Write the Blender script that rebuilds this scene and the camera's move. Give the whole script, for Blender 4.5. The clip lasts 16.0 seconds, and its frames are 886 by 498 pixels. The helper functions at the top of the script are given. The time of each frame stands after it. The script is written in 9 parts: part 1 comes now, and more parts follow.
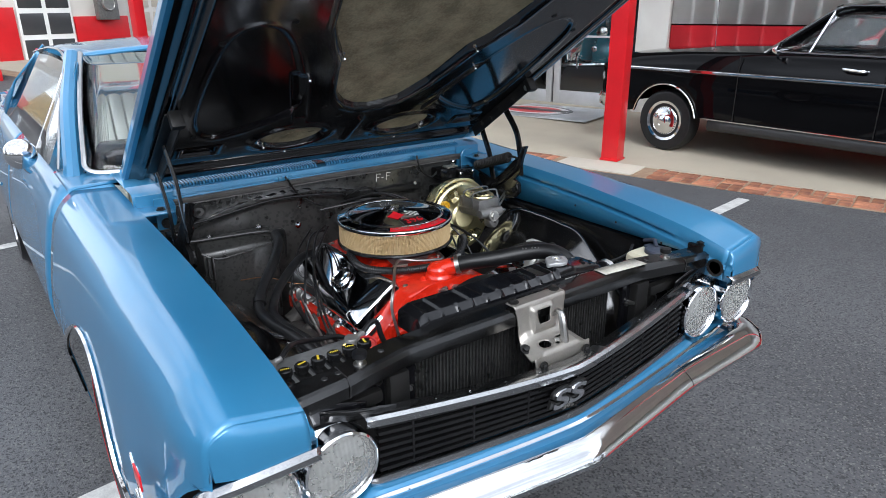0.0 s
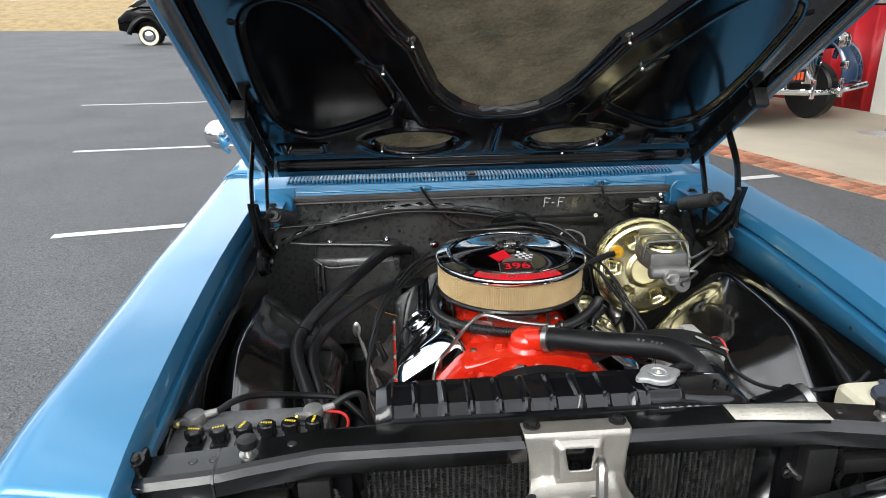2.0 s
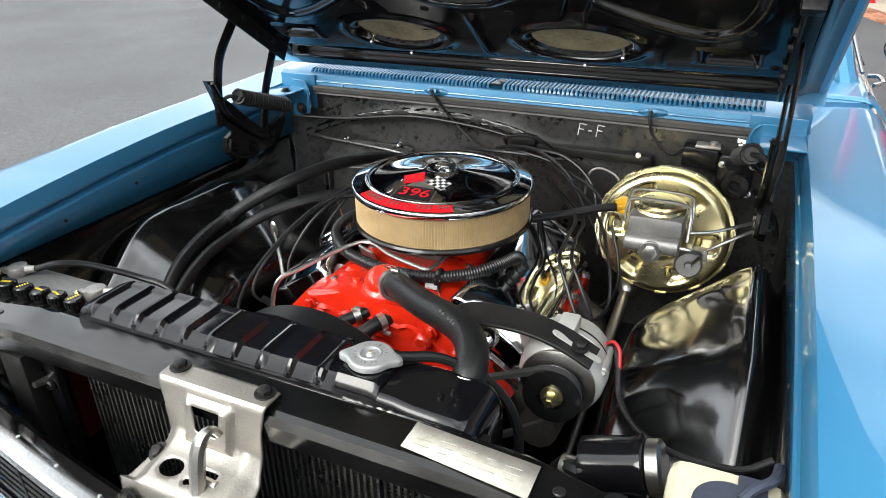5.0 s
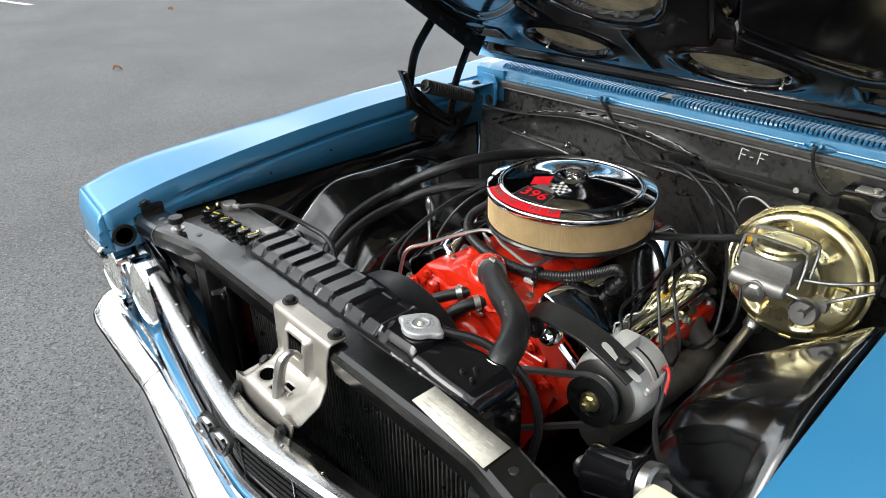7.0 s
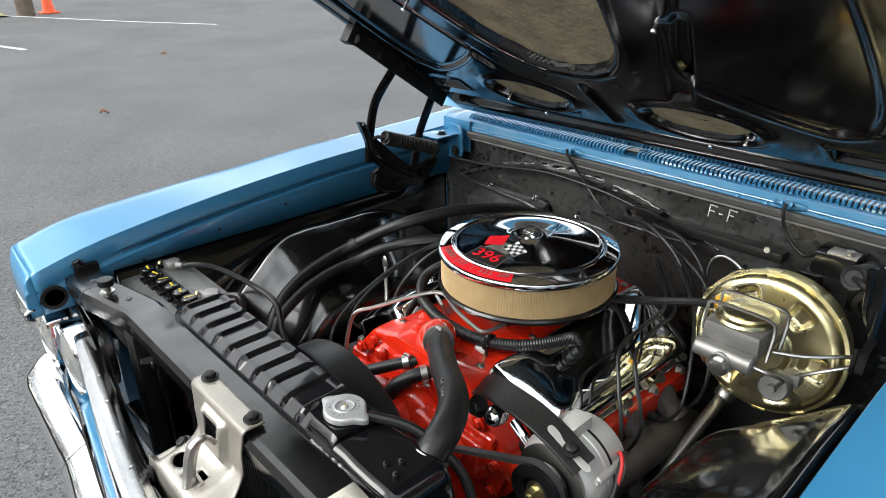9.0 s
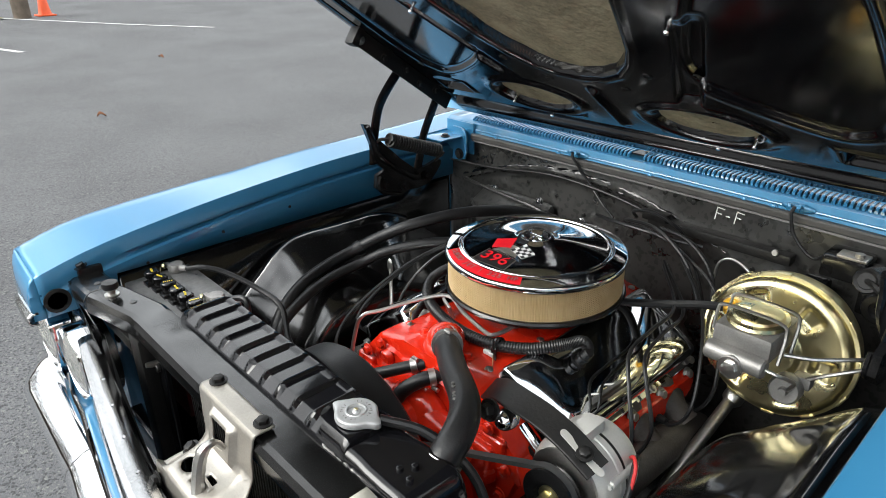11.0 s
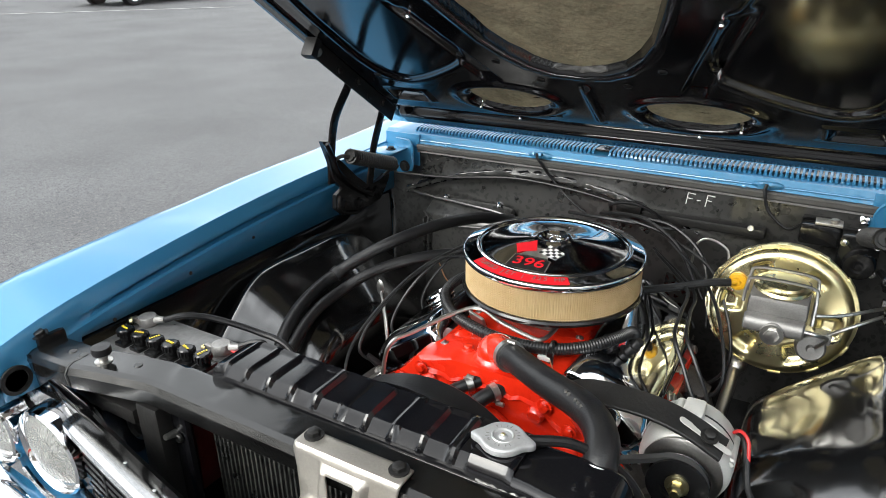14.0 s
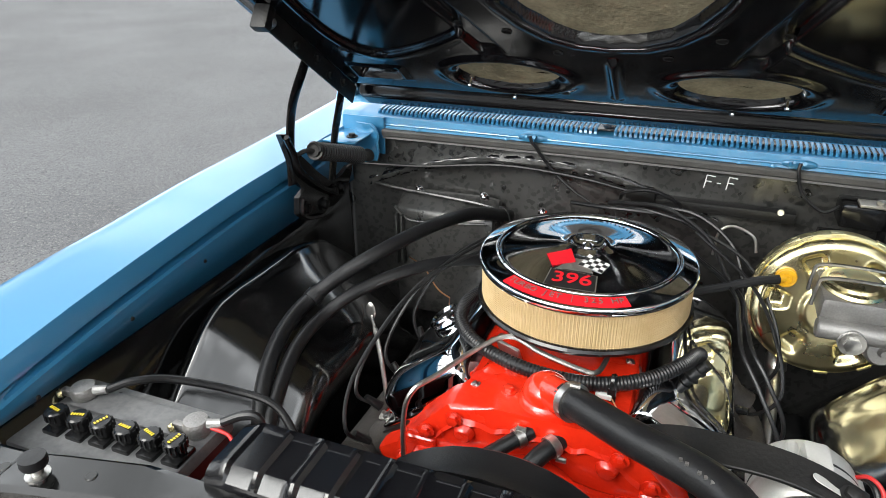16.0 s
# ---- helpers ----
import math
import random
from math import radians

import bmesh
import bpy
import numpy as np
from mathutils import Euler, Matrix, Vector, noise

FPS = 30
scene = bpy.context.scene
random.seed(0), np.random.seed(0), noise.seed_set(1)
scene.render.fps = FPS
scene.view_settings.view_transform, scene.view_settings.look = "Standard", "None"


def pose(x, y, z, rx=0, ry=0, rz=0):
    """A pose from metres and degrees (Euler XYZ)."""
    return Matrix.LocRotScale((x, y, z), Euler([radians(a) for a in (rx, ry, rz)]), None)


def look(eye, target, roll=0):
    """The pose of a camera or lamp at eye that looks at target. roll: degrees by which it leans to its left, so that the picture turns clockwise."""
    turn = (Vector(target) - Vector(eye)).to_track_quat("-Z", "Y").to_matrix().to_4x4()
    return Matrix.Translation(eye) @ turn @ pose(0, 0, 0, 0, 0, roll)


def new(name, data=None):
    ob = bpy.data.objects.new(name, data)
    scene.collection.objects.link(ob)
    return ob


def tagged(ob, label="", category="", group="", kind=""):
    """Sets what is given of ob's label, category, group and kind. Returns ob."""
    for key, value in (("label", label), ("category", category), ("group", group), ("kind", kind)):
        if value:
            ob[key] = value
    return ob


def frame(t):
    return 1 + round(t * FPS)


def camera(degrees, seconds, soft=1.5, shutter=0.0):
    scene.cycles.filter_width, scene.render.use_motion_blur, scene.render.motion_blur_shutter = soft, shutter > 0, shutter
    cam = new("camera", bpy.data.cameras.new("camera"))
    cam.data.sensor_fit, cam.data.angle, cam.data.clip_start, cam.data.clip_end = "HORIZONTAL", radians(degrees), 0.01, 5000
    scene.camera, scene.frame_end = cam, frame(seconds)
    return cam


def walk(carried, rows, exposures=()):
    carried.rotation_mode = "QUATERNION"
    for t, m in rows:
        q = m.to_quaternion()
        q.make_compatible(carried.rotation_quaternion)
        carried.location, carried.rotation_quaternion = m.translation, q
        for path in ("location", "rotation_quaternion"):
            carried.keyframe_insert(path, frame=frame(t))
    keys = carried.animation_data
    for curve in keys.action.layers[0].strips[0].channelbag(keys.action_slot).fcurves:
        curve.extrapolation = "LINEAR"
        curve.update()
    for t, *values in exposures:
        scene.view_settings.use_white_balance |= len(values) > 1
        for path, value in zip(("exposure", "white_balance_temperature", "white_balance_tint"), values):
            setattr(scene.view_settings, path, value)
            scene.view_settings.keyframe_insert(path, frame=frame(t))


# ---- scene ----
# Camera: seconds, eye (metres), yaw, pitch, roll (degrees). x to the car's left-hand side, y towards its tail, z up.
cam = camera(67.15, 16.0, soft=0.6)
ROWS = [
    (0, -1.048, -1.066, 1.503, -36.24, -20.10, -0.45),
    (0.5, -0.897, -1.032, 1.489, -25.39, -19.88, -0.57),
    (1, -0.648, -1.011, 1.484, -20.69, -19.88, -0.80),
    (1.5, -0.463, -0.965, 1.460, -12.77, -19.58, -0.63),
    (2, -0.262, -0.865, 1.439, -4.23, -19.50, -0.89),
    (2.5, -0.061, -0.810, 1.441, 2.30, -19.31, -1.04),
    (3, 0.142, -0.792, 1.443, 4.70, -19.26, -0.88),
    (3.5, 0.285, -0.744, 1.434, 6.69, -19.38, -0.78),
    (4, 0.401, -0.606, 1.402, 9.66, -20.20, -0.81),
    (4.5, 0.462, -0.506, 1.366, 14.35, -23.12, -0.82),
    (5, 0.535, -0.498, 1.354, 24.96, -26.49, -0.83),
    (5.2, 0.572, -0.501, 1.365, 30.16, -27.23, -1.16),
    (7.3, 0.810, -0.417, 1.446, 48.77, -27.56, -1.24),
    (7.5, 0.810, -0.397, 1.454, 48.98, -27.12, -1.35),
    (8, 0.794, -0.342, 1.445, 48.49, -25.69, -0.98),
    (8.5, 0.797, -0.306, 1.436, 48.18, -24.76, -0.91),
    (11, 0.777, -0.318, 1.429, 47.58, -24.19, -0.73),
    (11.5, 0.766, -0.369, 1.433, 47.63, -24.45, -0.82),
    (12, 0.751, -0.424, 1.428, 47.50, -24.45, -0.80),
    (12.5, 0.715, -0.465, 1.429, 43.17, -24.04, -0.67),
    (13, 0.633, -0.493, 1.427, 38.65, -23.22, -0.69),
    (13.5, 0.534, -0.522, 1.421, 37.81, -23.01, -0.67),
    (14, 0.444, -0.530, 1.408, 30.67, -23.06, -0.76),
    (14.5, 0.335, -0.510, 1.396, 24.05, -23.04, -0.66),
    (15, 0.239, -0.437, 1.399, 23.60, -23.03, -0.65),
    (15.5, 0.199, -0.400, 1.391, 23.46, -24.34, -0.66),
    (16, 0.148, -0.383, 1.393, 21.34, -26.26, -0.61),
]
walk(cam, [(t, pose(x, y, z, 90 + pitch, 0, yaw) @ pose(0, 0, 0, 0, 0, roll)) for t, x, y, z, yaw, pitch, roll in ROWS],
     exposures=[(0.0, 0.70, 5700, 9), (1.0, 0.74, 5850, 8), (2.0, 1.00, 6050, 7), (3.0, 1.20, 6150, 6), (5.0, 1.38, 6200, 6), (8.0, 1.22, 6200, 6), (12.5, 1.22, 6200, 6), (14.5, 1.46, 6200, 6), (16.0, 1.48, 6200, 6)])

# ---- world and light: bright overcast, soft high sun ----
world = bpy.data.worlds.new("overcast_sky")
scene.world = world
world.use_nodes = True
_wn, _wl = world.node_tree.nodes, world.node_tree.links
_sky = _wn.new("ShaderNodeTexSky")
_sky.sky_type, _sky.sun_disc = "NISHITA", False
_sky.sun_elevation, _sky.sun_rotation = radians(36), radians(205)
_sky.air_density, _sky.dust_density, _sky.ozone_density = 1.0, 3.0, 1.0
_wash = _wn.new("ShaderNodeMixRGB")
_wash.inputs[0].default_value = 0.72
_wash.inputs[2].default_value = (8.6, 8.3, 7.9, 1)
_wl.new(_sky.outputs[0], _wash.inputs[1])
# broken cloud: soft lighter and darker masses over the whole dome
_wco = _wn.new("ShaderNodeTexCoord")
_cloud = _wn.new("ShaderNodeTexNoise")
_cloud.inputs["Scale"].default_value, _cloud.inputs["Detail"].default_value, _cloud.inputs["Roughness"].default_value = 2.6, 6.0, 0.55
_wl.new(_wco.outputs["Generated"], _cloud.inputs["Vector"])
_mass = _wn.new("ShaderNodeMapRange")
_mass.interpolation_type = "SMOOTHSTEP"
for _k, _v in (("From Min", 0.38), ("From Max", 0.64), ("To Min", 0.62), ("To Max", 1.42)):
    _mass.inputs[_k].default_value = _v
_wl.new(_cloud.outputs["Fac"], _mass.inputs["Value"])
_broken = _wn.new("ShaderNodeVectorMath")
_broken.operation = "SCALE"
_wl.new(_wash.outputs[0], _broken.inputs[0])
_wl.new(_mass.outputs[0], _broken.inputs["Scale"])
_wl.new(_broken.outputs[0], _wn["Background"].inputs[0])
_wn["Background"].inputs[1].default_value = 0.15

sun_data = bpy.data.lights.new("sun", "SUN")
sun_data.energy, sun_data.angle, sun_data.color = 1.3, radians(34), (1.0, 0.97, 0.92)
sun = new("sun", sun_data)
sun.matrix_world = look((-4.2, -9.0, 7.2), (0, 0, 0))


# ---- materials ----
def material(name, base, rough=0.5, metal=0.0, coat=0.0, second=None, scale=8.0, fine=120.0, mix=0.5, bump=0.0, bump_scale=None,
             rough_var=0.0, per_object=0.0, transmission=0.0, ior=1.45, specular=0.5, coat_rough=0.03):
    """A principled surface whose colour wanders between two tones at a coarse and a fine scale, with fine relief."""
    m = bpy.data.materials.new(name)
    m.use_nodes = True
    nodes, links = m.node_tree.nodes, m.node_tree.links
    b = nodes["Principled BSDF"]
    b.inputs["Roughness"].default_value, b.inputs["Metallic"].default_value = rough, metal
    b.inputs["Coat Weight"].default_value, b.inputs["Coat Roughness"].default_value = coat, coat_rough
    b.inputs["Transmission Weight"].default_value, b.inputs["IOR"].default_value = transmission, ior
    b.inputs["Specular IOR Level"].default_value = specular
    co = nodes.new("ShaderNodeTexCoord")
    second = second or tuple(c * 0.8 for c in base)
    n1, n2 = nodes.new("ShaderNodeTexNoise"), nodes.new("ShaderNodeTexNoise")
    for n, s, d in ((n1, scale, 4.0), (n2, fine, 3.0)):
        links.new(co.outputs["Object"], n.inputs["Vector"])
        n.inputs["Scale"].default_value, n.inputs["Detail"].default_value = s, d
    add = nodes.new("ShaderNodeMath")
    add.operation = "MULTIPLY_ADD"
    links.new(n2.outputs["Fac"], add.inputs[0])
    add.inputs[1].default_value = 0.5
    links.new(n1.outputs["Fac"], add.inputs[2])
    ramp = nodes.new("ShaderNodeMapRange")
    ramp.inputs["From Min"].default_value, ramp.inputs["From Max"].default_value = 0.55, 0.95
    ramp.inputs["To Max"].default_value = mix * 2 if mix < 0.5 else 1.0
    links.new(add.outputs[0], ramp.inputs["Value"])
    col = nodes.new("ShaderNodeMixRGB")
    col.inputs[1].default_value, col.inputs[2].default_value = (*base, 1), (*second, 1)
    links.new(ramp.outputs[0], col.inputs[0])
    out = col.outputs[0]
    if per_object:
        info = nodes.new("ShaderNodeObjectInfo")
        shift = nodes.new("ShaderNodeMapRange")
        shift.inputs["To Min"].default_value, shift.inputs["To Max"].default_value = 1 - per_object, 1 + per_object
        links.new(info.outputs["Random"], shift.inputs["Value"])
        hsv = nodes.new("ShaderNodeHueSaturation")
        links.new(shift.outputs[0], hsv.inputs["Value"])
        links.new(out, hsv.inputs["Color"])
        out = hsv.outputs[0]
    links.new(out, b.inputs["Base Color"])
    if rough_var:
        rr = nodes.new("ShaderNodeMapRange")
        rr.inputs["From Min"].default_value, rr.inputs["From Max"].default_value = 0.3, 0.7
        rr.inputs["To Min"].default_value, rr.inputs["To Max"].default_value = max(0.02, rough - rough_var), rough + rough_var
        links.new(n1.outputs["Fac"], rr.inputs["Value"])
        links.new(rr.outputs[0], b.inputs["Roughness"])
    if bump:
        bp = nodes.new("ShaderNodeBump")
        bp.inputs["Strength"].default_value, bp.inputs["Distance"].default_value = bump, 0.004
        if bump_scale:
            n3 = nodes.new("ShaderNodeTexNoise")
            n3.inputs["Scale"].default_value, n3.inputs["Detail"].default_value = bump_scale, 4.0
            links.new(co.outputs["Object"], n3.inputs["Vector"])
            links.new(n3.outputs["Fac"], bp.inputs["Height"])
        else:
            links.new(n2.outputs["Fac"], bp.inputs["Height"])
        links.new(bp.outputs[0], b.inputs["Normal"])
    return m


BLUE = material("marina_blue_metallic_paint", (0.034, 0.185, 0.360), 0.42, 0.30, 1.0, (0.044, 0.215, 0.400), 3.0, 900.0, coat_rough=0.015)
HOOD_BLACK = material("semi_gloss_black_paint", (0.003, 0.003, 0.004), 0.15, 0.0, 0.45, (0.004, 0.004, 0.005), 5, 80, rough_var=0.04, bump=0.04, bump_scale=9, specular=0.62, coat_rough=0.10)
BLACK_GLOSS = material("gloss_black_paint", (0.004, 0.004, 0.005), 0.11, 0.0, 0.1, (0.006, 0.006, 0.007), 5, 80, rough_var=0.05, bump=0.10, bump_scale=14)
BLACK_SATIN = material("satin_black_paint", (0.006, 0.006, 0.0065), 0.17, 0.0, 0.0, (0.012, 0.012, 0.012), 9, 150, mix=0.3, rough_var=0.08, bump=0.2, bump_scale=30, specular=0.45)
BLACK_FLAT = material("flat_black_metal", (0.007, 0.007, 0.007), 0.45, 0.0, 0.0, (0.02, 0.019, 0.018), 14, 200, mix=0.3, bump=0.15, specular=0.35)
RUBBER = material("black_rubber", (0.006, 0.006, 0.007), 0.38, 0.0, 0.0, (0.014, 0.014, 0.014), 20, 260, mix=0.35, bump=0.1, specular=0.45)
CHROME = material("chrome_plate", (0.82, 0.83, 0.85), 0.05, 1.0, 0.0, (0.74, 0.75, 0.77), 6, 60, rough_var=0.02)
IRON = material("heat_stained_cast_iron", (0.10, 0.094, 0.088), 0.6, 0.5, 0.0, (0.055, 0.047, 0.042), 18, 260, bump=0.25)
STEEL = material("brushed_steel", (0.52, 0.51, 0.49), 0.34, 1.0, 0.0, (0.4, 0.39, 0.37), 12, 300, bump=0.1)
CAST_ALU = material("cast_aluminium", (0.25, 0.245, 0.235), 0.46, 0.65, 0.0, (0.17, 0.165, 0.16), 20, 350, bump=0.12)
ALT_GREY = material("bead_blasted_aluminium", (0.60, 0.595, 0.565), 0.42, 0.35, 0.0, (0.52, 0.515, 0.49), 12, 400, rough_var=0.08, bump=0.05)
ZINC = material("zinc_plate", (0.42, 0.425, 0.43), 0.36, 0.45, 0.0, (0.34, 0.345, 0.35), 14, 300, rough_var=0.08, bump=0.05)
DUSTY = material("dusty_black_plastic", (0.085, 0.085, 0.086), 0.36, 0, 0, (0.17, 0.17, 0.17), 16, 120, mix=0.48, rough_var=0.12, bump=0.1)
BAR_BLACK = material("sheeny_satin_black", (0.003, 0.003, 0.003), 0.17, 0.0, 0.0, (0.009, 0.009, 0.009), 12, 160, mix=0.3, rough_var=0.10, bump=0.12, bump_scale=24, specular=0.7)
# nearly even grey-black, its base raised to brighten the firewall
FIREWALL = material("grey_satin_black", (0.032, 0.032, 0.031), 0.34, 0.0, 0.0, (0.040, 0.039, 0.037), 9, 200, mix=0.35, rough_var=0.10, bump=0.16, bump_scale=38, specular=1.0)
INNER_BLACK = material("wavy_gloss_black", (0.0025, 0.0025, 0.003), 0.16, 0.0, 0.9, (0.004, 0.004, 0.004), 6, 90, rough_var=0.05, bump=0.04, bump_scale=9, specular=0.9, coat_rough=0.09)
LATCH_STEEL = material("silver_phosphate_plate", (0.42, 0.395, 0.35), 0.40, 0.8, 0.0, (0.35, 0.33, 0.30), 14, 260, bump=0.12)
GRILLE_SILVER = material("anodised_trim", (0.52, 0.525, 0.53), 0.22, 1.0, 0.0, (0.38, 0.385, 0.39), 10, 220, rough_var=0.08)
ORANGE = material("engine_orange_enamel", (0.64, 0.024, 0.006), 0.22, 0.0, 0.7, (0.54, 0.016, 0.004), 14, 90, rough_var=0.06, bump=0.45, bump_scale=60)
FILTER = material("pleated_filter_paper", (0.52, 0.385, 0.20), 0.75, 0.0, 0.0, (0.60, 0.46, 0.26), 30, 400, bump=0.1)
GOLD_ZINC = material("yellow_zinc_plate", (0.86, 0.78, 0.48), 0.30, 1.0, 0.0, (0.80, 0.70, 0.38), 9, 90, rough_var=0.07)
RED_DECAL = material("red_decal", (0.65, 0.012, 0.02), 0.3, 0.0, 0.2, (0.55, 0.01, 0.02), 10, 100)
WHITE_DECAL = material("white_decal", (0.75, 0.75, 0.74), 0.35, 0, 0, (0.68, 0.68, 0.66), 20, 200)
PRINT_GREY = material("faded_print", (0.33, 0.32, 0.28), 0.7, 0, 0, (0.45, 0.43, 0.38), 60, 300)
OLD_PAPER = material("weathered_paper", (0.55, 0.53, 0.46), 0.7, 0, 0, (0.36, 0.34, 0.29), 25, 160, mix=0.45)
BLACK_DECAL = material("black_decal", (0.012, 0.012, 0.012), 0.3, 0, 0, (0.02, 0.02, 0.02), 20, 200)
PAD = material("fibreglass_hood_pad", (0.36, 0.315, 0.205), 0.9, 0, 0, (0.19, 0.165, 0.105), 16, 140, bump=0.9, bump_scale=60)
GLASS = material("clear_glass", (0.93, 0.96, 0.96), 0.02, 0, 0, (0.9, 0.95, 0.95), 5, 50, transmission=1.0, ior=1.45)
LENS = material("headlamp_glass", (0.84, 0.85, 0.82), 0.08, 0, 0.4, (0.66, 0.67, 0.64), 30, 120, transmission=0.70, ior=1.40)
REFLECTOR = material("lamp_reflector", (0.80, 0.79, 0.76), 0.16, 1, 0, (0.7, 0.69, 0.66), 12, 80)
PLASTIC_WHITE = material("aged_white_plastic", (0.66, 0.62, 0.47), 0.42, 0, 0, (0.58, 0.53, 0.38), 10, 120, bump=0.1)
YELLOW = material("yellow_paint", (0.75, 0.58, 0.03), 0.45, 0, 0, (0.65, 0.5, 0.03), 20, 200)
BATTERY_RED = material("dark_red_battery_case", (0.06, 0.006, 0.006), 0.4, 0, 0, (0.04, 0.005, 0.005), 20, 200)
LEAD = material("lead_terminal", (0.38, 0.37, 0.36), 0.55, 0.9, 0, (0.26, 0.25, 0.24), 30, 300, bump=0.3)
VINYL = material("pearl_white_vinyl", (0.62, 0.62, 0.56), 0.5, 0, 0, (0.55, 0.55, 0.49), 6, 150, bump=0.1)
ASPHALT = material("sealed_asphalt", (0.112, 0.114, 0.119), 0.8, 0, 0, (0.070, 0.071, 0.075), 0.9, 60, bump=1.0, bump_scale=170)


def speckle(m, scale, light, dark, share=0.80):
    """Pale and dark stone chips showing through a surface's colour."""
    nodes, links = m.node_tree.nodes, m.node_tree.links
    b = nodes["Principled BSDF"]
    old = b.inputs["Base Color"].links[0].from_socket
    co = nodes.new("ShaderNodeTexCoord")
    v = nodes.new("ShaderNodeTexVoronoi")
    v.inputs["Scale"].default_value = scale
    links.new(co.outputs["Object"], v.inputs["Vector"])
    sep = nodes.new("ShaderNodeSeparateColor")
    links.new(v.outputs["Color"], sep.inputs[0])
    for chan, limit, tone in ((0, share, light), (1, 0.70, dark)):
        cut_ = nodes.new("ShaderNodeMapRange")
        cut_.inputs["From Min"].default_value, cut_.inputs["From Max"].default_value = limit, limit + 0.15
        links.new(sep.outputs[chan], cut_.inputs["Value"])
        mixer = nodes.new("ShaderNodeMixRGB")
        links.new(cut_.outputs[0], mixer.inputs[0])
        links.new(old, mixer.inputs[1])
        mixer.inputs[2].default_value = (*tone, 1)
        old = mixer.outputs[0]
    links.new(old, b.inputs["Base Color"])


speckle(INNER_BLACK, 90, (0.05, 0.05, 0.05), (0.003, 0.003, 0.003), 0.965)
speckle(FIREWALL, 120, (0.05, 0.05, 0.048), (0.009, 0.009, 0.009), 0.975)
speckle(ASPHALT, 150, (0.15, 0.149, 0.145), (0.042, 0.042, 0.045))
PAINT_WHITE = material("worn_road_paint", (0.62, 0.62, 0.60), 0.7, 0, 0, (0.42, 0.42, 0.41), 14, 160, bump=0.3)
CONCRETE = material("pale_concrete", (0.45, 0.40, 0.31), 0.85, 0, 0, (0.37, 0.33, 0.26), 1.2, 90, bump=0.3)
MORTAR = material("sandy_mortar", (0.36, 0.26, 0.17), 0.9, 0, 0, (0.26, 0.17, 0.11), 8, 120, bump=0.5)
CONCRETE_LIGHT = material("light_concrete", (0.56, 0.51, 0.42), 0.85, 0, 0, (0.47, 0.43, 0.36), 2, 90, bump=0.3)
BRICK = material("red_paving_brick", (0.44, 0.185, 0.095), 0.85, 0, 0, (0.24, 0.105, 0.07), 14, 90, bump=0.8, per_object=0.4)
RED_PAINT = material("red_gloss_paint", (0.60, 0.010, 0.016), 0.35, 0, 0.1, (0.50, 0.010, 0.014), 3, 100)
SIDING_WHITE = material("white_metal_siding", (0.86, 0.87, 0.85), 0.45, 0, 0, (0.74, 0.75, 0.73), 2, 100)
SIDING_RED = material("dark_red_metal_siding", (0.44, 0.012, 0.02), 0.45, 0, 0, (0.36, 0.012, 0.018), 2, 100)
WALL_WHITE = material("white_painted_block", (0.70, 0.68, 0.63), 0.7, 0, 0, (0.6, 0.58, 0.54), 2, 100, bump=0.2)
ALU_FRAME = material("silver_door_frame", (0.60, 0.61, 0.62), 0.4, 0.6, 0, (0.5, 0.51, 0.52), 4, 150)
DARK_ROOM = material("dim_showroom_surface", (0.10, 0.09, 0.08), 0.7, 0, 0, (0.07, 0.065, 0.06), 3, 60)
BLACK_CAR = material("gloss_black_car_paint", (0.002, 0.002, 0.0025), 0.04, 0, 0.0, (0.003, 0.003, 0.0035), 4, 60, specular=0.18)
NAVY = material("navy_car_paint", (0.018, 0.038, 0.082), 0.16, 0.0, 1.0, (0.022, 0.045, 0.095), 3, 200)
TEAL = material("teal_car_paint", (0.02, 0.16, 0.22), 0.2, 0.2, 1.0, (0.025, 0.2, 0.26), 3, 100)
WHITEWALL = material("whitewall_rubber", (0.66, 0.61, 0.47), 0.7, 0, 0, (0.58, 0.53, 0.4), 6, 100)
GREY_PAINT = material("dark_grey_car_paint", (0.05, 0.052, 0.056), 0.3, 0.2, 0.6, (0.06, 0.062, 0.066), 3, 60)
DRY_GRASS = material("dry_grass", (0.34, 0.25, 0.12), 0.95, 0, 0, (0.22, 0.16, 0.08), 2.5, 30, bump=1.0, bump_scale=8)
GREEN_GRASS = material("winter_lawn", (0.17, 0.17, 0.06), 0.95, 0, 0, (0.26, 0.22, 0.1), 2.5, 40, bump=1.0, bump_scale=30)
POLE_WOOD = material("weathered_pole", (0.14, 0.11, 0.085), 0.9, 0, 0, (0.08, 0.065, 0.05), 8, 60, bump=0.8, bump_scale=24)
CONE_ORANGE = material("traffic_cone_orange", (0.75, 0.10, 0.02), 0.5, 0, 0, (0.6, 0.08, 0.02), 8, 80)
YELLOW_VALVE = material("amber_plastic", (0.62, 0.33, 0.01), 0.35, 0, 0.2, (0.5, 0.27, 0.01), 30, 200)
SEAL = material("grey_rubber_seal", (0.085, 0.083, 0.080), 0.5, 0, 0, (0.060, 0.058, 0.056), 20, 200)
COPPER = material("bare_copper_wire", (0.5, 0.24, 0.12), 0.35, 1, 0, (0.4, 0.2, 0.1), 20, 100)
RED_WIRE = material("red_cable", (0.5, 0.02, 0.02), 0.45, 0, 0, (0.4, 0.02, 0.02), 20, 100)
CAP_BLUE = material("dark_blue_grey_plastic", (0.035, 0.042, 0.065), 0.5, 0, 0, (0.05, 0.055, 0.075), 20, 150, bump=0.15)
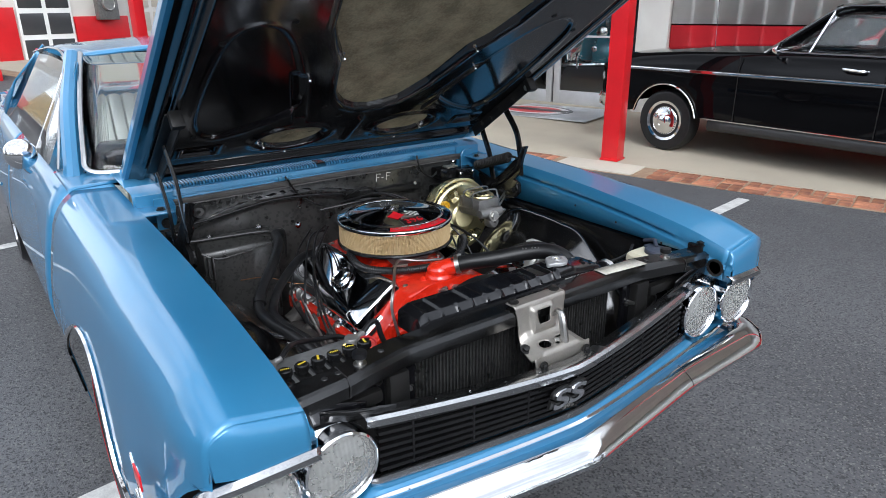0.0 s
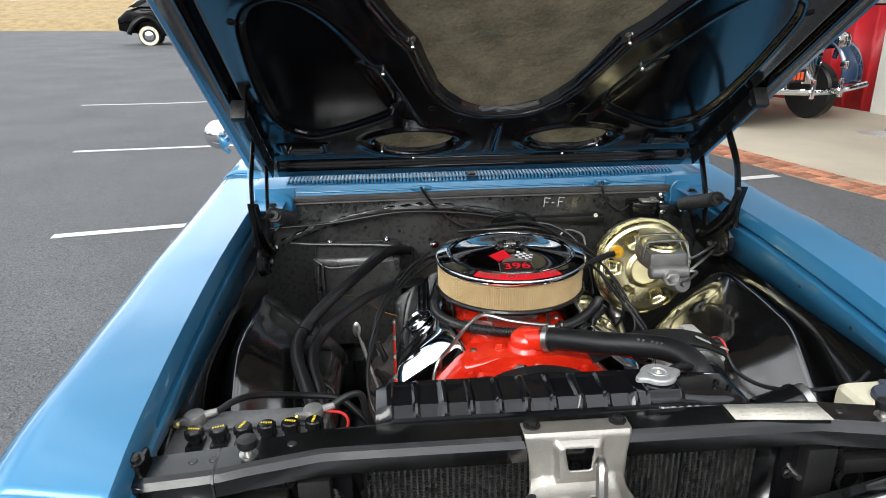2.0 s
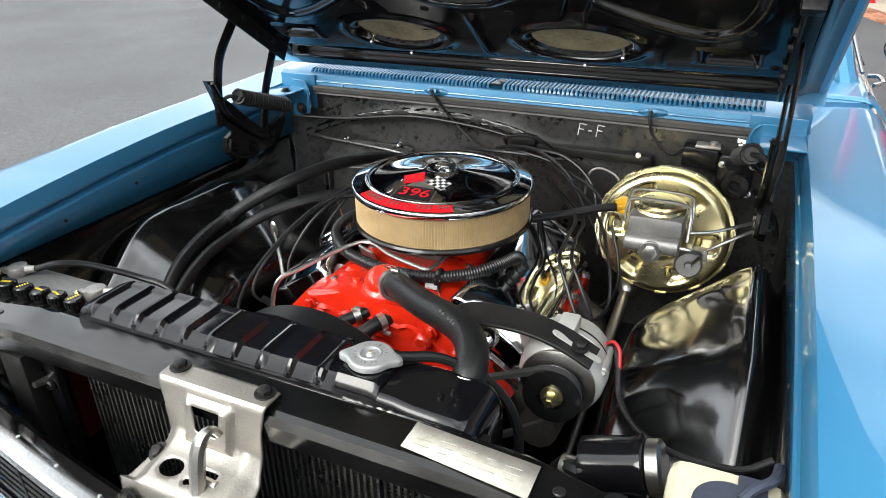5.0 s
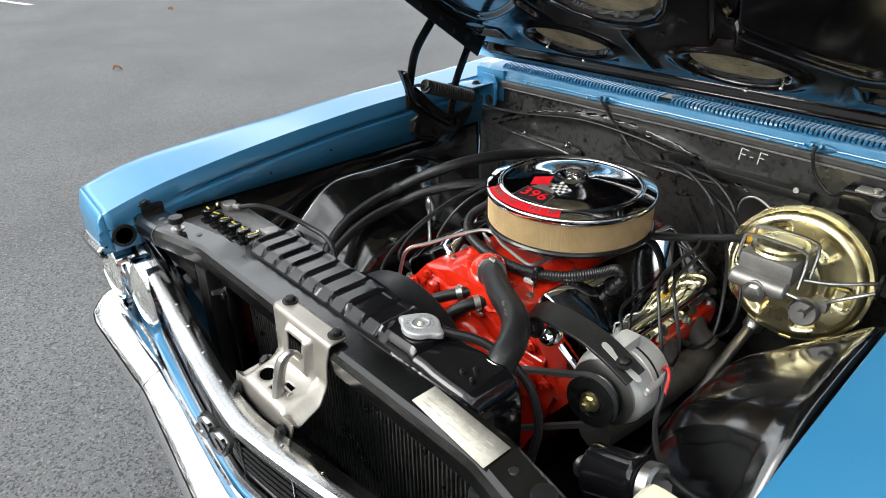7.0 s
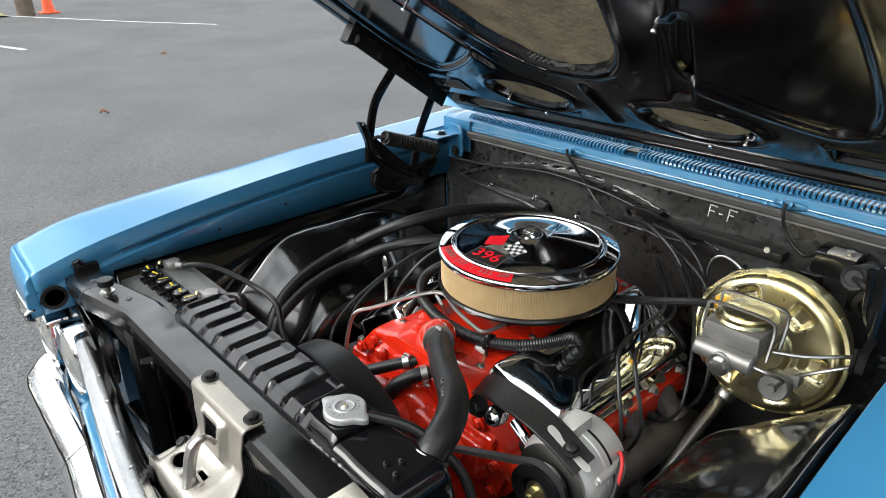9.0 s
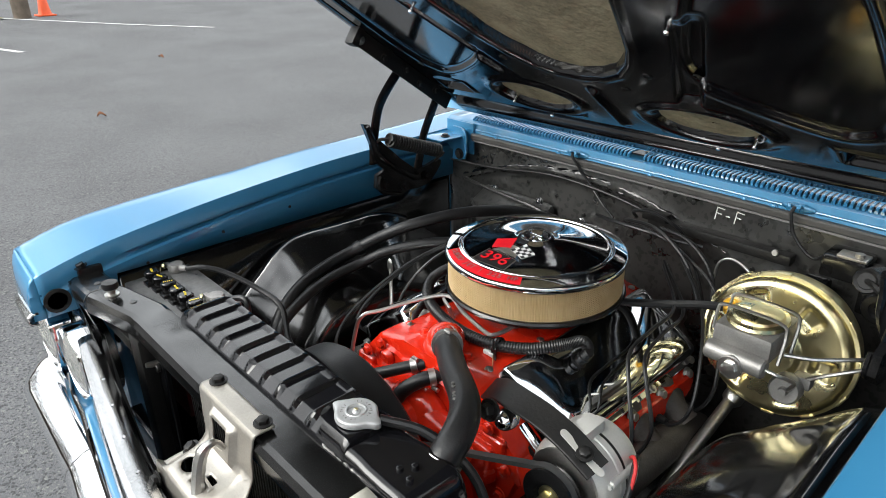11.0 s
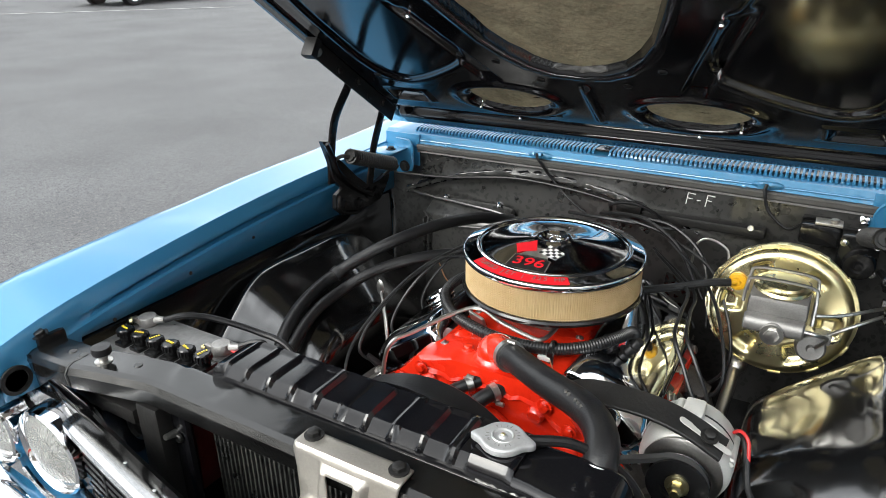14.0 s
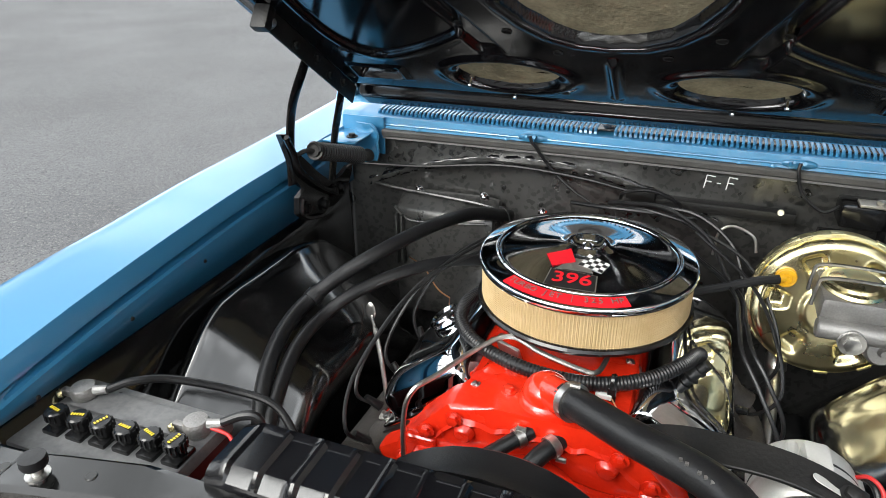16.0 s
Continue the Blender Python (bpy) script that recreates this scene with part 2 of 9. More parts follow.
BELT = material("drive_belt", (0.03, 0.03, 0.03), 0.7, 0, 0, (0.045, 0.045, 0.045), 20, 200)


# ---- building helpers ----
def part(name, bm, mat, parent=None, label="", sharp=35, solid=0.0, off=-1.0):
    """Links a bmesh as one mesh object under a thing or a part."""
    bmesh.ops.recalc_face_normals(bm, faces=bm.faces[:])
    limit = radians(sharp)
    for f in bm.faces:
        f.smooth = True
    for e in bm.edges:
        if len(e.link_faces) == 2 and e.calc_face_angle(0.0) > limit:
            e.smooth = False
    me = bpy.data.meshes.new(name)
    bm.to_mesh(me)
    bm.free()
    me.materials.append(mat)
    ob = new(name, me)
    if solid:
        md = ob.modifiers.new("thickness", "SOLIDIFY")
        md.thickness, md.offset = solid, off
    if parent is not None:
        ob.parent = parent
        ob.matrix_parent_inverse = parent.matrix_world.inverted()
    if label:
        ob["label"] = label
    return ob


def thing(name, label, category, at=(0, 0, 0), group="", kind=""):
    ob = new(name)
    ob.location = at
    ob.empty_display_size = 0.05
    ob.matrix_world = Matrix.Translation(at)
    return tagged(ob, label, category, group, kind)


def frame_of(axis, at=(0, 0, 0)):
    """A matrix at a place whose z runs along the axis."""
    return Matrix.Translation(at) @ Vector(axis).to_track_quat("Z", "Y").to_matrix().to_4x4()


def box(bm, c, s, bevel=0.0, m=None, seg=2):
    mm = Matrix.Translation(c) @ Matrix.Diagonal((*s, 1))
    if m is not None:
        mm = m @ mm
    r = bmesh.ops.create_cube(bm, size=1.0, matrix=mm)
    if bevel:
        edges = list({e for v in r["verts"] for e in v.link_edges})
        bmesh.ops.bevel(bm, geom=edges, offset=bevel, segments=seg, profile=0.6, affect="EDGES", clamp_overlap=True)
    return bm


def loft(bm, rings, closed=False, caps=False):
    rows = [[bm.verts.new(p) for p in ring] for ring in rings]
    n = len(rows[0])
    for a, b in zip(rows, rows[1:]):
        for i in range(n if closed else n - 1):
            j = (i + 1) % n
            try:
                bm.faces.new((a[i], a[j], b[j], b[i]))
            except ValueError:
                pass
    if caps:
        for r in (rows[0], rows[-1]):
            try:
                bm.faces.new(r)
            except ValueError:
                pass
    return bm


def lathe(bm, profile, m=Matrix(), n=40, caps=True):
    """Turns (radius, height) pairs round the z axis of m."""
    rings = []
    for r, h in profile:
        rings.append([m @ Vector((max(r, 1e-4) * math.cos(a), max(r, 1e-4) * math.sin(a), h)) for a in (2 * math.pi * k / n for k in range(n))])
    return loft(bm, rings, closed=True, caps=caps)


def rod(bm, p, q, r, r2=None, n=16, rim=0.0):
    p, q = Vector(p), Vector(q)
    h = (q - p).length
    r2 = r if r2 is None else r2
    prof = [(r - rim, 0), (r, rim), (r2, h - rim), (r2 - rim, h)] if rim else [(r, 0), (r2, h)]
    return lathe(bm, prof, frame_of(q - p, p), n)


def glide(pts, steps=6):
    """A smooth line through the points."""
    pts = [Vector(p) for p in pts]
    if len(pts) < 3:
        return pts
    ext = [2 * pts[0] - pts[1]] + pts + [2 * pts[-1] - pts[-2]]
    out = []
    for a, b, c, d in zip(ext, ext[1:], ext[2:], ext[3:]):
        for k in range(steps):
            t = k / steps
            out.append(0.5 * (2 * b + (c - a) * t + (2 * a - 5 * b + 4 * c - d) * t * t + (3 * b - a - 3 * c + d) * t ** 3))
    out.append(pts[-1])
    return out


def tube(bm, pts, r, n=8, steps=6, smooth=True, ridges=0.0):
    line = glide(pts, steps) if smooth else [Vector(p) for p in pts]
    up, rings = None, []
    for i, p in enumerate(line):
        d = (line[min(i + 1, len(line) - 1)] - line[max(i - 1, 0)]).normalized()
        if up is None:
            up = d.orthogonal().normalized()
        up = (up - d * up.dot(d)).normalized()
        side = d.cross(up)
        rr = (r[min(i, len(r) - 1)] if isinstance(r, (list, tuple)) else r) * (1 + (ridges if i % 2 else 0))
        rings.append([p + rr * (math.cos(a) * up + math.sin(a) * side) for a in (2 * math.pi * k / n for k in range(n))])
    return loft(bm, rings, closed=True, caps=True)


def sheet(bm, fn, nu, nv):
    return loft(bm, [[fn(u / nu, v / nv) for v in range(nv + 1)] for u in range(nu + 1)])


def lerp_table(table, y):
    if y <= table[0][0]:
        return table[0][1]
    for (a, p), (b, q) in zip(table, table[1:]):
        if y <= b:
            return p + (q - p) * (y - a) / (b - a)
    return table[-1][1]


def prism(bm, outline, m, depth):
    """A flat outline (x, y) pushed along the z of m."""
    low = [bm.verts.new(m @ Vector((x, y, 0))) for x, y in outline]
    high = [bm.verts.new(m @ Vector((x, y, depth))) for x, y in outline]
    bm.faces.new(low[::-1])
    bm.faces.new(high)
    n = len(outline)
    for i in range(n):
        bm.faces.new((low[i], low[(i + 1) % n], high[(i + 1) % n], high[i]))
    return bm


def lettering(text, size, depth, m, fat=0.0):
    cu = bpy.data.curves.new("lettering", "FONT")
    cu.offset = fat
    cu.body, cu.size, cu.extrude, cu.align_x, cu.align_y = text, size, depth, "CENTER", "CENTER"
    ob = bpy.data.objects.new("lettering", cu)
    me = bpy.data.meshes.new_from_object(ob)
    bm = bmesh.new()
    bm.from_mesh(me)
    bm.transform(m)
    bpy.data.objects.remove(ob)
    bpy.data.curves.remove(cu)
    bpy.data.meshes.remove(me)
    return bm


def B():
    return bmesh.new()


def lump(bm, c, r, m=None, sub=2):
    mm = Matrix.Translation(c) @ Matrix.Diagonal((*r, 1))
    bmesh.ops.create_icosphere(bm, subdivisions=sub, radius=1.0, matrix=mm if m is None else m @ mm)


def bolt(bm, at, axis, r=0.008, h=0.006):
    """A hexagon head on a washer."""
    m = frame_of(axis, at)
    lathe(bm, [(r * 1.5, 0), (r * 1.5, h * 0.25)], m, 14)
    lathe(bm, [(r, h * 0.25), (r, h * 0.9), (r * 0.8, h)], m, 6)


# ---- ground and forecourt ----
def ground_z(x, y):
    """The lot rises gently away from the shop's front row."""
    return 0.02 * min(max(0.0, y - 4.5), 40) + 0.016 * min(max(0.0, -x - 4), 30)


# The shop front runs along ALONG; INTO points from the lot to the shop.
SHOP, ALONG, INTO = Vector((6.33, 7.43, 0)), Vector((0.29, -0.957, 0)).normalized(), Vector((0.957, 0.29, 0)).normalized()


def shop(u, n, z=0.0):
    return SHOP + ALONG * u + INTO * n + Vector((0, 0, z))


SHOP_M = Matrix.Translation(SHOP) @ Matrix((ALONG, INTO, (0, 0, 1))).transposed().to_4x4()

bm = B()

knots = [-400, -200, -100, -60, -34, -28, -20, -14, -9, -6, -4, -2, 0, 1, 2, 3, 4.5, 6, 8, 11, 15, 20, 28, 36, 44.5, 60, 100, 200, 400]
loft(bm, [[Vector((x, y, ground_z(x, y))) for y in knots] for x in knots])
ground = tagged(part("ground", bm, ASPHALT), "dark sealed asphalt of a parking lot", "asphalt lot", kind="structure")


def stripe(name, a, b, width, z=0.004):
    a, b = Vector((*a, 0)), Vector((*b, 0))
    d = (b - a).normalized()
    side = Vector((-d.y, d.x, 0)) * width / 2
    bm = B()
    n = max(2, int((b - a).length / 0.25))
    rng = random.Random(name + str(a.x))
    rows = []
    for k in range(n + 1):
        c = a + (b - a) * k / n
        lift = Vector((0, 0, z + ground_z(c.x, c.y)))
        rows.append([c + side * (1 + rng.uniform(-0.06, 0.06)) + lift, c - side * (1 + rng.uniform(-0.06, 0.06)) + lift])
    loft(bm, rows)
    return tagged(part(name, bm, PAINT_WHITE), "worn white painted parking line on asphalt", "parking line", "parking lines", "structure")


stripe("parking_line", (-1.8, 0.90), (4.02, 1.70), 0.10)
stripe("parking_line", (-2.66, 3.77), (3.19, 4.78), 0.10)
stripe("parking_line", (-3.78, 6.76), (-0.3, 6.96), 0.10)
stripe("parking_line", (-5.15, 10.3), (-0.5, 10.75), 0.10)
stripe("parking_line", (-11.73, 5.39), (-17.0, 2.6), 0.10, 0.008)
stripe("parking_line", (-10.9, 2.0), (-15.0, 0.8), 0.10, 0.008)
stripe("parking_line", (-15.0, 13.95), (-19.5, 9.2), 0.12, 0.010)

# concrete apron under the canopy, a little above the asphalt
bm = B()
rows = []
for k in range(31):
    u = -18 + 38 * k / 30
    row = []
    for n in (-3.30, -2.0, 0.05):
        p = shop(u, n)
        row.append(p + Vector((0, 0, ground_z(p.x, p.y) + 0.02)))
    rows.append([row[0] - Vector((0, 0, 0.1))] + row)
loft(bm, rows)
tagged(part("apron", bm, CONCRETE), "pale concrete apron along the shop front", "concrete apron", kind="structure")

# ---- shop front ----
wall = thing("wall_shop", "white and dark red corrugated metal shop front", "shop wall", SHOP, kind="structure")


def siding(name, u0, u1, z0, z1, mat, n0=0.0, label=""):
    bm = B()
    pitch, prof = 0.30, [(0, 0), (0.235, 0), (0.250, -0.016), (0.285, -0.016), (0.30, 0)]
    xs = []
    u = u0
    while u < u1:
        for du, dn in prof[:-1]:
            if u + du <= u1:
                xs.append((u + du, n0 + dn))
        u += pitch
    xs.append((u1, n0))
    loft(bm, [[shop(a, n, z0) for a, n in xs], [shop(a, n, z1) for a, n in xs]])
    return part(name, bm, mat, wall, label, sharp=20, solid=0.02, off=1)


siding("siding", 2.75, 20, 1.24, 5.4, SIDING_WHITE, label="white corrugated metal siding")
siding("siding", 2.75, 20, 0.0, 1.22, SIDING_RED, label="dark red corrugated wainscot")
siding("siding", -6.5, -0.35, 0.0, 1.45, SIDING_RED, label="red corrugated wainscot beside the doors")
siding("siding", -6.5, -0.35, 1.47, 5.4, SIDING_WHITE, label="white corrugated metal siding")
bm = B()
for u, w in ((-0.22, 0.24), (2.52, 0.44)):
    box(bm, (u, -0.02, 2.70), (w, 0.12, 5.4), 0.006, SHOP_M)
box(bm, (1.2, 0.0, 4.05), (2.7, 0.1, 2.7), 0.005, SHOP_M)
part("door_surround", bm, WALL_WHITE, wall, "cream painted door surround")

door = thing("door_entrance", "silver framed double glass entrance doors, closed", "glass door", shop(1.3, 0), kind="structure")
for k, u0 in enumerate((-0.06, 1.02)):
    for nm, c, s in (("stile", (u0 + 0.05, 0, 1.15), (0.10, 0.05, 2.2)), ("stile", (u0 + 1.0, 0, 1.15), (0.10, 0.05, 2.2)),
                     ("rail", (u0 + 0.525, 0, 0.14), (0.85, 0.05, 0.22)), ("rail", (u0 + 0.525, 0, 2.2), (0.85, 0.05, 0.1)),
                     ("push_bar", (u0 + 0.525, -0.04, 1.05), (0.85, 0.02, 0.03))):
        bm = B()
        box(bm, c, s, 0.006, SHOP_M)
        part(nm, bm, ALU_FRAME, door)
    bm = B()
    hu = u0 + (0.98 if k == 0 else 0.08)
    tube(bm, [shop(hu, -0.03, 0.80), shop(hu, -0.09, 0.82), shop(hu, -0.09, 1.05), shop(hu, -0.03, 1.07)], 0.012)
    part("handle", bm, CHROME, door, "bent chrome pull handle")
    bm = B()
    box(bm, (u0 + 0.525, 0, 1.2), (0.85, 0.008, 1.92), 0, SHOP_M)
    pane = part("pane", bm, GLASS, door, "clear door glass")
    pane.visible_shadow = False
bm = B()
box(bm, (2.19, 0, 1.35), (0.22, 0.008, 2.6), 0, SHOP_M)
part("pane", bm, GLASS, door, "clear side light glass").visible_shadow = False

# showroom behind the doors
bm = B()
box(bm, (1.4, 5.0, 1.6), (9.0, 9.8, 3.3), 0, SHOP_M)
for f in [f for f in bm.faces if (SHOP_M.inverted() @ f.calc_center_median()).y < 0.5]:
    bm.faces.remove(f)
tagged(part("showroom", bm, DARK_ROOM), "dim showroom interior behind the glass doors", "showroom", kind="structure")

# canopy on red posts
bm = B()
box(bm, (-1.0, -1.65, 5.55), (42, 3.7, 0.25), 0.01, SHOP_M)
tagged(part("canopy", bm, WALL_WHITE), "flat white canopy over the apron", "canopy", kind="structure")
for u in (-5.08, -0.855, 3.367, 7.6):
    post = thing("post", "square red painted canopy post on the concrete apron", "post", shop(u, -3.165, 0.02 + ground_z(*shop(u, -3.165).xy)), "canopy posts")
    bm = B()
    box(bm, (u, -3.165, 2.715), (0.17, 0.17, 5.4), 0.008, SHOP_M)
    part("shaft", bm, RED_PAINT, post)
    bm = B()
    box(bm, (u, -3.165, 0.03 + ground_z(*shop(u, -3.165).xy)), (0.19, 0.19, 0.02), 0.004, SHOP_M)
    part("base_plate", bm, RED_PAINT, post)

# printed floor mat before the doors
mat_thing = thing("floor_mat", "grey floor mat with an oval red and black badge", "mat", shop(1.15, -0.87, 0.05))
bm = B()
box(bm, (1.15, -0.87, 0.055), (2.2, 1.15, 0.012), 0.004, SHOP_M)
part("mat", bm, ALU_FRAME, mat_thing)
for r, mm, z in ((0.62, BLACK_DECAL, 0.033), (0.56, WHITE_DECAL, 0.035), (0.44, RED_DECAL, 0.037)):
    bm = B()
    lathe(bm, [(r, 0), (r, 0.002)], SHOP_M @ Matrix.Translation((1.15, -0.87, z + 0.029)) @ Matrix.Diagonal((1, 0.62, 1, 1)), 40)
    part("badge", bm, mm, mat_thing)
bm = B()
box(bm, (1.15, -0.87, 0.0695), (1.1, 0.16, 0.002), 0, SHOP_M)
part("badge_bar", bm, BLACK_DECAL, mat_thing)

# service bay wing, farther along
CORNER = Vector((-1.75, 17.9, 0.27))
WING_M = Matrix.Translation(CORNER) @ Matrix((INTO, -ALONG, (0, 0, 1))).transposed().to_4x4()
wing = thing("wall_wing", "white block service wing with a red painted base", "service building", CORNER, kind="structure")
bm = B()
box(bm, (5.0, 3.6, 1.8), (10.0, 7.0, 4.4), 0.01, WING_M)
part("block_wall", bm, WALL_WHITE, wing, "white painted block wall")
for f0, f1, top in ((-0.03, 0.75, 1.25), (2.10, 2.62, 1.25), (4.02, 5.45, 1.02), (8.1, 10.0, 1.02)):
    bm = B()
    box(bm, ((f0 + f1) / 2, 0.07, top / 2 - 0.1), (f1 - f0, 0.07, top + 0.2), 0.006, WING_M)
    part("red_base", bm, RED_PAINT, wing, "red painted wall base")
bm = B()
box(bm, (-0.02, 3.6, 0.52), (0.07, 7.0, 1.45), 0.006, WING_M)
part("red_base", bm, RED_PAINT, wing, "red painted wall base")
bm = B()
box(bm, (0.42, 0.02, 1.55), (0.26, 0.02, 0.85), 0.004, WING_M)
sign = part("wall_sign", bm, GREY_PAINT, wing, "small grey sign with pale marks")
bm = B()
for k in range(3):
    box(bm, (0.34 + 0.08 * k, 0.005, 1.38), (0.05, 0.006, 0.12), 0, WING_M)
part("sign_mark", bm, WHITE_DECAL, sign)
for f0, f1 in ((0.80, 2.05), (2.68, 3.98), (5.55, 8.0)):
    bm = B()
    box(bm, ((f0 + f1) / 2, 0.08, 1.2), (f1 - f0, 0.06, 2.7), 0.006, WING_M)
    leaf = part("garage_door", bm, SIDING_WHITE if f0 < 5 else WALL_WHITE, wing, "white framed glazed bay door")
    nu, nz = max(2, round((f1 - f0) / 0.62)), 4
    for i in range(nu):
        for k in range(nz):
            bm = B()
            box(bm, (f0 + (i + 0.5) * (f1 - f0) / nu, 0.048, 0.24 + k * 0.62), ((f1 - f0) / nu - 0.10, 0.012, 0.50), 0.004, WING_M)
            part("window" if f0 < 5 else "panel", bm, GREY_PAINT if f0 < 5 else CONCRETE_LIGHT, leaf)
bm = B()
box(bm, (4.85, -0.06, 1.30), (0.55, 0.22, 0.75), 0.03, WING_M)
air_meter = part("meter_box", bm, CAST_ALU, wing, "grey wall meter box with a round dial")
bm = B()
lathe(bm, [(0.17, 0), (0.17, 0.05), (0.15, 0.08), (0.13, 0.06), (0.0, 0.06)], frame_of(ALONG, WING_M @ Vector((4.85, -0.17, 1.32))), 28)
part("meter", bm, STEEL, air_meter)

DRUM = Vector((-0.55, 14.95, ground_z(-0.55, 14.95)))
drum = thing("service_drum", "white fuel drum with a red hand pump on a red plinth", "drum", DRUM)
bm = B()
box(bm, DRUM + Vector((0, 0, 0.09)), (1.0, 1.0, 0.22), 0.02)
part("plinth", bm, RED_PAINT, drum)
bm = B()
lathe(bm, [(0.34, 0.2), (0.36, 0.22), (0.36, 0.52), (0.37, 0.54), (0.36, 0.56), (0.36, 0.82), (0.37, 0.84), (0.36, 0.86), (0.36, 1.12), (0.34, 1.14)], Matrix.Translation(DRUM), 32)
part("barrel", bm, WALL_WHITE, drum)
bm = B()
rod(bm, DRUM + Vector((0, 0, 1.14)), DRUM + Vector((0, 0, 1.5)), 0.07, 0.05)
rod(bm, DRUM + Vector((0, 0, 1.4)), DRUM + Vector((0.3, -0.1, 1.3)), 0.025)
part("hand_pump", bm, RED_PAINT, drum)
part("lettering", lettering("SERVICE", 0.17, 0.004, Matrix.Translation(DRUM + Vector((-0.02, -0.372, 0.70))) @ pose(0, 0, 0, 90, 0, 0)), BLACK_DECAL, drum, "black word on the drum")
# ---- the blue coupe with its hood open ----
coupe = thing("coupe", "metallic blue two-door muscle car with its hood raised", "car", (0, 2.2, 0))
def in_poly(x, y, poly):
    best, inside = 9.0, False
    n = len(poly)
    for i in range(n):
        (x1, y1), (x2, y2) = poly[i], poly[(i + 1) % n]
        if (y1 > y) != (y2 > y) and x < (x2 - x1) * (y - y1) / (y2 - y1) + x1:
            inside = not inside
        t = max(0, min(1, ((x - x1) * (x2 - x1) + (y - y1) * (y2 - y1)) / ((x2 - x1) ** 2 + (y2 - y1) ** 2)))
        best = min(best, math.hypot(x - x1 - t * (x2 - x1), y - y1 - t * (y2 - y1)))
    return best if inside else -best


def step(d, w=0.012):
    t = max(0.0, min(1.0, d / w))
    return t * t * (3 - 2 * t)


EDGE_Z = [(-0.135, 0.832), (-0.10, 0.844), (-0.06, 0.855), (0.0, 0.870), (0.1, 0.885), (0.2, 0.898), (0.3, 0.909), (0.4, 0.918), (0.5, 0.9255), (0.6, 0.932), (0.8, 0.938), (1.0, 0.944), (1.27, 0.955), (1.5, 0.965), (3.5, 0.95), (4.7, 0.93)]
CROWN = [(-0.135, 0.022), (0.0, 0.026), (0.1, 0.022), (0.2, 0.016), (0.4, 0.006), (0.8, 0.004), (1.27, 0.006)]
NOSE_OUT = [(-0.135, 0.012), (-0.05, 0.012), (0.05, 0.006), (0.15, 0.0)]
NOSE_END = [(-0.135, 0.808), (-0.125, 0.822), (-0.10, 0.838), (-0.06, 0.851), (0.0, 0.860), (0.1, 0.8635)]
WHEEL_Y, WHEEL_Z, ARCH = 0.72, 0.325, 0.385


def edge_z(y):
    return lerp_table(EDGE_Z, y)


def top_section(c):
    """Across a fender or door top: distance from the middle, height over the inner crease."""
    return ((0.664, 0.07 * c), (0.680, 0.21 * c), (0.705, 0.44 * c), (0.730, 0.67 * c), (0.750, 0.85 * c), (0.767, c), (0.783, c - 0.001), (0.800, c - 0.011), (0.817, c - 0.026), (0.832, c - 0.045), (0.845, c - 0.067), (0.855, c - 0.092), (0.863, c - 0.124))


def fender_ring(y, s):
    """Cross-section of a front fender at y: lower flange, gutter, crease, nearly flat top, rolled shoulder and side."""
    z = edge_z(y)
    c = lerp_table(CROWN, y)
    wide = lerp_table(NOSE_OUT, y)
    xi = 0.656
    low = 0.30 if y > 0.3 else 0.30 + 0.17 * min(1.0, (0.3 - y) / 0.25)
    if y < 0.01:
        low = 0.66 + 0.95 * min(0.1, 0.01 - y)
    for wy in (WHEEL_Y,):
        if abs(y - wy) < ARCH:
            low = max(low, WHEEL_Z + math.sqrt(ARCH ** 2 - (y - wy) ** 2))
    base = 0.803 if y > 0.03 else 0.752
    g = step(y - 0.045, 0.07)
    pts = [(xi - 0.012, base), (xi - 0.013, z - 0.064), (xi - 0.013, z - 0.053), (xi - 0.010, z - 0.048), (xi + 0.004 - 0.013 * (1 - g), z - 0.0445), (xi + 0.005 - 0.013 * (1 - g), z - 0.039), (xi - 0.009, z - 0.034), (xi - 0.0012, z - 0.0016), (xi, z)]
    for x, dz in top_section(c):
        reach = min(1.0, (x - 0.656) / 0.15)
        x += wide * reach * (1.0 - 0.95 * max(0.0, (x - 0.81) / 0.053))
        pts.append((min(x, lerp_table(NOSE_END, y) - 0.0012 * (21 - len(pts))), z + dz))
    x1, z1 = pts[-1]
    for k in range(1, 11):
        f = k / 10
        zz = z1 + (low - z1) * f
        h = z1 - zz
        bulge = (0.022 + 0.018 * step(y - 0.02, 0.3)) * math.sin(min(1, h / 0.28) * math.pi / 2) - 0.03 * max(0, h - 0.28) / 0.2
        pts.append((x1 + bulge, zz))
    return [Vector((s * x, y, zz)) for x, zz in pts]


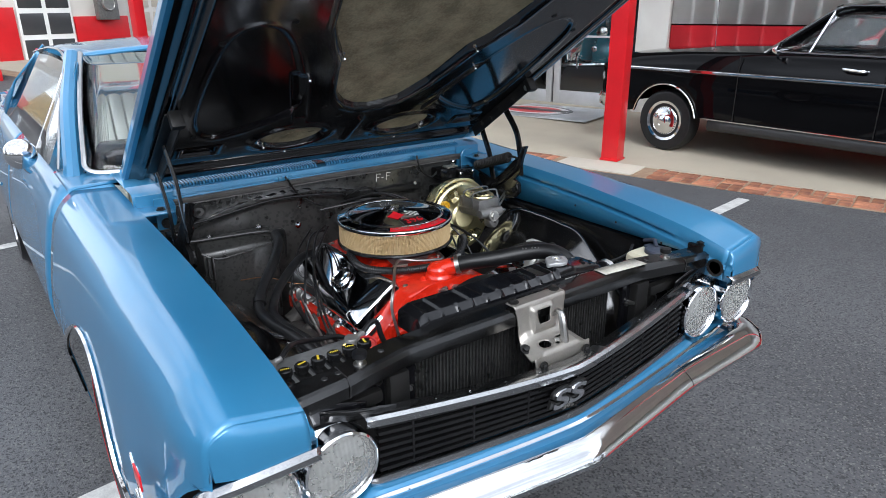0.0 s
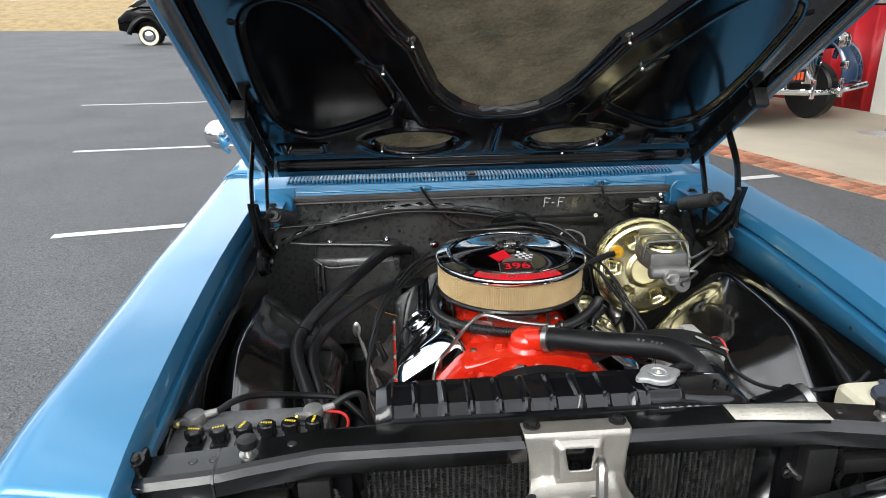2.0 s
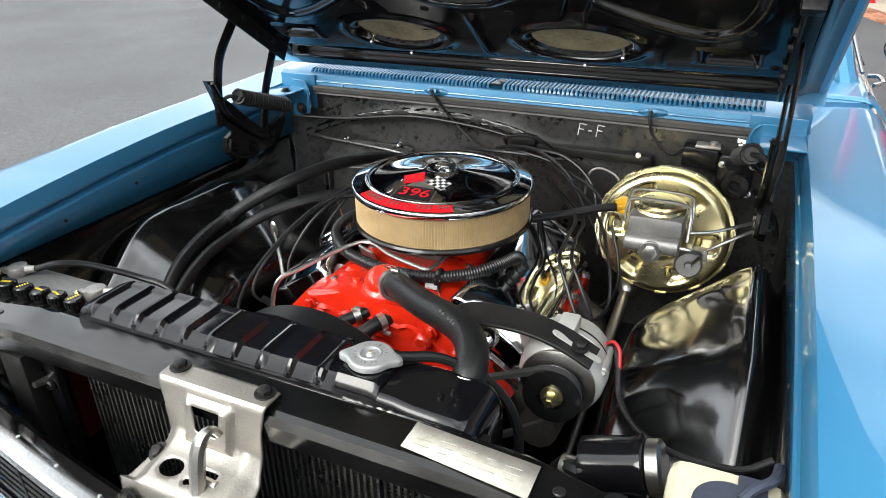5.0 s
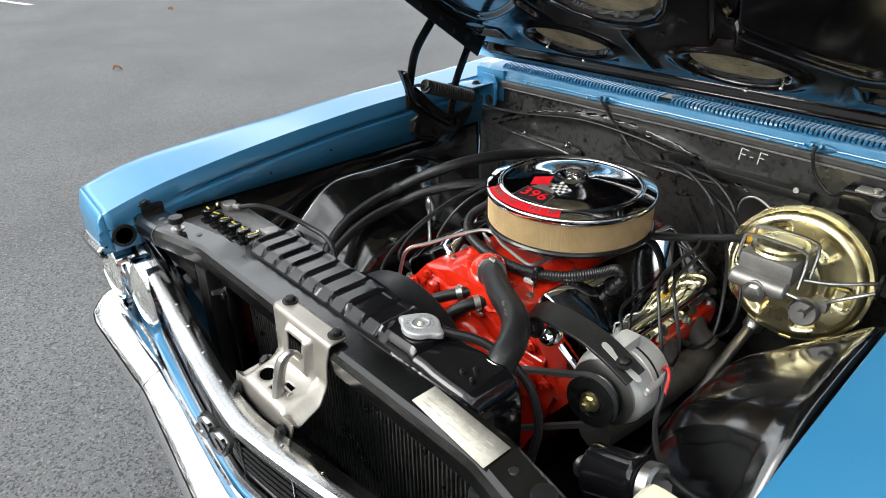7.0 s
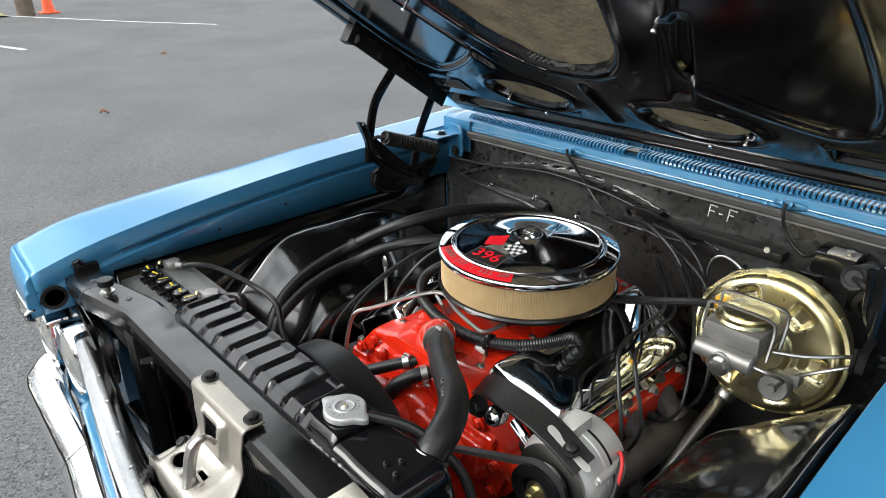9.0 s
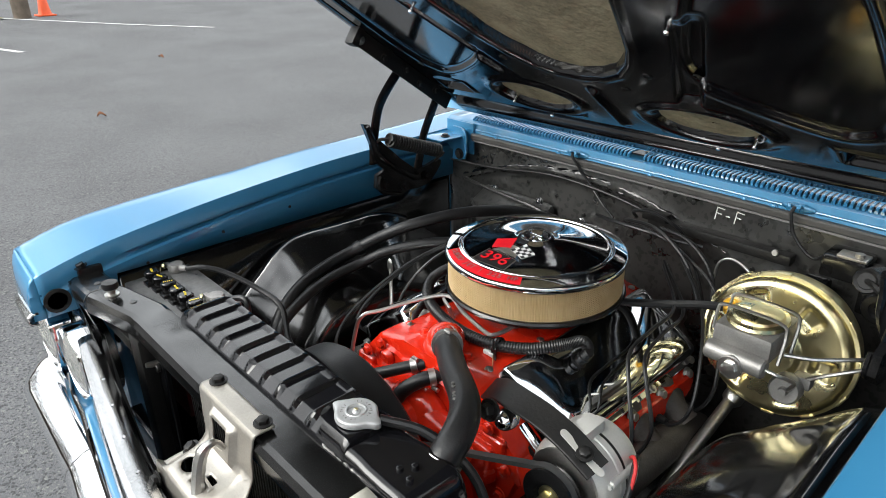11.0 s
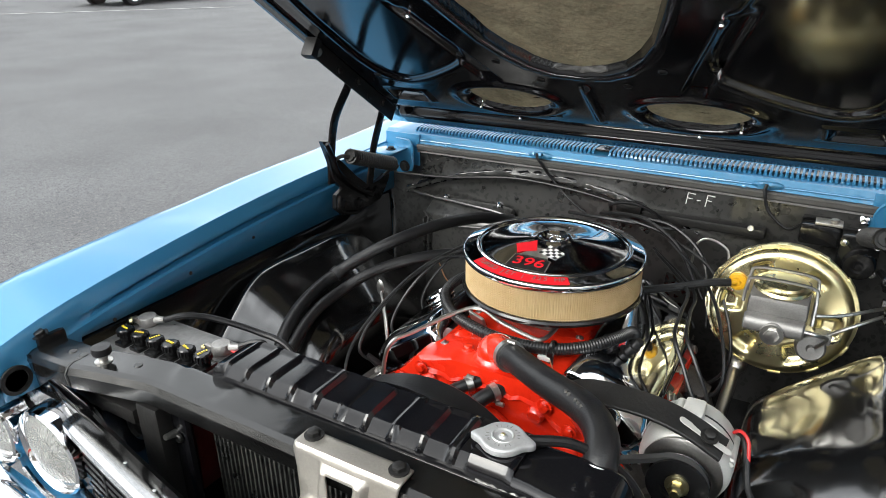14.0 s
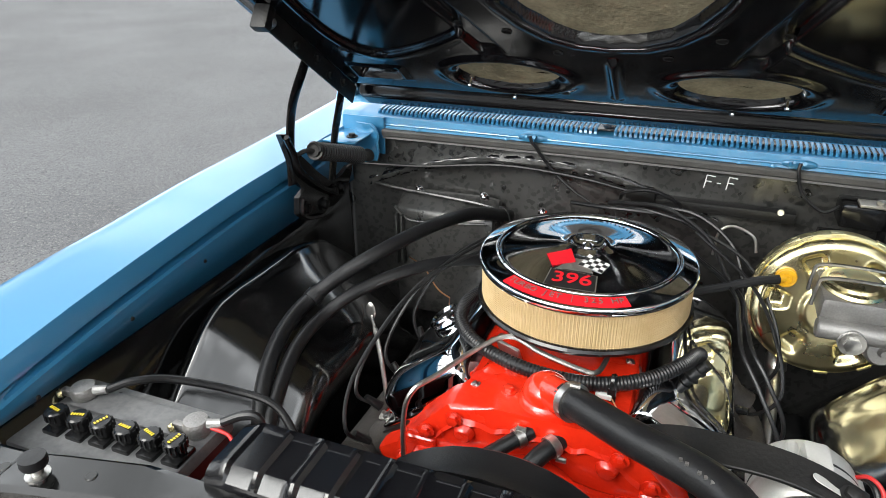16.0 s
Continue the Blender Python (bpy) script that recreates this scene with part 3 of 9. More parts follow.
for s, side in ((-1, "right"), (1, "left")):
    ys = [-0.116, -0.10, -0.06, -0.02, 0.03, 0.034, 0.06, 0.09, 0.12, 0.2, 0.28, 0.33] + [WHEEL_Y - ARCH * math.cos(math.pi * k / 16) for k in range(17)] + [1.14, 1.22, 1.268]
    bm = B()
    loft(bm, [fender_ring(y, s) for y in sorted(ys)])
    fender = part("fender", bm, BLUE, coupe, "metallic blue front fender", solid=0.003, sharp=30)
    # nose lip and front face over the lamps
    bm = B()
    ring = fender_ring(-0.116, s)[8:21]
    rows = []
    for f, g in ((0.0, 0.0), (0.06, 0.24), (0.13, 0.46), (0.23, 0.68), (0.36, 0.85), (0.52, 0.95), (0.72, 1.0), (1.0, 1.0)):
        row = []
        for p in ring:
            foot = min(p.z, 0.766)
            deep = 0.020 * step(p.z - 0.752, 0.06)
            back = lerp_table([(0.70, 0.0), (0.78, 0.003), (0.80, 0.009), (0.826, 0.020), (0.85, 0.024)], abs(p.x)) * g
            row.append(Vector((p.x - s * 0.004 * f * step(abs(p.x) - 0.78, 0.06), p.y - deep * g + back, p.z + (foot - p.z) * f)))
        rows.append(row)
    rows.append([Vector((p.x, -0.06 + 0.05 * (abs(p.x) - 0.65), 0.757)) for p in ring])
    loft(bm, rows)
    part("nose_face", bm, BLUE, fender, solid=0.003)
    # inner cheek of the nose, under the end of the crease
    bm = B()
    wall = fender_ring(-0.116, s)[0:9]
    top = wall[-1].z
    loft(bm, [[Vector((p.x, p.y - 0.020 * g, min(p.z, top - (top - 0.766) * f))) for p in wall] for f, g in ((0.0, -0.2), (0.06, 0.24), (0.13, 0.46), (0.23, 0.68), (0.36, 0.85), (0.52, 0.95), (0.72, 1.0))])
    part("nose_cheek", bm, BLUE, fender, solid=0.002)
    bm = B()
    bar = [(0.640, -0.137, 0.757), (0.70, -0.137, 0.756), (0.78, -0.132, 0.752), (0.822, -0.118, 0.742), (0.845, -0.10, 0.725), (0.860, -0.080, 0.698)]
    line = glide([Vector((s * x, y, z)) for x, y, z in bar], 5)
    loft(bm, [[p + Vector((0, 0.010, 0.015)), p + Vector((s * 0.001, -0.001, 0.014)), p + Vector((s * 0.004, -0.010, 0.005)), p + Vector((s * 0.004, -0.011, -0.006)), p + Vector((s * 0.002, -0.006, -0.012)), p + Vector((0, 0.006, -0.013))] for p in line])
    part("eyebrow_trim", bm, GRILLE_SILVER, fender, "bright eyebrow moulding over the lamps", solid=0.004)
    # wheel-arch moulding
    bm = B()
    arc = []
    for k in range(25):
        a = math.pi * (k / 24)
        y = WHEEL_Y - ARCH * math.cos(a)
        p = fender_ring(min(max(y, WHEEL_Y - ARCH + 0.001), WHEEL_Y + ARCH - 0.001), s)[-1]
        arc.append(p + Vector((s * 0.004, 0, 0)))
    tube(bm, arc, 0.007, 6, smooth=False)
    part("arch_moulding", bm, CHROME, fender, "thin chrome wheel-arch moulding")
    # crossed-flag side badge
    bm = B()
    for da in (28, -28):
        box(bm, (0, 0, 0), (0.004, 0.014, 0.13), 0.002, Matrix.Translation((s * 0.905, 0.10, 0.66)) @ pose(0, 0, 0, da, 0, 0))
    box(bm, (s * 0.905, 0.10, 0.61), (0.006, 0.09, 0.03), 0.003)
    part("side_badge", bm, CHROME, fender, "chrome crossed-flag badge")
    bm = B()
    box(bm, (s * 0.908, 0.07, 0.70), (0.004, 0.05, 0.035), 0.002)
    part("badge_flag", bm, RED_DECAL, fender)
    # corner bracket holes and bolts along the inner flange
    for y in (0.10, 0.28, 0.46):
        z = edge_z(y)
        bm = B()
        lathe(bm, [(0.004, 0), (0.003, 0.002)], frame_of((-s, 0, 0), (s * 0.6425, y, z - 0.078)), 8)
        part("flange_screw", bm, BLACK_FLAT, fender)
    bm = B()
    box(bm, (s * 0.655, -0.015, 0.815), (0.03, 0.05, 0.045), 0.008)
    bolt(bm, (s * 0.648, -0.03, 0.84), (0, -0.3, 1), 0.009, 0.008)
    part("corner_bracket", bm, BLACK_SATIN, fender)
    bm = B()
    lathe(bm, [(0.026, 0), (0.026, 0.004), (0.019, 0.005), (0.019, 0.0)], frame_of((-s, 0, 0), (s * 0.6425, -0.088, 0.785)), 20)
    part("access_hole", bm, BLACK_FLAT, fender)
    bm = B()
    sheet(bm, lambda u, v: Vector((s * (0.50 + 0.16 * u), -0.055 - 0.005 * v, 0.745 + 0.075 * v * (0.3 + 0.7 * u))), 6, 4)
    part("lamp_filler", bm, BLACK_GLOSS, fender, solid=0.003)

    # wheel
    wheel = thing("wheel", "red-line tyre on a chrome rally wheel", "wheel", (s * 0.76, WHEEL_Y, WHEEL_Z))
    wheel.parent = coupe
    wheel.matrix_parent_inverse = coupe.matrix_world.inverted()
    del wheel["category"]
    M = frame_of((s, 0, 0), (s * 0.66, WHEEL_Y, WHEEL_Z))
    bm = B()
    lathe(bm, [(0.20, 0.02), (0.29, 0.0), (0.318, 0.03), (0.325, 0.06), (0.325, 0.15), (0.315, 0.185), (0.28, 0.205), (0.215, 0.195), (0.19, 0.17)], M, 48)
    part("tyre", bm, RUBBER, wheel)
    bm = B()
    lathe(bm, [(0.262, 0.2085), (0.268, 0.2085), (0.268, 0.2065), (0.262, 0.2065)], M, 48, False)
    part("red_line", bm, RED_DECAL, wheel)
    bm = B()
    lathe(bm, [(0.19, 0.17), (0.195, 0.20), (0.18, 0.205), (0.165, 0.17), (0.12, 0.16), (0.08, 0.19), (0.05, 0.21), (0.0, 0.213)], M, 40)
    part("rim", bm, CHROME, wheel)

for s in (-1, 1):
    wheel = thing("wheel", "tyre on a chrome rally wheel", "wheel", (s * 0.76, WHEEL_Y + 2.92, WHEEL_Z))
    wheel.parent = coupe
    wheel.matrix_parent_inverse = coupe.matrix_world.inverted()
    del wheel["category"]
    M = frame_of((s, 0, 0), (s * 0.66, WHEEL_Y + 2.92, WHEEL_Z))
    bm = B()
    lathe(bm, [(0.20, 0.02), (0.29, 0.0), (0.325, 0.06), (0.325, 0.15), (0.28, 0.205), (0.19, 0.17)], M, 40)
    part("tyre", bm, RUBBER, wheel)
    bm = B()
    lathe(bm, [(0.19, 0.17), (0.18, 0.205), (0.12, 0.16), (0.05, 0.21), (0.0, 0.213)], M, 32)
    part("rim", bm, CHROME, wheel)


# body behind the fenders
def body_ring(y, s):
    z = edge_z(y)
    low = 0.28
    wy = WHEEL_Y + 2.92
    if abs(y - wy) < 0.36:
        low = max(low, WHEEL_Z + math.sqrt(0.36 ** 2 - (y - wy) ** 2))
    hip = 0.02 * math.exp(-((y - 3.3) / 0.6) ** 2)
    taper = 0.05 * max(0, (y - 3.6) / 1.1) ** 2
    pts = [(0.656, z)] + [(x, z + dz) for x, dz in top_section(lerp_table(CROWN, y) + hip)]
    x1, z1 = pts[-1]
    for k in range(1, 11):
        zz = z1 + (low - z1) * k / 10
        h = z1 - zz
        pts.append((x1 + 0.040 * math.sin(min(1, h / 0.28) * math.pi / 2) - 0.03 * max(0, h - 0.28) / 0.2, zz))
    return [Vector((s * (x - taper), y, zz)) for x, zz in pts]


for s in (-1, 1):
    for nm, y0, y1, n in (("door", 1.274, 2.55, 10), ("quarter_panel", 2.556, 4.72, 40)):
        bm = B()
        loft(bm, [body_ring(y0 + (y1 - y0) * k / n, s) for k in range(n + 1)])
        p = part(nm, bm, BLUE, coupe, "metallic blue " + nm.replace("_", " "), solid=0.004)
        if nm == "door":
            bm = B()
            tube(bm, [(s * 0.925, 2.28, 0.80), (s * 0.955, 2.31, 0.805), (s * 0.955, 2.42, 0.805), (s * 0.925, 2.45, 0.80)], 0.008)
            part("handle", bm, CHROME, p, "chrome pull door handle")
    # round door mirror on a bent stalk
    bm = B()
    head = Vector((s * 0.878, 1.57, 1.040))
    lathe(bm, [(0.0, 0.040), (0.022, 0.036), (0.042, 0.022), (0.050, 0.004), (0.051, -0.012), (0.047, -0.014), (0.045, -0.008), (0.0, -0.006)], frame_of((s * -0.05, -1, 0.0), head), 28)
    mirror = part("door_mirror", bm, CHROME, coupe, "round chrome door mirror")
    bm = B()
    tube(bm, [head + Vector((0, 0.004, -0.04)), (s * 0.874, 1.585, 0.992), (s * 0.866, 1.605, 0.978), (s * 0.858, 1.615, 0.968)], 0.008)
    part("mirror_stalk", bm, CHROME, mirror)

# panels between the cowl, the doors and the screen pillars
for s in (-1, 1):
    bm = B()
    def side(u, v):
        x, y = 0.600 + 0.195 * u, 1.266 + 0.06 * (1 - u) + (0.30 - 0.06 * (1 - u)) * v
        return Vector((s * x, y, edge_z(y) + 0.004 + lerp_table([(0.656, 0.0)] + list(top_section(lerp_table(CROWN, y))), x)))

    sheet(bm, side, 20, 8)
    part("cowl_side", bm, BLUE, coupe, "blue panel at the foot of the screen pillar", solid=0.004)

# cowl with louvres
bm = B()
prof = [(1.022, 0.938), (1.0185, 0.947), (1.0250, 0.9735), (1.034, 0.9805), (1.30, 0.993), (1.36, 0.975)]
for x0, x1 in ((-0.66, 0.66),):
    sheet(bm, lambda u, v: Vector((x0 + (x1 - x0) * u, prof[round(v * 5)][0] + 0.03 * (1 - (2 * u - 1) ** 2) * (0 if v < 0.55 else 1), prof[round(v * 5)][1])), 24, 5)
cowl = part("cowl", bm, BLUE, coupe, "blue cowl panel with a row of louvres", solid=0.003)
# black slab on the cowl paints in the shade between the louvres
bm = B()
box(bm, (0, 1.100, 0.9850), (1.13, 0.112, 0.004), 0.001)
part("louvre_shade", bm, BLACK_SATIN, cowl, "black slab standing in for the shade between the louvres")
for k in range(109):
    x = -0.567 + k * 1.134 / 108
    if abs(x + 0.03) < 0.016:
        continue
    bm = B()
    loft(bm, [[Vector((x - 0.0032, y, z - 0.004)), Vector((x - 0.0029, y, z + 0.0022)), Vector((x - 0.0018, y, z + 0.0030)), Vector((x + 0.0018, y, z + 0.0030)), Vector((x + 0.0029, y, z + 0.0022)), Vector((x + 0.0032, y, z - 0.004))] for y, z in ((1.036, 0.980), (1.043, 0.986), (1.158, 0.991), (1.168, 0.990))], caps=True)
    part("louvre", bm, BLUE, cowl)
for x in (-0.183, 0.347):
    bm = B()
    lump(bm, (x, 1.018, 0.960), (0.034, 0.006, 0.010), sub=2)
    box(bm, (x - 0.008, 1.012, 0.960), (0.026, 0.006, 0.014), 0.002)
    rod(bm, (x - 0.012, 1.012, 0.964), (x - 0.012, 1.000, 0.968), 0.003, n=8)
    rod(bm, (x + 0.006, 1.012, 0.964), (x + 0.006, 0.998, 0.968), 0.004, n=8)
    part("washer_nozzle", bm, BLUE, cowl)
bm = B()
rod(bm, (-0.03, 1.10, 1.0), (-0.03, 1.095, 1.018), 0.016, 0.012)
part("wiper_pivot", bm, BLUE, cowl)
bm = B()
rod(bm, (0.42, 1.14, 1.0), (0.42, 1.135, 1.018), 0.016, 0.012)
part("wiper_pivot", bm, BLUE, cowl)
bm = B()
tube(bm, [(-0.60, 1.0205, 0.957), (-0.3, 1.0200, 0.958), (0.3, 1.0200, 0.958), (0.60, 1.0205, 0.957)], 0.0030, 8)
part("cowl_bead", bm, BLUE, cowl)
for x in (-0.46, -0.245, 0.02, 0.24, 0.30):
    bm = B()
    bolt(bm, (x, 1.019, 0.950), (0, -1, 0.2), 0.005, 0.005)
    part("cowl_screw", bm, BLUE, cowl)
bm2 = B()
loft(bm2, [[Vector((x, 1.019, zz + 0.008)), Vector((x, 1.008, zz + 0.008)), Vector((x, 1.005, zz + 0.004)), Vector((x, 1.006, zz - 0.006)), Vector((x, 1.011, zz - 0.010)), Vector((x, 1.009, zz - 0.014)), Vector((x, 1.022, zz - 0.015))] for x, zz in ((-0.548, 0.940), (-0.3, 0.9415), (0.0, 0.943), (0.3, 0.9415), (0.558, 0.939))], caps=True)
part("cowl_seal", bm2, SEAL, cowl, "grey rubber cowl seal")
for s in (-1, 1):
    bm = B()
    box(bm, (s * 0.612, 0.965, 0.938), (0.085, 0.11, 0.004), 0.0015)
    prism(bm, [(-s * 0.010, 0.0), (s * 0.030, -0.002), (s * 0.041, -0.012), (s * 0.047, -0.030), (s * 0.043, -0.048), (s * 0.046, -0.068), (s * 0.040, -0.088), (s * 0.020, -0.096), (-s * 0.010, -0.098)], Matrix(((-1, 0, 0, s * 0.598), (0, 0, 1, 0.992), (0, 1, 0, 0.964), (0, 0, 0, 1))), 0.006)
    tube(bm, [(s * (0.598 - x), 0.990, 0.964 + z) for x, z in ((0.030, -0.002), (0.041, -0.012), (0.047, -0.030), (0.043, -0.048), (0.046, -0.068), (0.040, -0.088))], 0.0035, 6)
    box(bm, (s * 0.600, 1.016, 0.93), (0.11, 0.006, 0.09), 0.002)
    part("cowl_bracket", bm, BLUE, cowl)
    bm = B()
    bolt(bm, (s * 0.60, 0.955, 0.940), (0, 0, 1), 0.009, 0.008)
    part("bracket_bolt", bm, BLACK_FLAT, cowl)
    bm = B()
    bolt(bm, (s * 0.580, 0.991, 0.886), (0, -1, 0), 0.011, 0.007)
    part("bracket_bolt", bm, BLACK_FLAT, cowl)

# firewall with pressed ribs
FW = 1.035


def ridge_z(x):
    return 0.903 - 0.55 * (x + 0.18) ** 2


def firewall_y(x, z):
    rise = 0.006 * math.exp(-((z - ridge_z(x) + 0.003) / 0.011) ** 2) * (1 if -0.6 < x < 0.25 else 0.0)
    rise += 0.005 / (1 + math.exp(-(z - ridge_z(x) + 0.020) / 0.010)) * (1 if x < 0.3 else 0.4)
    return FW - rise + 0.004 * noise.noise((x * 9, z * 9, 1))


bm = B()
sheet(bm, lambda u, v: Vector((-0.66 + 1.32 * u, firewall_y(-0.66 + 1.32 * u, 0.32 + 0.63 * v), 0.32 + 0.63 * v)), 110, 60)
firewall = part("firewall", bm, FIREWALL, coupe, "satin black pressed firewall", solid=0.003)
bm = B()
for x, z in ((-0.43, 0.915), (0.02, 0.92), (0.06, 0.918), (0.085, 0.918), (0.13, 0.912), (-0.16, 0.80), (-0.10, 0.84), (-0.06, 0.79), (-0.25, 0.83), (0.10, 0.80), (0.28, 0.80), (-0.35, 0.845), (0.20, 0.79), (0.25, 0.84)):
    lathe(bm, [(0.006, 0), (0.005, 0.005), (0.002, 0.006)], frame_of((0, -1, 0), (x, firewall_y(x, z) - 0.001, z)), 10)
part("firewall_studs", bm, BLACK_FLAT, firewall)["kind"] = "stuff"
rng = random.Random(5)
for dz, tall, deep, x1 in ((0.006, 0.012, 0.006, 0.22), (-0.010, 0.009, 0.005, 0.16), (-0.022, 0.006, 0.003, 0.02)):
    bm = B()
    rings = []
    for k in range(150):
        x = -0.60 + (x1 + 0.60) * k / 149
        z = ridge_z(x) + dz + 0.0012 * rng.uniform(-1, 1) + 0.004 * noise.noise((x * 14, dz * 300, 2))
        h = tall * (0.75 + 0.6 * noise.noise((x * 30, dz * 500, 7)))
        d = deep * max(0.25, 0.9 + 0.9 * noise.noise((x * 45, dz * 700, 3)))
        rings.append([Vector((x, firewall_y(x, zz) + 0.001 - d * e, zz)) for zz, e in ((z + h, 0.0), (z + 0.75 * h, 0.35), (z + 0.35 * h, 0.72), (z, 1.0), (z - 0.25 * h, 0.95), (z - 0.42 * h, 0.0))])
    loft(bm, rings)
    part("sealant_bead", bm, BLACK_GLOSS, firewall, "glossy black sealant bead", sharp=60)
for x, z, r in ((-0.16, 0.832, 0.016), (-0.12, 0.815, 0.020), (-0.19, 0.850, 0.012), (0.04, 0.838, 0.013)):
    bm = B()
    for k in range(9):
        a = rng.uniform(0, 6.28)
        lump(bm, (x + r * 0.8 * math.cos(a) * rng.random(), firewall_y(x, z) - 0.0005, z + r * 0.8 * math.sin(a) * rng.random()), (r * 0.45, 0.0022, r * 0.38), sub=1)
    part("sealant_dab", bm, BLACK_GLOSS, firewall)
for x, z in ((-0.455, 0.806), (-0.29, 0.809), (-0.15, 0.79)):
    bm = B()
    lathe(bm, [(0.011, 0), (0.011, 0.004), (0.006, 0.005), (0.005, 0.013), (0.003, 0.014)], frame_of((0, -1, 0), (x, 1.012, z)), 12)
    part("stud", bm, CHROME, firewall)
bm = B()
for x in (0.183, 0.226):
    m = Matrix.Translation((x, firewall_y(x, 0.90) - 0.003, 0.902)) @ pose(0, 0, 0, 0, 6, 0)
    box(bm, (0, 0, 0), (0.0022, 0.001, 0.029), 0, m)
    box(bm, (0.008, 0, 0.0135), (0.017, 0.001, 0.0022), 0, m)
    box(bm, (0.006, 0, 0.001), (0.012, 0.001, 0.0022), 0, m)
box(bm, (0.209, firewall_y(0.209, 0.90) - 0.003, 0.900), (0.008, 0.001, 0.0022), 0)
part("chalk_mark", bm, WHITE_DECAL, firewall, "white hand-drawn letters")
bm = B()
for r in range(5):
    for k in range(7):
        if (r * 7 + k) % 5 != 3:
            box(bm, (0.312 + k * 0.0145, firewall_y(0.35, 0.9) - 0.0005, 0.921 - r * 0.011), (0.010, 0.002, 0.004), 0)
part("stamped_plate", bm, BLACK_SATIN, firewall)
bm = B()
case = [(1.022, 0.806), (1.012, 0.806), (1.006, 0.800), (0.962, 0.778), (0.955, 0.770), (0.953, 0.758), (0.951, 0.62), (0.960, 0.50), (1.022, 0.48)]
rings = []
for x, k in ((-0.500, 0.0), (-0.497, 0.7), (-0.490, 1.0), (-0.300, 1.0), (-0.270, 0.9), (-0.255, 0.6), (-0.250, 0.0)):
    rings.append([Vector((x, 1.022 + (y - 1.022) * (0.82 + 0.18 * k), z - 0.012 * (1 - k))) for y, z in case])
loft(bm, rings, caps=True)
tube(bm, [(-0.57, 1.006, 0.812), (-0.50, 0.998, 0.808), (-0.40, 0.990, 0.806), (-0.285, 0.985, 0.800), (-0.250, 0.990, 0.785), (-0.242, 0.998, 0.755)], 0.005, 8)
tube(bm, [(-0.500, 0.962, 0.775), (-0.47, 0.949, 0.758), (-0.44, 0.946, 0.752), (-0.36, 0.946, 0.758), (-0.27, 0.956, 0.764)], 0.004, 8)
box(bm, (-0.488, 0.944, 0.70), (0.006, 0.018, 0.13), 0.002)
box(bm, (-0.474, 0.944, 0.70), (0.006, 0.018, 0.13), 0.002)
part("heater_case", bm, FIREWALL, firewall, "satin black heater case")
bm = B()
box(bm, (0.20, 1.01, 0.853), (0.32, 0.03, 0.022), 0.005)
box(bm, (0.06, 1.0, 0.868), (0.06, 0.03, 0.02), 0.004)
part("wiring_trough", bm, BLACK_FLAT, firewall)
for x in (0.05, 0.33):
    bm = B()
    lathe(bm, [(0.007, 0), (0.006, 0.004)], frame_of((0, -1, 0.2), (x, 0.993, 0.866)), 10)
    part("trough_screw", bm, STEEL, firewall)

# black inner fenders: a wavy wheelhouse dome that climbs from the frame side to the fender flange
HUMP = [(0.405, 0.632), (0.415, 0.650), (0.430, 0.664), (0.460, 0.684), (0.500, 0.711), (0.540, 0.738), (0.575, 0.765), (0.598, 0.780), (0.609, 0.779), (0.620, 0.764), (0.632, 0.736), (0.644, 0.718), (0.650, 0.714)]


def wheelhouse_z(x, y, s):
    z = lerp_table(HUMP, x)
    back = max(0.0, y - 0.585 - 0.40 * (x - 0.42))
    z -= min(2.3 * back * back, 0.075 + 0.85 * max(0.0, back - 0.18))
    ahead = max(0.0, 0.450 - 0.12 * (x - 0.6) - y)
    z -= 5.0 * ahead * ahead if ahead < 0.095 else 0.0451 + 0.95 * (ahead - 0.095)
    z += 0.0095 * noise.noise((x * 9 + 3 * s, y * 7, 1.5)) + 0.0009 * noise.noise((x * 30, y * 22 + s, 4.0))
    return max(0.33, z)


for s in (-1, 1):
    rows = []
    for k in range(85):
        y = 0.03 + 0.985 * k / 84
        row = [Vector((s * 0.405, y, 0.24)), Vector((s * 0.4055, y, 0.45)), Vector((s * 0.406, y, wheelhouse_z(0.405, y, s) - 0.03))]
        for j in range(46):
            x = 0.407 + 0.243 * j / 45
            row.append(Vector((s * x, y, wheelhouse_z(x, y, s))))
        row.append(Vector((s * 0.653, y, 0.800)))
        rows.append(row)
    bm = B()
    loft(bm, rows)
    part("inner_fender", bm, INNER_BLACK, coupe, "gloss black inner fender", solid=0.003, sharp=60)

# radiator support
support = thing("radiator_support", "gloss black radiator support with a stamped latch plate", "radiator support", (0, 0, 0.4))
support.parent = coupe
support.matrix_parent_inverse = coupe.matrix_world.inverted()
del support["category"]


def bar_y(x):
    return -0.004 - 0.032 * min(1.0, max(0.0, (abs(x) - 0.38) / 0.15))


bm = B()
xs = [-0.665 + 1.33 * k / 38 for k in range(39)]
rings = []
for x in xs:
    y, z = bar_y(x), 0.832 - 0.012 * max(0, (abs(x) - 0.5) / 0.16)
    dip = 0.006 * math.exp(-((abs(x) - 0.33) / 0.03) ** 2)
    rings.append([Vector((x, y + 0.045, z - 0.03)), Vector((x, y + 0.043, z - 0.004)), Vector((x, y + 0.036, z + 0.001 - dip)), Vector((x, y - 0.012, z)), Vector((x, y - 0.02, z - 0.004)),
                  Vector((x, y - 0.026, z - 0.014)), Vector((x, y - 0.024, z - 0.040)), Vector((x, y - 0.01, z - 0.05))])
loft(bm, rings)
part("top_bar", bm, BAR_BLACK, support, "black pressed top bar", solid=0.003, sharp=20)
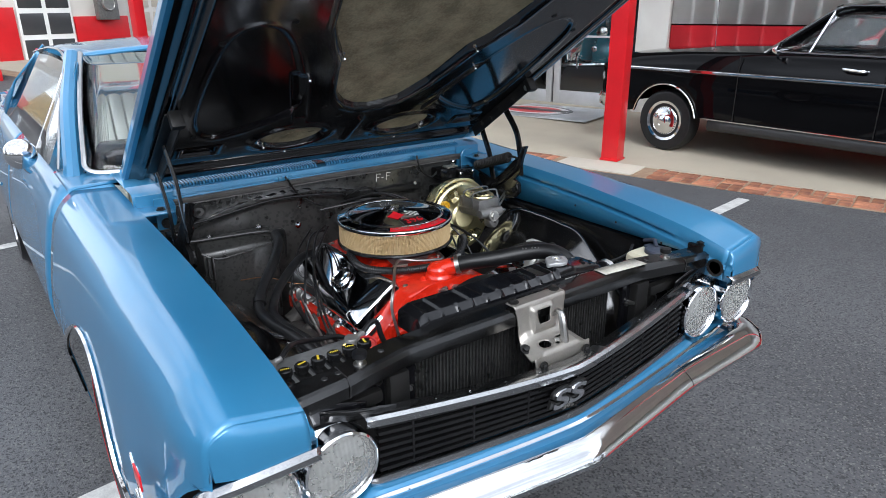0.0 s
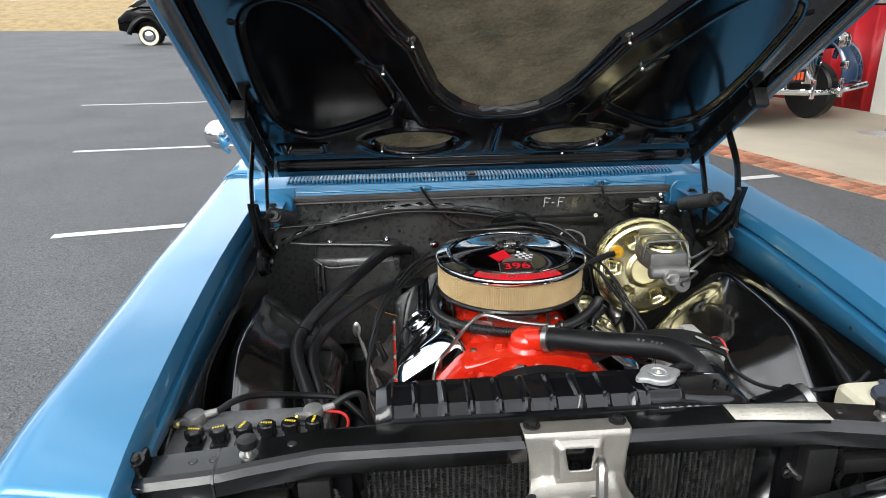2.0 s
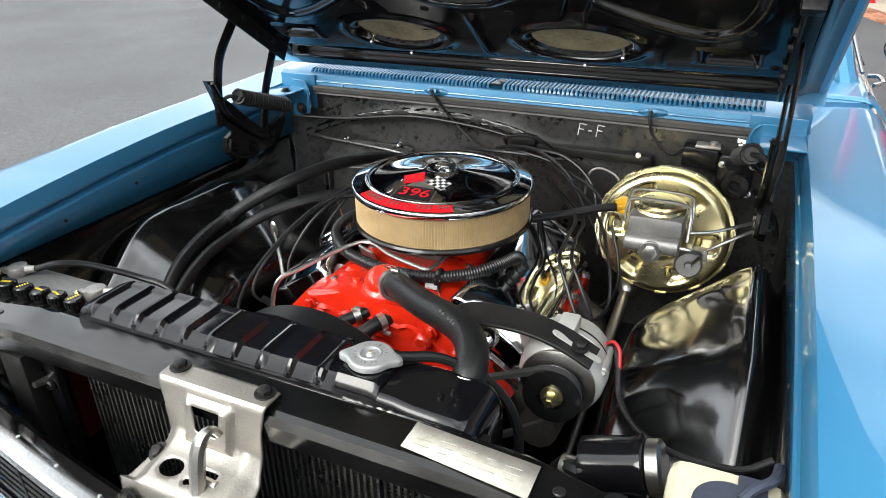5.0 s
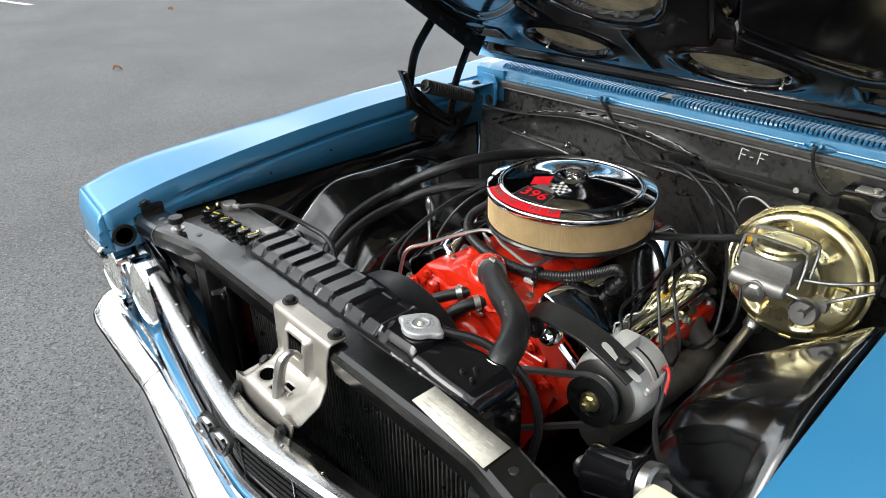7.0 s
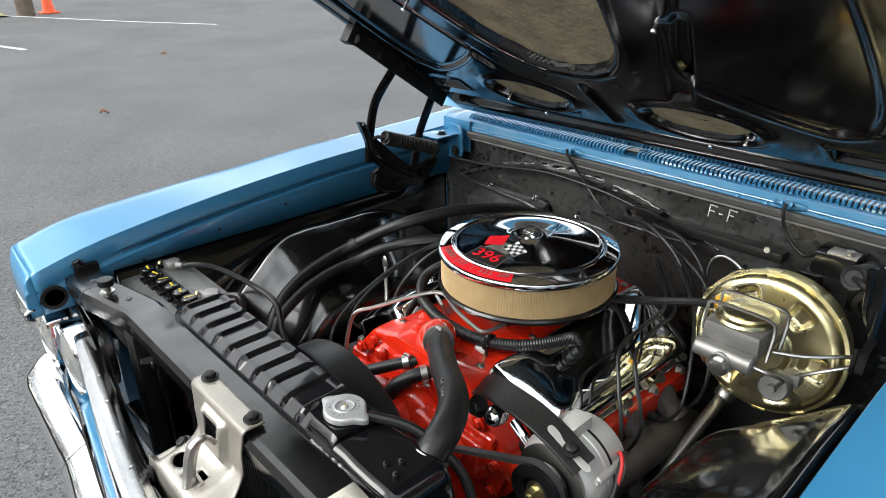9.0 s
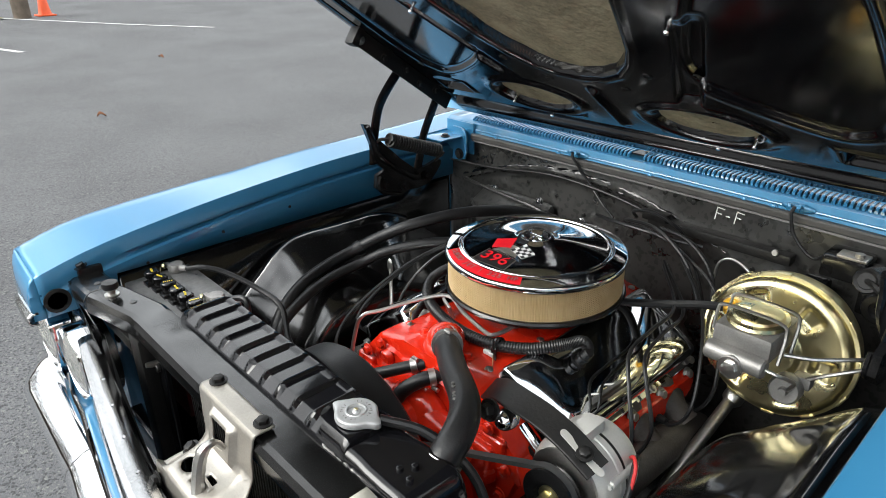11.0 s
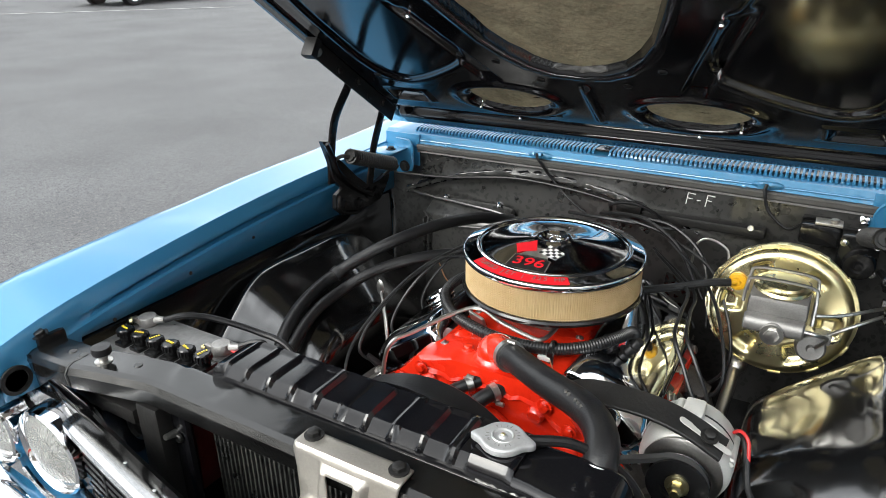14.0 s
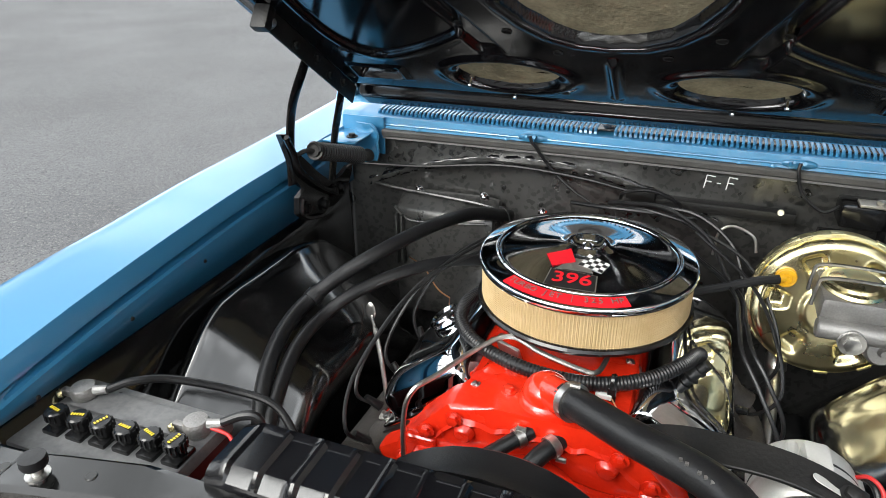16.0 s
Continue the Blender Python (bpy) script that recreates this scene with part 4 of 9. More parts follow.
for s in (-1, 1):
    bm = B()
    box(bm, (s * 0.495, 0.005, 0.60), (0.30, 0.012, 0.40), 0.004)
    panel = part("support_panel", bm, BLACK_GLOSS, support)
    bm = B()
    box(bm, (s * 0.40, -0.012, 0.62), (0.05, 0.03, 0.32), 0.006)
    part("stiffener", bm, BLACK_FLAT, panel)
    bm = B()
    box(bm, (s * 0.52, -0.012, 0.74), (0.16, 0.025, 0.03), 0.008)
    part("stiffener", bm, BLACK_FLAT, panel)
    for x, z, r in ((0.36, 0.72, 0.008), (0.47, 0.70, 0.024), (0.56, 0.72, 0.018), (0.41, 0.66, 0.006), (0.44, 0.765, 0.01), (0.60, 0.68, 0.012)):
        bm = B()
        lathe(bm, [(r, 0), (r, 0.004), (r * 0.75, 0.006), (r * 0.7, 0.0)], frame_of((0, -1, 0), (s * x, -0.003, z)), 16)
        part("hole_rim", bm, BLACK_FLAT, panel)
bm = B()
box(bm, (0, 0.01, 0.44), (1.3, 0.04, 0.06), 0.006)
part("lower_bar", bm, BLACK_GLOSS, support)
for s, z in ((-1, 0.725), (1, 0.72)):
    bm = B()
    rod(bm, (s * 0.37, -0.002, z), (s * 0.37, -0.022, z + 0.004), 0.007, 0.005, 10)
    part("bumper_stud", bm, STEEL, support)
for s in (-1, 1):
    bm = B()
    m = frame_of((0, 0, 1), (s * 0.49, bar_y(0.49) + 0.006, 0.83))
    lathe(bm, [(0.014, 0), (0.014, 0.004), (0.007, 0.005), (0.007, 0.014), (0.013, 0.015), (0.014, 0.022), (0.011, 0.028)], m, 14)
    stop = part("hood_stop", bm, STEEL, support, "adjustable hood stop bolt")
    bm = B()
    lathe(bm, [(0.0145, 0.017), (0.0155, 0.022), (0.0145, 0.029), (0.0, 0.030)], m, 16)
    part("stop_pad", bm, RUBBER, stop, "black rubber pad")
    bm = B()
    y = bar_y(0.535)
    loft(bm, [[Vector((s * (0.535 + dx), y + a, 0.829 + b)) for a, b in ((0.044, -0.004), (0.036, 0.0015), (-0.012, 0.0012), (-0.021, -0.004), (-0.0275, -0.014), (-0.025, -0.040))] for dx in (-0.0015, 0.0015)])
    part("bar_joint", bm, BLACK_DECAL, support)
for x in (-0.57, -0.54, -0.43, 0.43, 0.55, 0.60):
    bm = B()
    lathe(bm, [(0.007, 0), (0.006, 0.0015)], frame_of((0, 0, 1), (x, bar_y(x) + 0.012, 0.8325 - 0.012 * max(0, (abs(x) - 0.5) / 0.16))), 12)
    part("bar_hole", bm, BLACK_DECAL, support)
# filler pan between support and grille
bm = B()


def pan(u, v):
    x = -0.60 + 1.2 * u
    f = max(0.0, (abs(x) - 0.16) / 0.42)
    y0, z0 = -0.098 + 0.036 * f, 0.664 + 0.112 * f
    y1, z1 = -0.128 + 0.07 * (abs(x) / 0.55) ** 1.6, 0.712 + 0.03 * f
    return Vector((x, y0 + (y1 - y0) * v, z0 + (z1 - z0) * v + 0.006 * math.sin(v * 9.4)))


sheet(bm, pan, 40, 8)
part("filler_pan", bm, BAR_BLACK, support, solid=0.003)
# stamped latch plate
prof = [(0.003, 0.842, 0.083), (-0.026, 0.842, 0.083), (-0.031, 0.836, 0.082), (-0.034, 0.805, 0.076), (-0.040, 0.775, 0.074), (-0.048, 0.764, 0.076), (-0.060, 0.758, 0.082), (-0.104, 0.748, 0.090), (-0.110, 0.742, 0.090), (-0.113, 0.722, 0.088), (-0.114, 0.700, 0.080)]
run = [0.0]
for (a, b, _), (c, d, _) in zip(prof, prof[1:]):
    run.append(run[-1] + math.hypot(c - a, d - b))
HOLES = [[(-0.024, run[2] + 0.014), (0.024, run[2] + 0.014), (0.019, run[2] + 0.050), (-0.019, run[2] + 0.050)],
         [(-0.030 + 0.017 * math.cos(k * 0.524), run[6] + 0.022 + 0.013 * math.sin(k * 0.524)) for k in range(12)],
         [(0.012, run[6] + 0.010), (0.034, run[6] + 0.010), (0.034, run[6] + 0.019), (0.012, run[6] + 0.019)],
         [(-0.006, run[6] + 0.030), (0.004, run[6] + 0.026), (0.010, run[6] + 0.032), (0.0, run[6] + 0.037)]]


def plate(f, t):
    y, z, w = (lerp_table([(r, p[c]) for r, p in zip(run, prof)], t) for c in range(3))
    x = f * w
    raised = 0.010 * step(0.040 - abs(x), 0.010) * step(t - run[2] - 0.004, 0.010) * step(run[5] - t, 0.014)
    side = step((abs(x) - 0.052) / 0.03, 1.0) * step(t - run[3], 0.03) * step(run[8] - t, 0.01)
    return Vector((x, y - raised + 0.004 * side, z - 0.016 * side))


def to_edge(p, poly):
    best = None
    for (ax, ay), (bx, by) in zip(poly, poly[1:] + poly[:1]):
        h_ = max(0, min(1, ((p[0] - ax) * (bx - ax) + (p[1] - ay) * (by - ay)) / ((bx - ax) ** 2 + (by - ay) ** 2)))
        q_ = (ax + h_ * (bx - ax), ay + h_ * (by - ay))
        d_ = math.hypot(p[0] - q_[0], p[1] - q_[1])
        if best is None or d_ < best[0]:
            best = (d_, q_)
    return best[1]


bm = B()
nx, nt = 44, 52
flat = [[((2 * k / nx - 1) * 0.083, run[-1] * i / nt) for k in range(nx + 1)] for i in range(nt + 1)]
keep = [[all(in_poly(flat[i][k][0] + 0.0019, flat[i][k][1] + 0.0018, hole) < 0 for hole in HOLES) for k in range(nx)] for i in range(nt)]
rows = []
for i in range(nt + 1):
    row = []
    for k in range(nx + 1):
        p = flat[i][k]
        near = [keep[a][b] for a in (i - 1, i) for b in (k - 1, k) if 0 <= a < nt and 0 <= b < nx]
        if any(near) and not all(near):
            hole = max(HOLES, key=lambda poly: in_poly(p[0], p[1], poly))
            p = to_edge(p, hole)
        row.append(bm.verts.new(plate(p[0] / 0.083, p[1])))
    rows.append(row)
for i in range(nt):
    for k in range(nx):
        if keep[i][k]:
            bm.faces.new((rows[i][k], rows[i][k + 1], rows[i + 1][k + 1], rows[i + 1][k]))
latch = part("latch_plate", bm, LATCH_STEEL, support, "bare silver stamped hood latch plate", solid=0.003)
bm = B()
tube(bm, [(0.022, -0.095, 0.745), (0.022, -0.085, 0.79), (0.024, -0.075, 0.812), (0.026, -0.06, 0.815), (0.026, -0.05, 0.80)], [0.0095, 0.0095, 0.0095, 0.0095, 0.0095, 0.0095, 0.0095, 0.0095, 0.009, 0.009, 0.009, 0.009, 0.008, 0.008, 0.007, 0.007, 0.006, 0.006, 0.005], 8)
tube(bm, [(0.0, -0.08, 0.752), (0.04, -0.082, 0.752)], 0.005, 6, smooth=False)
part("latch_hook", bm, STEEL, latch)
for x, y, z, a in ((-0.067, -0.006, 0.842, (0, 0, 1)), (0.067, -0.006, 0.842, (0, 0, 1)), (-0.070, -0.118, 0.722, (0, -1, 0.1)), (0.070, -0.118, 0.722, (0, -1, 0.1)), (-0.074, -0.062, 0.744, (-0.2, -0.5, 1))):
    bm = B()
    bolt(bm, (x, y, z), a, 0.009, 0.009)
    part("latch_bolt", bm, BLACK_FLAT, latch)
# paper label on the bar
bm = B()
loft(bm, [[Vector((0.254, 0.030, 0.8345)), Vector((0.254, -0.012, 0.8345))], [Vector((0.404, 0.020, 0.8345)), Vector((0.404, -0.028, 0.8345))]])
label = part("paper_label", bm, OLD_PAPER, support, "weathered white paper label", solid=0.001, off=1)
bm = B()
for r in range(3):
    for k in range(5):
        box(bm, (0.275 + k * 0.026, 0.014 - r * 0.009 - 0.0008 * k * 2.5, 0.8362), (0.018 if (k + r) % 3 else 0.010, 0.0011, 0.0006), 0)
part("label_print", bm, PRINT_GREY, label)["kind"] = "stuff"

# grille, emblem, lamps, valance, bumper


def nose_y(x):
    return -0.165 + 0.075 * (abs(x) / 0.52) ** 1.25


bm = B()
line = [Vector((x, nose_y(x), 0.715 + 0.028 * (abs(x) / 0.52) ** 1.5)) for x in [-0.52 + 1.04 * k / 40 for k in range(41)]]
loft(bm, [[p + Vector((0, 0.035, 0.010)), p + Vector((0, 0.004, 0.008)), p + Vector((0, -0.004, 0.003)), p + Vector((0, -0.004, -0.012)), p + Vector((0, 0.004, -0.014))] for p in line])
grille = part("grille", bm, GRILLE_SILVER, coupe, "blacked-out grille with a silver surround", solid=0.003, sharp=15)
for x in (-0.36, -0.28, -0.19, -0.10, 0.10, 0.19, 0.28, 0.36):
    bm = B()
    lathe(bm, [(0.003, 0), (0.0026, 0.0006), (0.001, 0.0008)], frame_of((0, 0, 1), (x, nose_y(x) + 0.02, 0.7245 + 0.028 * (abs(x) / 0.52) ** 1.5)), 10)
    part("rivet", bm, GRILLE_SILVER, grille)
bm = B()
loft(bm, [[Vector((p.x, p.y + 0.004, 0.612)), Vector((p.x, p.y - 0.006, 0.610)), Vector((p.x, p.y - 0.008, 0.596)), Vector((p.x, p.y + 0.004, 0.59))] for p in line])
part("lower_surround", bm, GRILLE_SILVER, grille, solid=0.003)
for k in range(7):
    bm = B()
    z = 0.617 + 0.0135 * k
    loft(bm, [[Vector((p.x, p.y + 0.022, z + (p.z - 0.715) * k / 7)), Vector((p.x, p.y + 0.004, z - 0.002 + (p.z - 0.715) * k / 7)), Vector((p.x, p.y + 0.005, z + 0.005 + (p.z - 0.715) * k / 7)), Vector((p.x, p.y + 0.022, z + 0.004 + (p.z - 0.715) * k / 7))] for p in line[1:-1]], closed=True)
    part("slat", bm, BLACK_SATIN, grille)
for x in (-0.42, -0.28, -0.14, 0.0, 0.14, 0.28, 0.42):
    bm = B()
    box(bm, (x, nose_y(x) + 0.009, 0.66 + 0.01 * abs(x)), (0.005, 0.012, 0.10), 0.001, None, 1)
    part("upright", bm, BLACK_SATIN, grille)
bm = B()
loft(bm, [[p + Vector((0, 0.045, 0.0)), Vector((p.x, p.y + 0.045, 0.59))] for p in line])
part("grille_back", bm, BLACK_FLAT, grille)
emblem = part("emblem", lettering("SS", 0.062, 0.006, Matrix.Translation((-0.052, -0.182, 0.672)) @ pose(0, 0, 0, 84, 0, 0) @ Matrix(((1.75, 0.42, 0, 0), (0, 0.86, 0, 0), (0, 0, 1, 0), (0, 0, 0, 1))), 0.0016), CHROME, grille, "silver letter emblem")
part("emblem_shadow", lettering("SS", 0.062, 0.004, Matrix.Translation((-0.052, -0.176, 0.672)) @ pose(0, 0, 0, 84, 0, 0) @ Matrix(((1.75, 0.42, 0, 0), (0, 0.86, 0, 0), (0, 0, 1, 0), (0, 0, 0, 1))), 0.0042), BLACK_FLAT, emblem)
part("emblem_number", lettering("396", 0.017, 0.003, Matrix.Translation((-0.046, -0.176, 0.641)) @ pose(0, 0, 0, 84, 0, 0) @ Matrix.Diagonal((1.5, 0.8, 1, 1))), LEAD, emblem)

for s in (-1, 1):
    # backing plate and lamps
    bm = B()
    outline = []
    for a in range(-90, 91, 12):
        outline.append((0.750 + 0.082 * math.cos(radians(a)), 0.667 + 0.082 * math.sin(radians(a))))
    for a in range(90, 271, 12):
        outline.append((0.580 + 0.082 * math.cos(radians(a)), 0.667 + 0.082 * math.sin(radians(a))))
    m = Matrix(((s, 0, 0, 0), (0, 0, 1, -0.062), (0, 1, 0, 0), (0, 0, 0, 1)))
    prism(bm, outline, m, 0.03)
    bezel = part("lamp_bezel", bm, GRILLE_SILVER, coupe, "bright twin headlamp backing")
    for x, y0 in ((0.580, -0.100), (0.750, -0.108)):
        M = frame_of((0, -1, 0), (s * x, y0 + 0.04, 0.667))
        bm = B()
        lathe(bm, [(0.072, 0.034), (0.0735, 0.040), (0.0765, 0.043), (0.080, 0.040), (0.0815, 0.030), (0.0815, 0.0)], M, 48)
        lamp = part("headlamp", bm, CHROME, bezel, "round sealed-beam headlamp")
        bm = B()
        lathe(bm, [(0.0725, 0.034), (0.066, 0.010), (0.05, -0.012), (0.02, -0.024), (0.0, -0.026)], M, 32)
        part("reflector", bm, REFLECTOR, lamp)
        bm = B()
        rings = []
        for i in range(31):
            r = 0.0715 * i / 30
            ring = []
            for k in range(120):
                a = 2 * math.pi * k / 120
                px, py = r * math.cos(a), r * math.sin(a)
                flute = 0.0009 * abs(math.sin(px * 330)) + 0.0006 * math.exp(-(((py + 0.02) % 0.04 - 0.02) / 0.0012) ** 2)
                ring.append(M @ Vector((px, py, 0.050 - 0.016 * (i / 30) ** 2 + flute * (1 if i < 29 else 0))))
            rings.append(ring)
        loft(bm, rings, closed=True)
        part("lens", bm, LENS, lamp, "fluted glass lens", sharp=80)
        bm = B()
        lathe(bm, [(0.012, 0), (0.012, 0.03), (0.006, 0.034)], M, 16)
        part("bulb_shield", bm, STEEL, lamp)

bm = B()
xs = [-0.87 + 1.74 * k / 60 for k in range(61)]


def valance_y(x):
    return -0.168 + 0.065 * (abs(x) / 0.55) ** 1.3 if abs(x) < 0.55 else -0.103 + 0.10 * ((abs(x) - 0.55) / 0.32) ** 2


loft(bm, [[Vector((x, valance_y(x) + 0.03, 0.600 - 0.018 * (abs(x) > 0.53))), Vector((x, valance_y(x) - 0.004, 0.592 - 0.015 * (abs(x) > 0.53))), Vector((x, valance_y(x) - 0.014, 0.575)), Vector((x, valance_y(x) - 0.004, 0.560)),
           Vector((x, valance_y(x) - 0.004, 0.545)), Vector((x, valance_y(x) + 0.006, 0.50)), Vector((x, valance_y(x) + 0.05, 0.42)), Vector((x, valance_y(x) + 0.10, 0.33))] for x in xs])
valance = part("valance", bm, BLUE, coupe, "blue panel under the grille", solid=0.003)
bm = B()
tube(bm, [(x, valance_y(x) - 0.012, 0.583) for x in xs[6:-6:3]], 0.005, 6, 3)
part("valance_moulding", bm, CHROME, valance)


def bumper_at(x):
    a = min(1.0, abs(x) / 0.88)
    return Vector((x, -0.214 + 0.065 * (abs(x) / 0.5) if abs(x) < 0.45 else -0.1555 + 0.03 * (abs(x) - 0.45), 0.545 + 0.012 * a))


BUMPER_SECTION = ((-0.055, 0.000), (-0.026, 0.003), (-0.012, 0.001), (0.002, -0.006), (0.015, -0.014), (0.027, -0.025), (0.033, -0.037), (0.030, -0.050), (0.010, -0.058), (-0.04, -0.060))
pts = [bumper_at(x) for x in [-0.80 + 1.6 * k / 48 for k in range(49)]]
ends = [(0.845, -0.128), (0.875, -0.095), (0.888, -0.05), (0.892, 0.03)]
pts = [Vector((-x, y, 0.557)) for x, y in ends[::-1]] + pts + [Vector((x, y, 0.557)) for x, y in ends]
rings = []
for i, p in enumerate(pts):
    d = (pts[min(i + 1, len(pts) - 1)] - pts[max(i - 1, 0)]).normalized()
    o = Vector((d.y, -d.x, 0))
    rings.append([p + o * a + Vector((0, 0, b)) for a, b in BUMPER_SECTION])
bm = B()
loft(bm, rings)
bumper = part("bumper", bm, CHROME, coupe, "chrome front bumper", solid=0.003)
for s in (-1, 1):
    bm = B()
    loft(bm, [[bumper_at(s * (0.445 + dx)) + Vector((0, -a - 0.0008, b)) for a, b in BUMPER_SECTION[1:7]] for dx in (-0.0015, 0.0015)])
    part("bumper_seam", bm, BLACK_FLAT, bumper)

# windscreen, roof, glass, seats
bm = B()
sheet(bm, lambda u, v: Vector(((2 * u - 1) * (0.715 - 0.135 * v), 1.36 + 0.62 * v - 0.10 * (2 * u - 1) ** 2 * (1 - v) + 0.12 * (1 - v) * (2 * u - 1) ** 2 * 1.6, 0.968 + 0.362 * v + 0.015 * math.sin(v * math.pi))), 16, 8)
screen = part("windscreen", bm, GLASS, coupe, "clear curved windscreen", solid=0.004)
screen.visible_shadow = False
for s in (-1, 1):
    bm = B()
    tube(bm, [(s * 0.752, 1.45, 0.945), (s * 0.690, 1.72, 1.150), (s * 0.605, 2.00, 1.325)], [0.034, 0.032, 0.030], 10, 10)
    pillar = part("pillar", bm, BLUE, coupe)
    bm = B()
    tube(bm, [(s * 0.60, 1.395, 0.972), (s * 0.68, 1.425, 0.974), (s * 0.708, 1.452, 0.990), (s * 0.700, 1.50, 1.030), (s * 0.655, 1.70, 1.160), (s * 0.580, 1.97, 1.335)], 0.010, 8)
    part("screen_moulding", bm, GRILLE_SILVER, pillar)
    bm = B()
    tube(bm, [(s * 0.785, 1.50, 0.985), (s * 0.715, 1.74, 1.16), (s * 0.635, 2.0, 1.315), (s * 0.60, 2.6, 1.33), (s * 0.62, 3.1, 1.29)], 0.005, 8)
    part("drip_rail", bm, GRILLE_SILVER, pillar)
    bm = B()
    sheet(bm, lambda u, v: Vector((s * (0.80 - 0.19 * v), 1.62 + 0.25 * v + (1.5 - 0.3 * v) * u, 0.985 + 0.325 * v)), 6, 4)
    part("side_glass", bm, GLASS, coupe, "clear side glass", solid=0.004).visible_shadow = False
    bm = B()
    tube(bm, [(s * 0.795, 1.96, 0.985), (s * 0.70, 2.02, 1.15), (s * 0.615, 2.06, 1.31)], 0.006, 8)
    part("vent_frame", bm, GRILLE_SILVER, coupe)
    bm = B()
    loft(bm, [[Vector((s * x, y, z)) for y, x, z in ((2.95, 0.60, 1.325), (3.05, 0.58, 1.33), (3.25, 0.54, 1.28))], [Vector((s * x, y, z)) for y, x, z in ((3.15, 0.73, 1.15), (3.4, 0.70, 1.14), (3.6, 0.64, 1.13))],
              [Vector((s * x, y, z)) for y, x, z in ((3.2, 0.80, 0.975), (3.6, 0.78, 0.985), (3.95, 0.70, 0.98))]])
    part("sail_panel", bm, BLUE, coupe, solid=0.01)
bm = B()
sheet(bm, lambda u, v: Vector(((2 * u - 1) * (0.60 - 0.02 * v), 1.98 + 1.2 * v - 0.04 * (1 - (2 * u - 1) ** 2) * (1 - v), 1.325 + 0.035 * (1 - (2 * u - 1) ** 2) + 0.02 * math.sin(v * math.pi) - 0.02 * v)), 14, 12)
part("roof", bm, BLUE, coupe, "metallic blue roof", solid=0.012)
bm = B()
sheet(bm, lambda u, v: Vector(((2 * u - 1) * (0.54 + 0.12 * v), 3.20 + 0.62 * v, 1.30 - 0.32 * v)), 8, 6)
part("rear_glass", bm, GLASS, coupe, solid=0.004).visible_shadow = False
bm = B()
sheet(bm, lambda u, v: Vector(((2 * u - 1) * 0.70, 3.78 + 0.92 * v, 0.985 - 0.03 * v + 0.012 * (1 - (2 * u - 1) ** 2))), 8, 6)
sheet(bm, lambda u, v: Vector(((2 * u - 1) * 0.85, 4.70 + 0.02 * math.sin(v * 3), 0.94 - 0.60 * v)), 8, 4)
part("deck_lid", bm, BLUE, coupe, solid=0.004)
bm = B()
sheet(bm, lambda u, v: Vector(((2 * u - 1) * 0.80, 1.05 + 3.6 * v, 0.30)), 4, 4)
part("floor_pan", bm, BLACK_FLAT, coupe, solid=0.01)
bm = B()
tube(bm, [(-0.61, 1.397, 0.972), (-0.3, 1.368, 0.972), (0.0, 1.360, 0.972), (0.3, 1.368, 0.972), (0.61, 1.397, 0.972)], 0.010, 8)
part("lower_screen_moulding", bm, GRILLE_SILVER, coupe)
bm = B()
box(bm, (0, 1.60, 0.965), (1.30, 0.30, 0.13), 0.05)
part("dashboard", bm, BLACK_SATIN, coupe)
for s in (-1, 1):
    seat = thing("seat", "pearl white pleated vinyl bucket seat", "seat", (s * 0.34, 2.3, 0.3))
    seat.parent = coupe
    seat.matrix_parent_inverse = coupe.matrix_world.inverted()
    del seat["category"]
    for k in range(8):
        bm = B()
        x = s * 0.34 - 0.25 + 0.0625 * (k + 0.5)
        box(bm, (x, 2.50, 0.82), (0.060, 0.13, 0.58), 0.022, Matrix.Translation((0, 2.5, 0.55)) @ pose(0, 0, 0, -14, 0, 0) @ Matrix.Translation((0, -2.5, -0.55)))
        part("pleat", bm, VINYL, seat)
    bm = B()
    box(bm, (s * 0.34, 2.25, 0.50), (0.50, 0.5, 0.16), 0.05)
    part("cushion", bm, VINYL, seat)
bm = B()
box(bm, (0, 3.15, 0.72), (1.2, 0.18, 0.50), 0.06)
part("rear_seat", bm, VINYL, coupe, "pearl white vinyl rear bench")
bm = B()
lathe(bm, [(0.185, -0.010), (0.198, 0.0), (0.185, 0.010), (0.172, 0.0), (0.185, -0.010)], Matrix.Translation((0.36, 1.92, 0.93)) @ pose(0, 0, 0, -62, 0, 0), 40)
rod(bm, (0.36, 1.75, 0.86), (0.36, 1.92, 0.93), 0.03)
part("steering_wheel", bm, BLACK_SATIN, coupe)
bm = B()
tube(bm, [(-0.42, 1.37, 1.02), (-0.25, 1.36, 1.035), (-0.02, 1.38, 1.03)], 0.006, 6)
tube(bm, [(0.42, 1.37, 1.02), (0.25, 1.36, 1.035), (0.05, 1.36, 1.03)], 0.006, 6)
part("wiper", bm, CHROME, coupe)

# ---- raised hood: local x across, s from hinge to front, n outwards ----
HOOD = Matrix.Translation((0, 1.0, 1.034)) @ Matrix(((1, 0, 0), (0, -0.8258, 0.564), (0, 0.564, 0.8258))).to_4x4()
HOOD_LEN = 1.20


def hood_pt(x, s, n):
    return HOOD @ Vector((x, s, n))


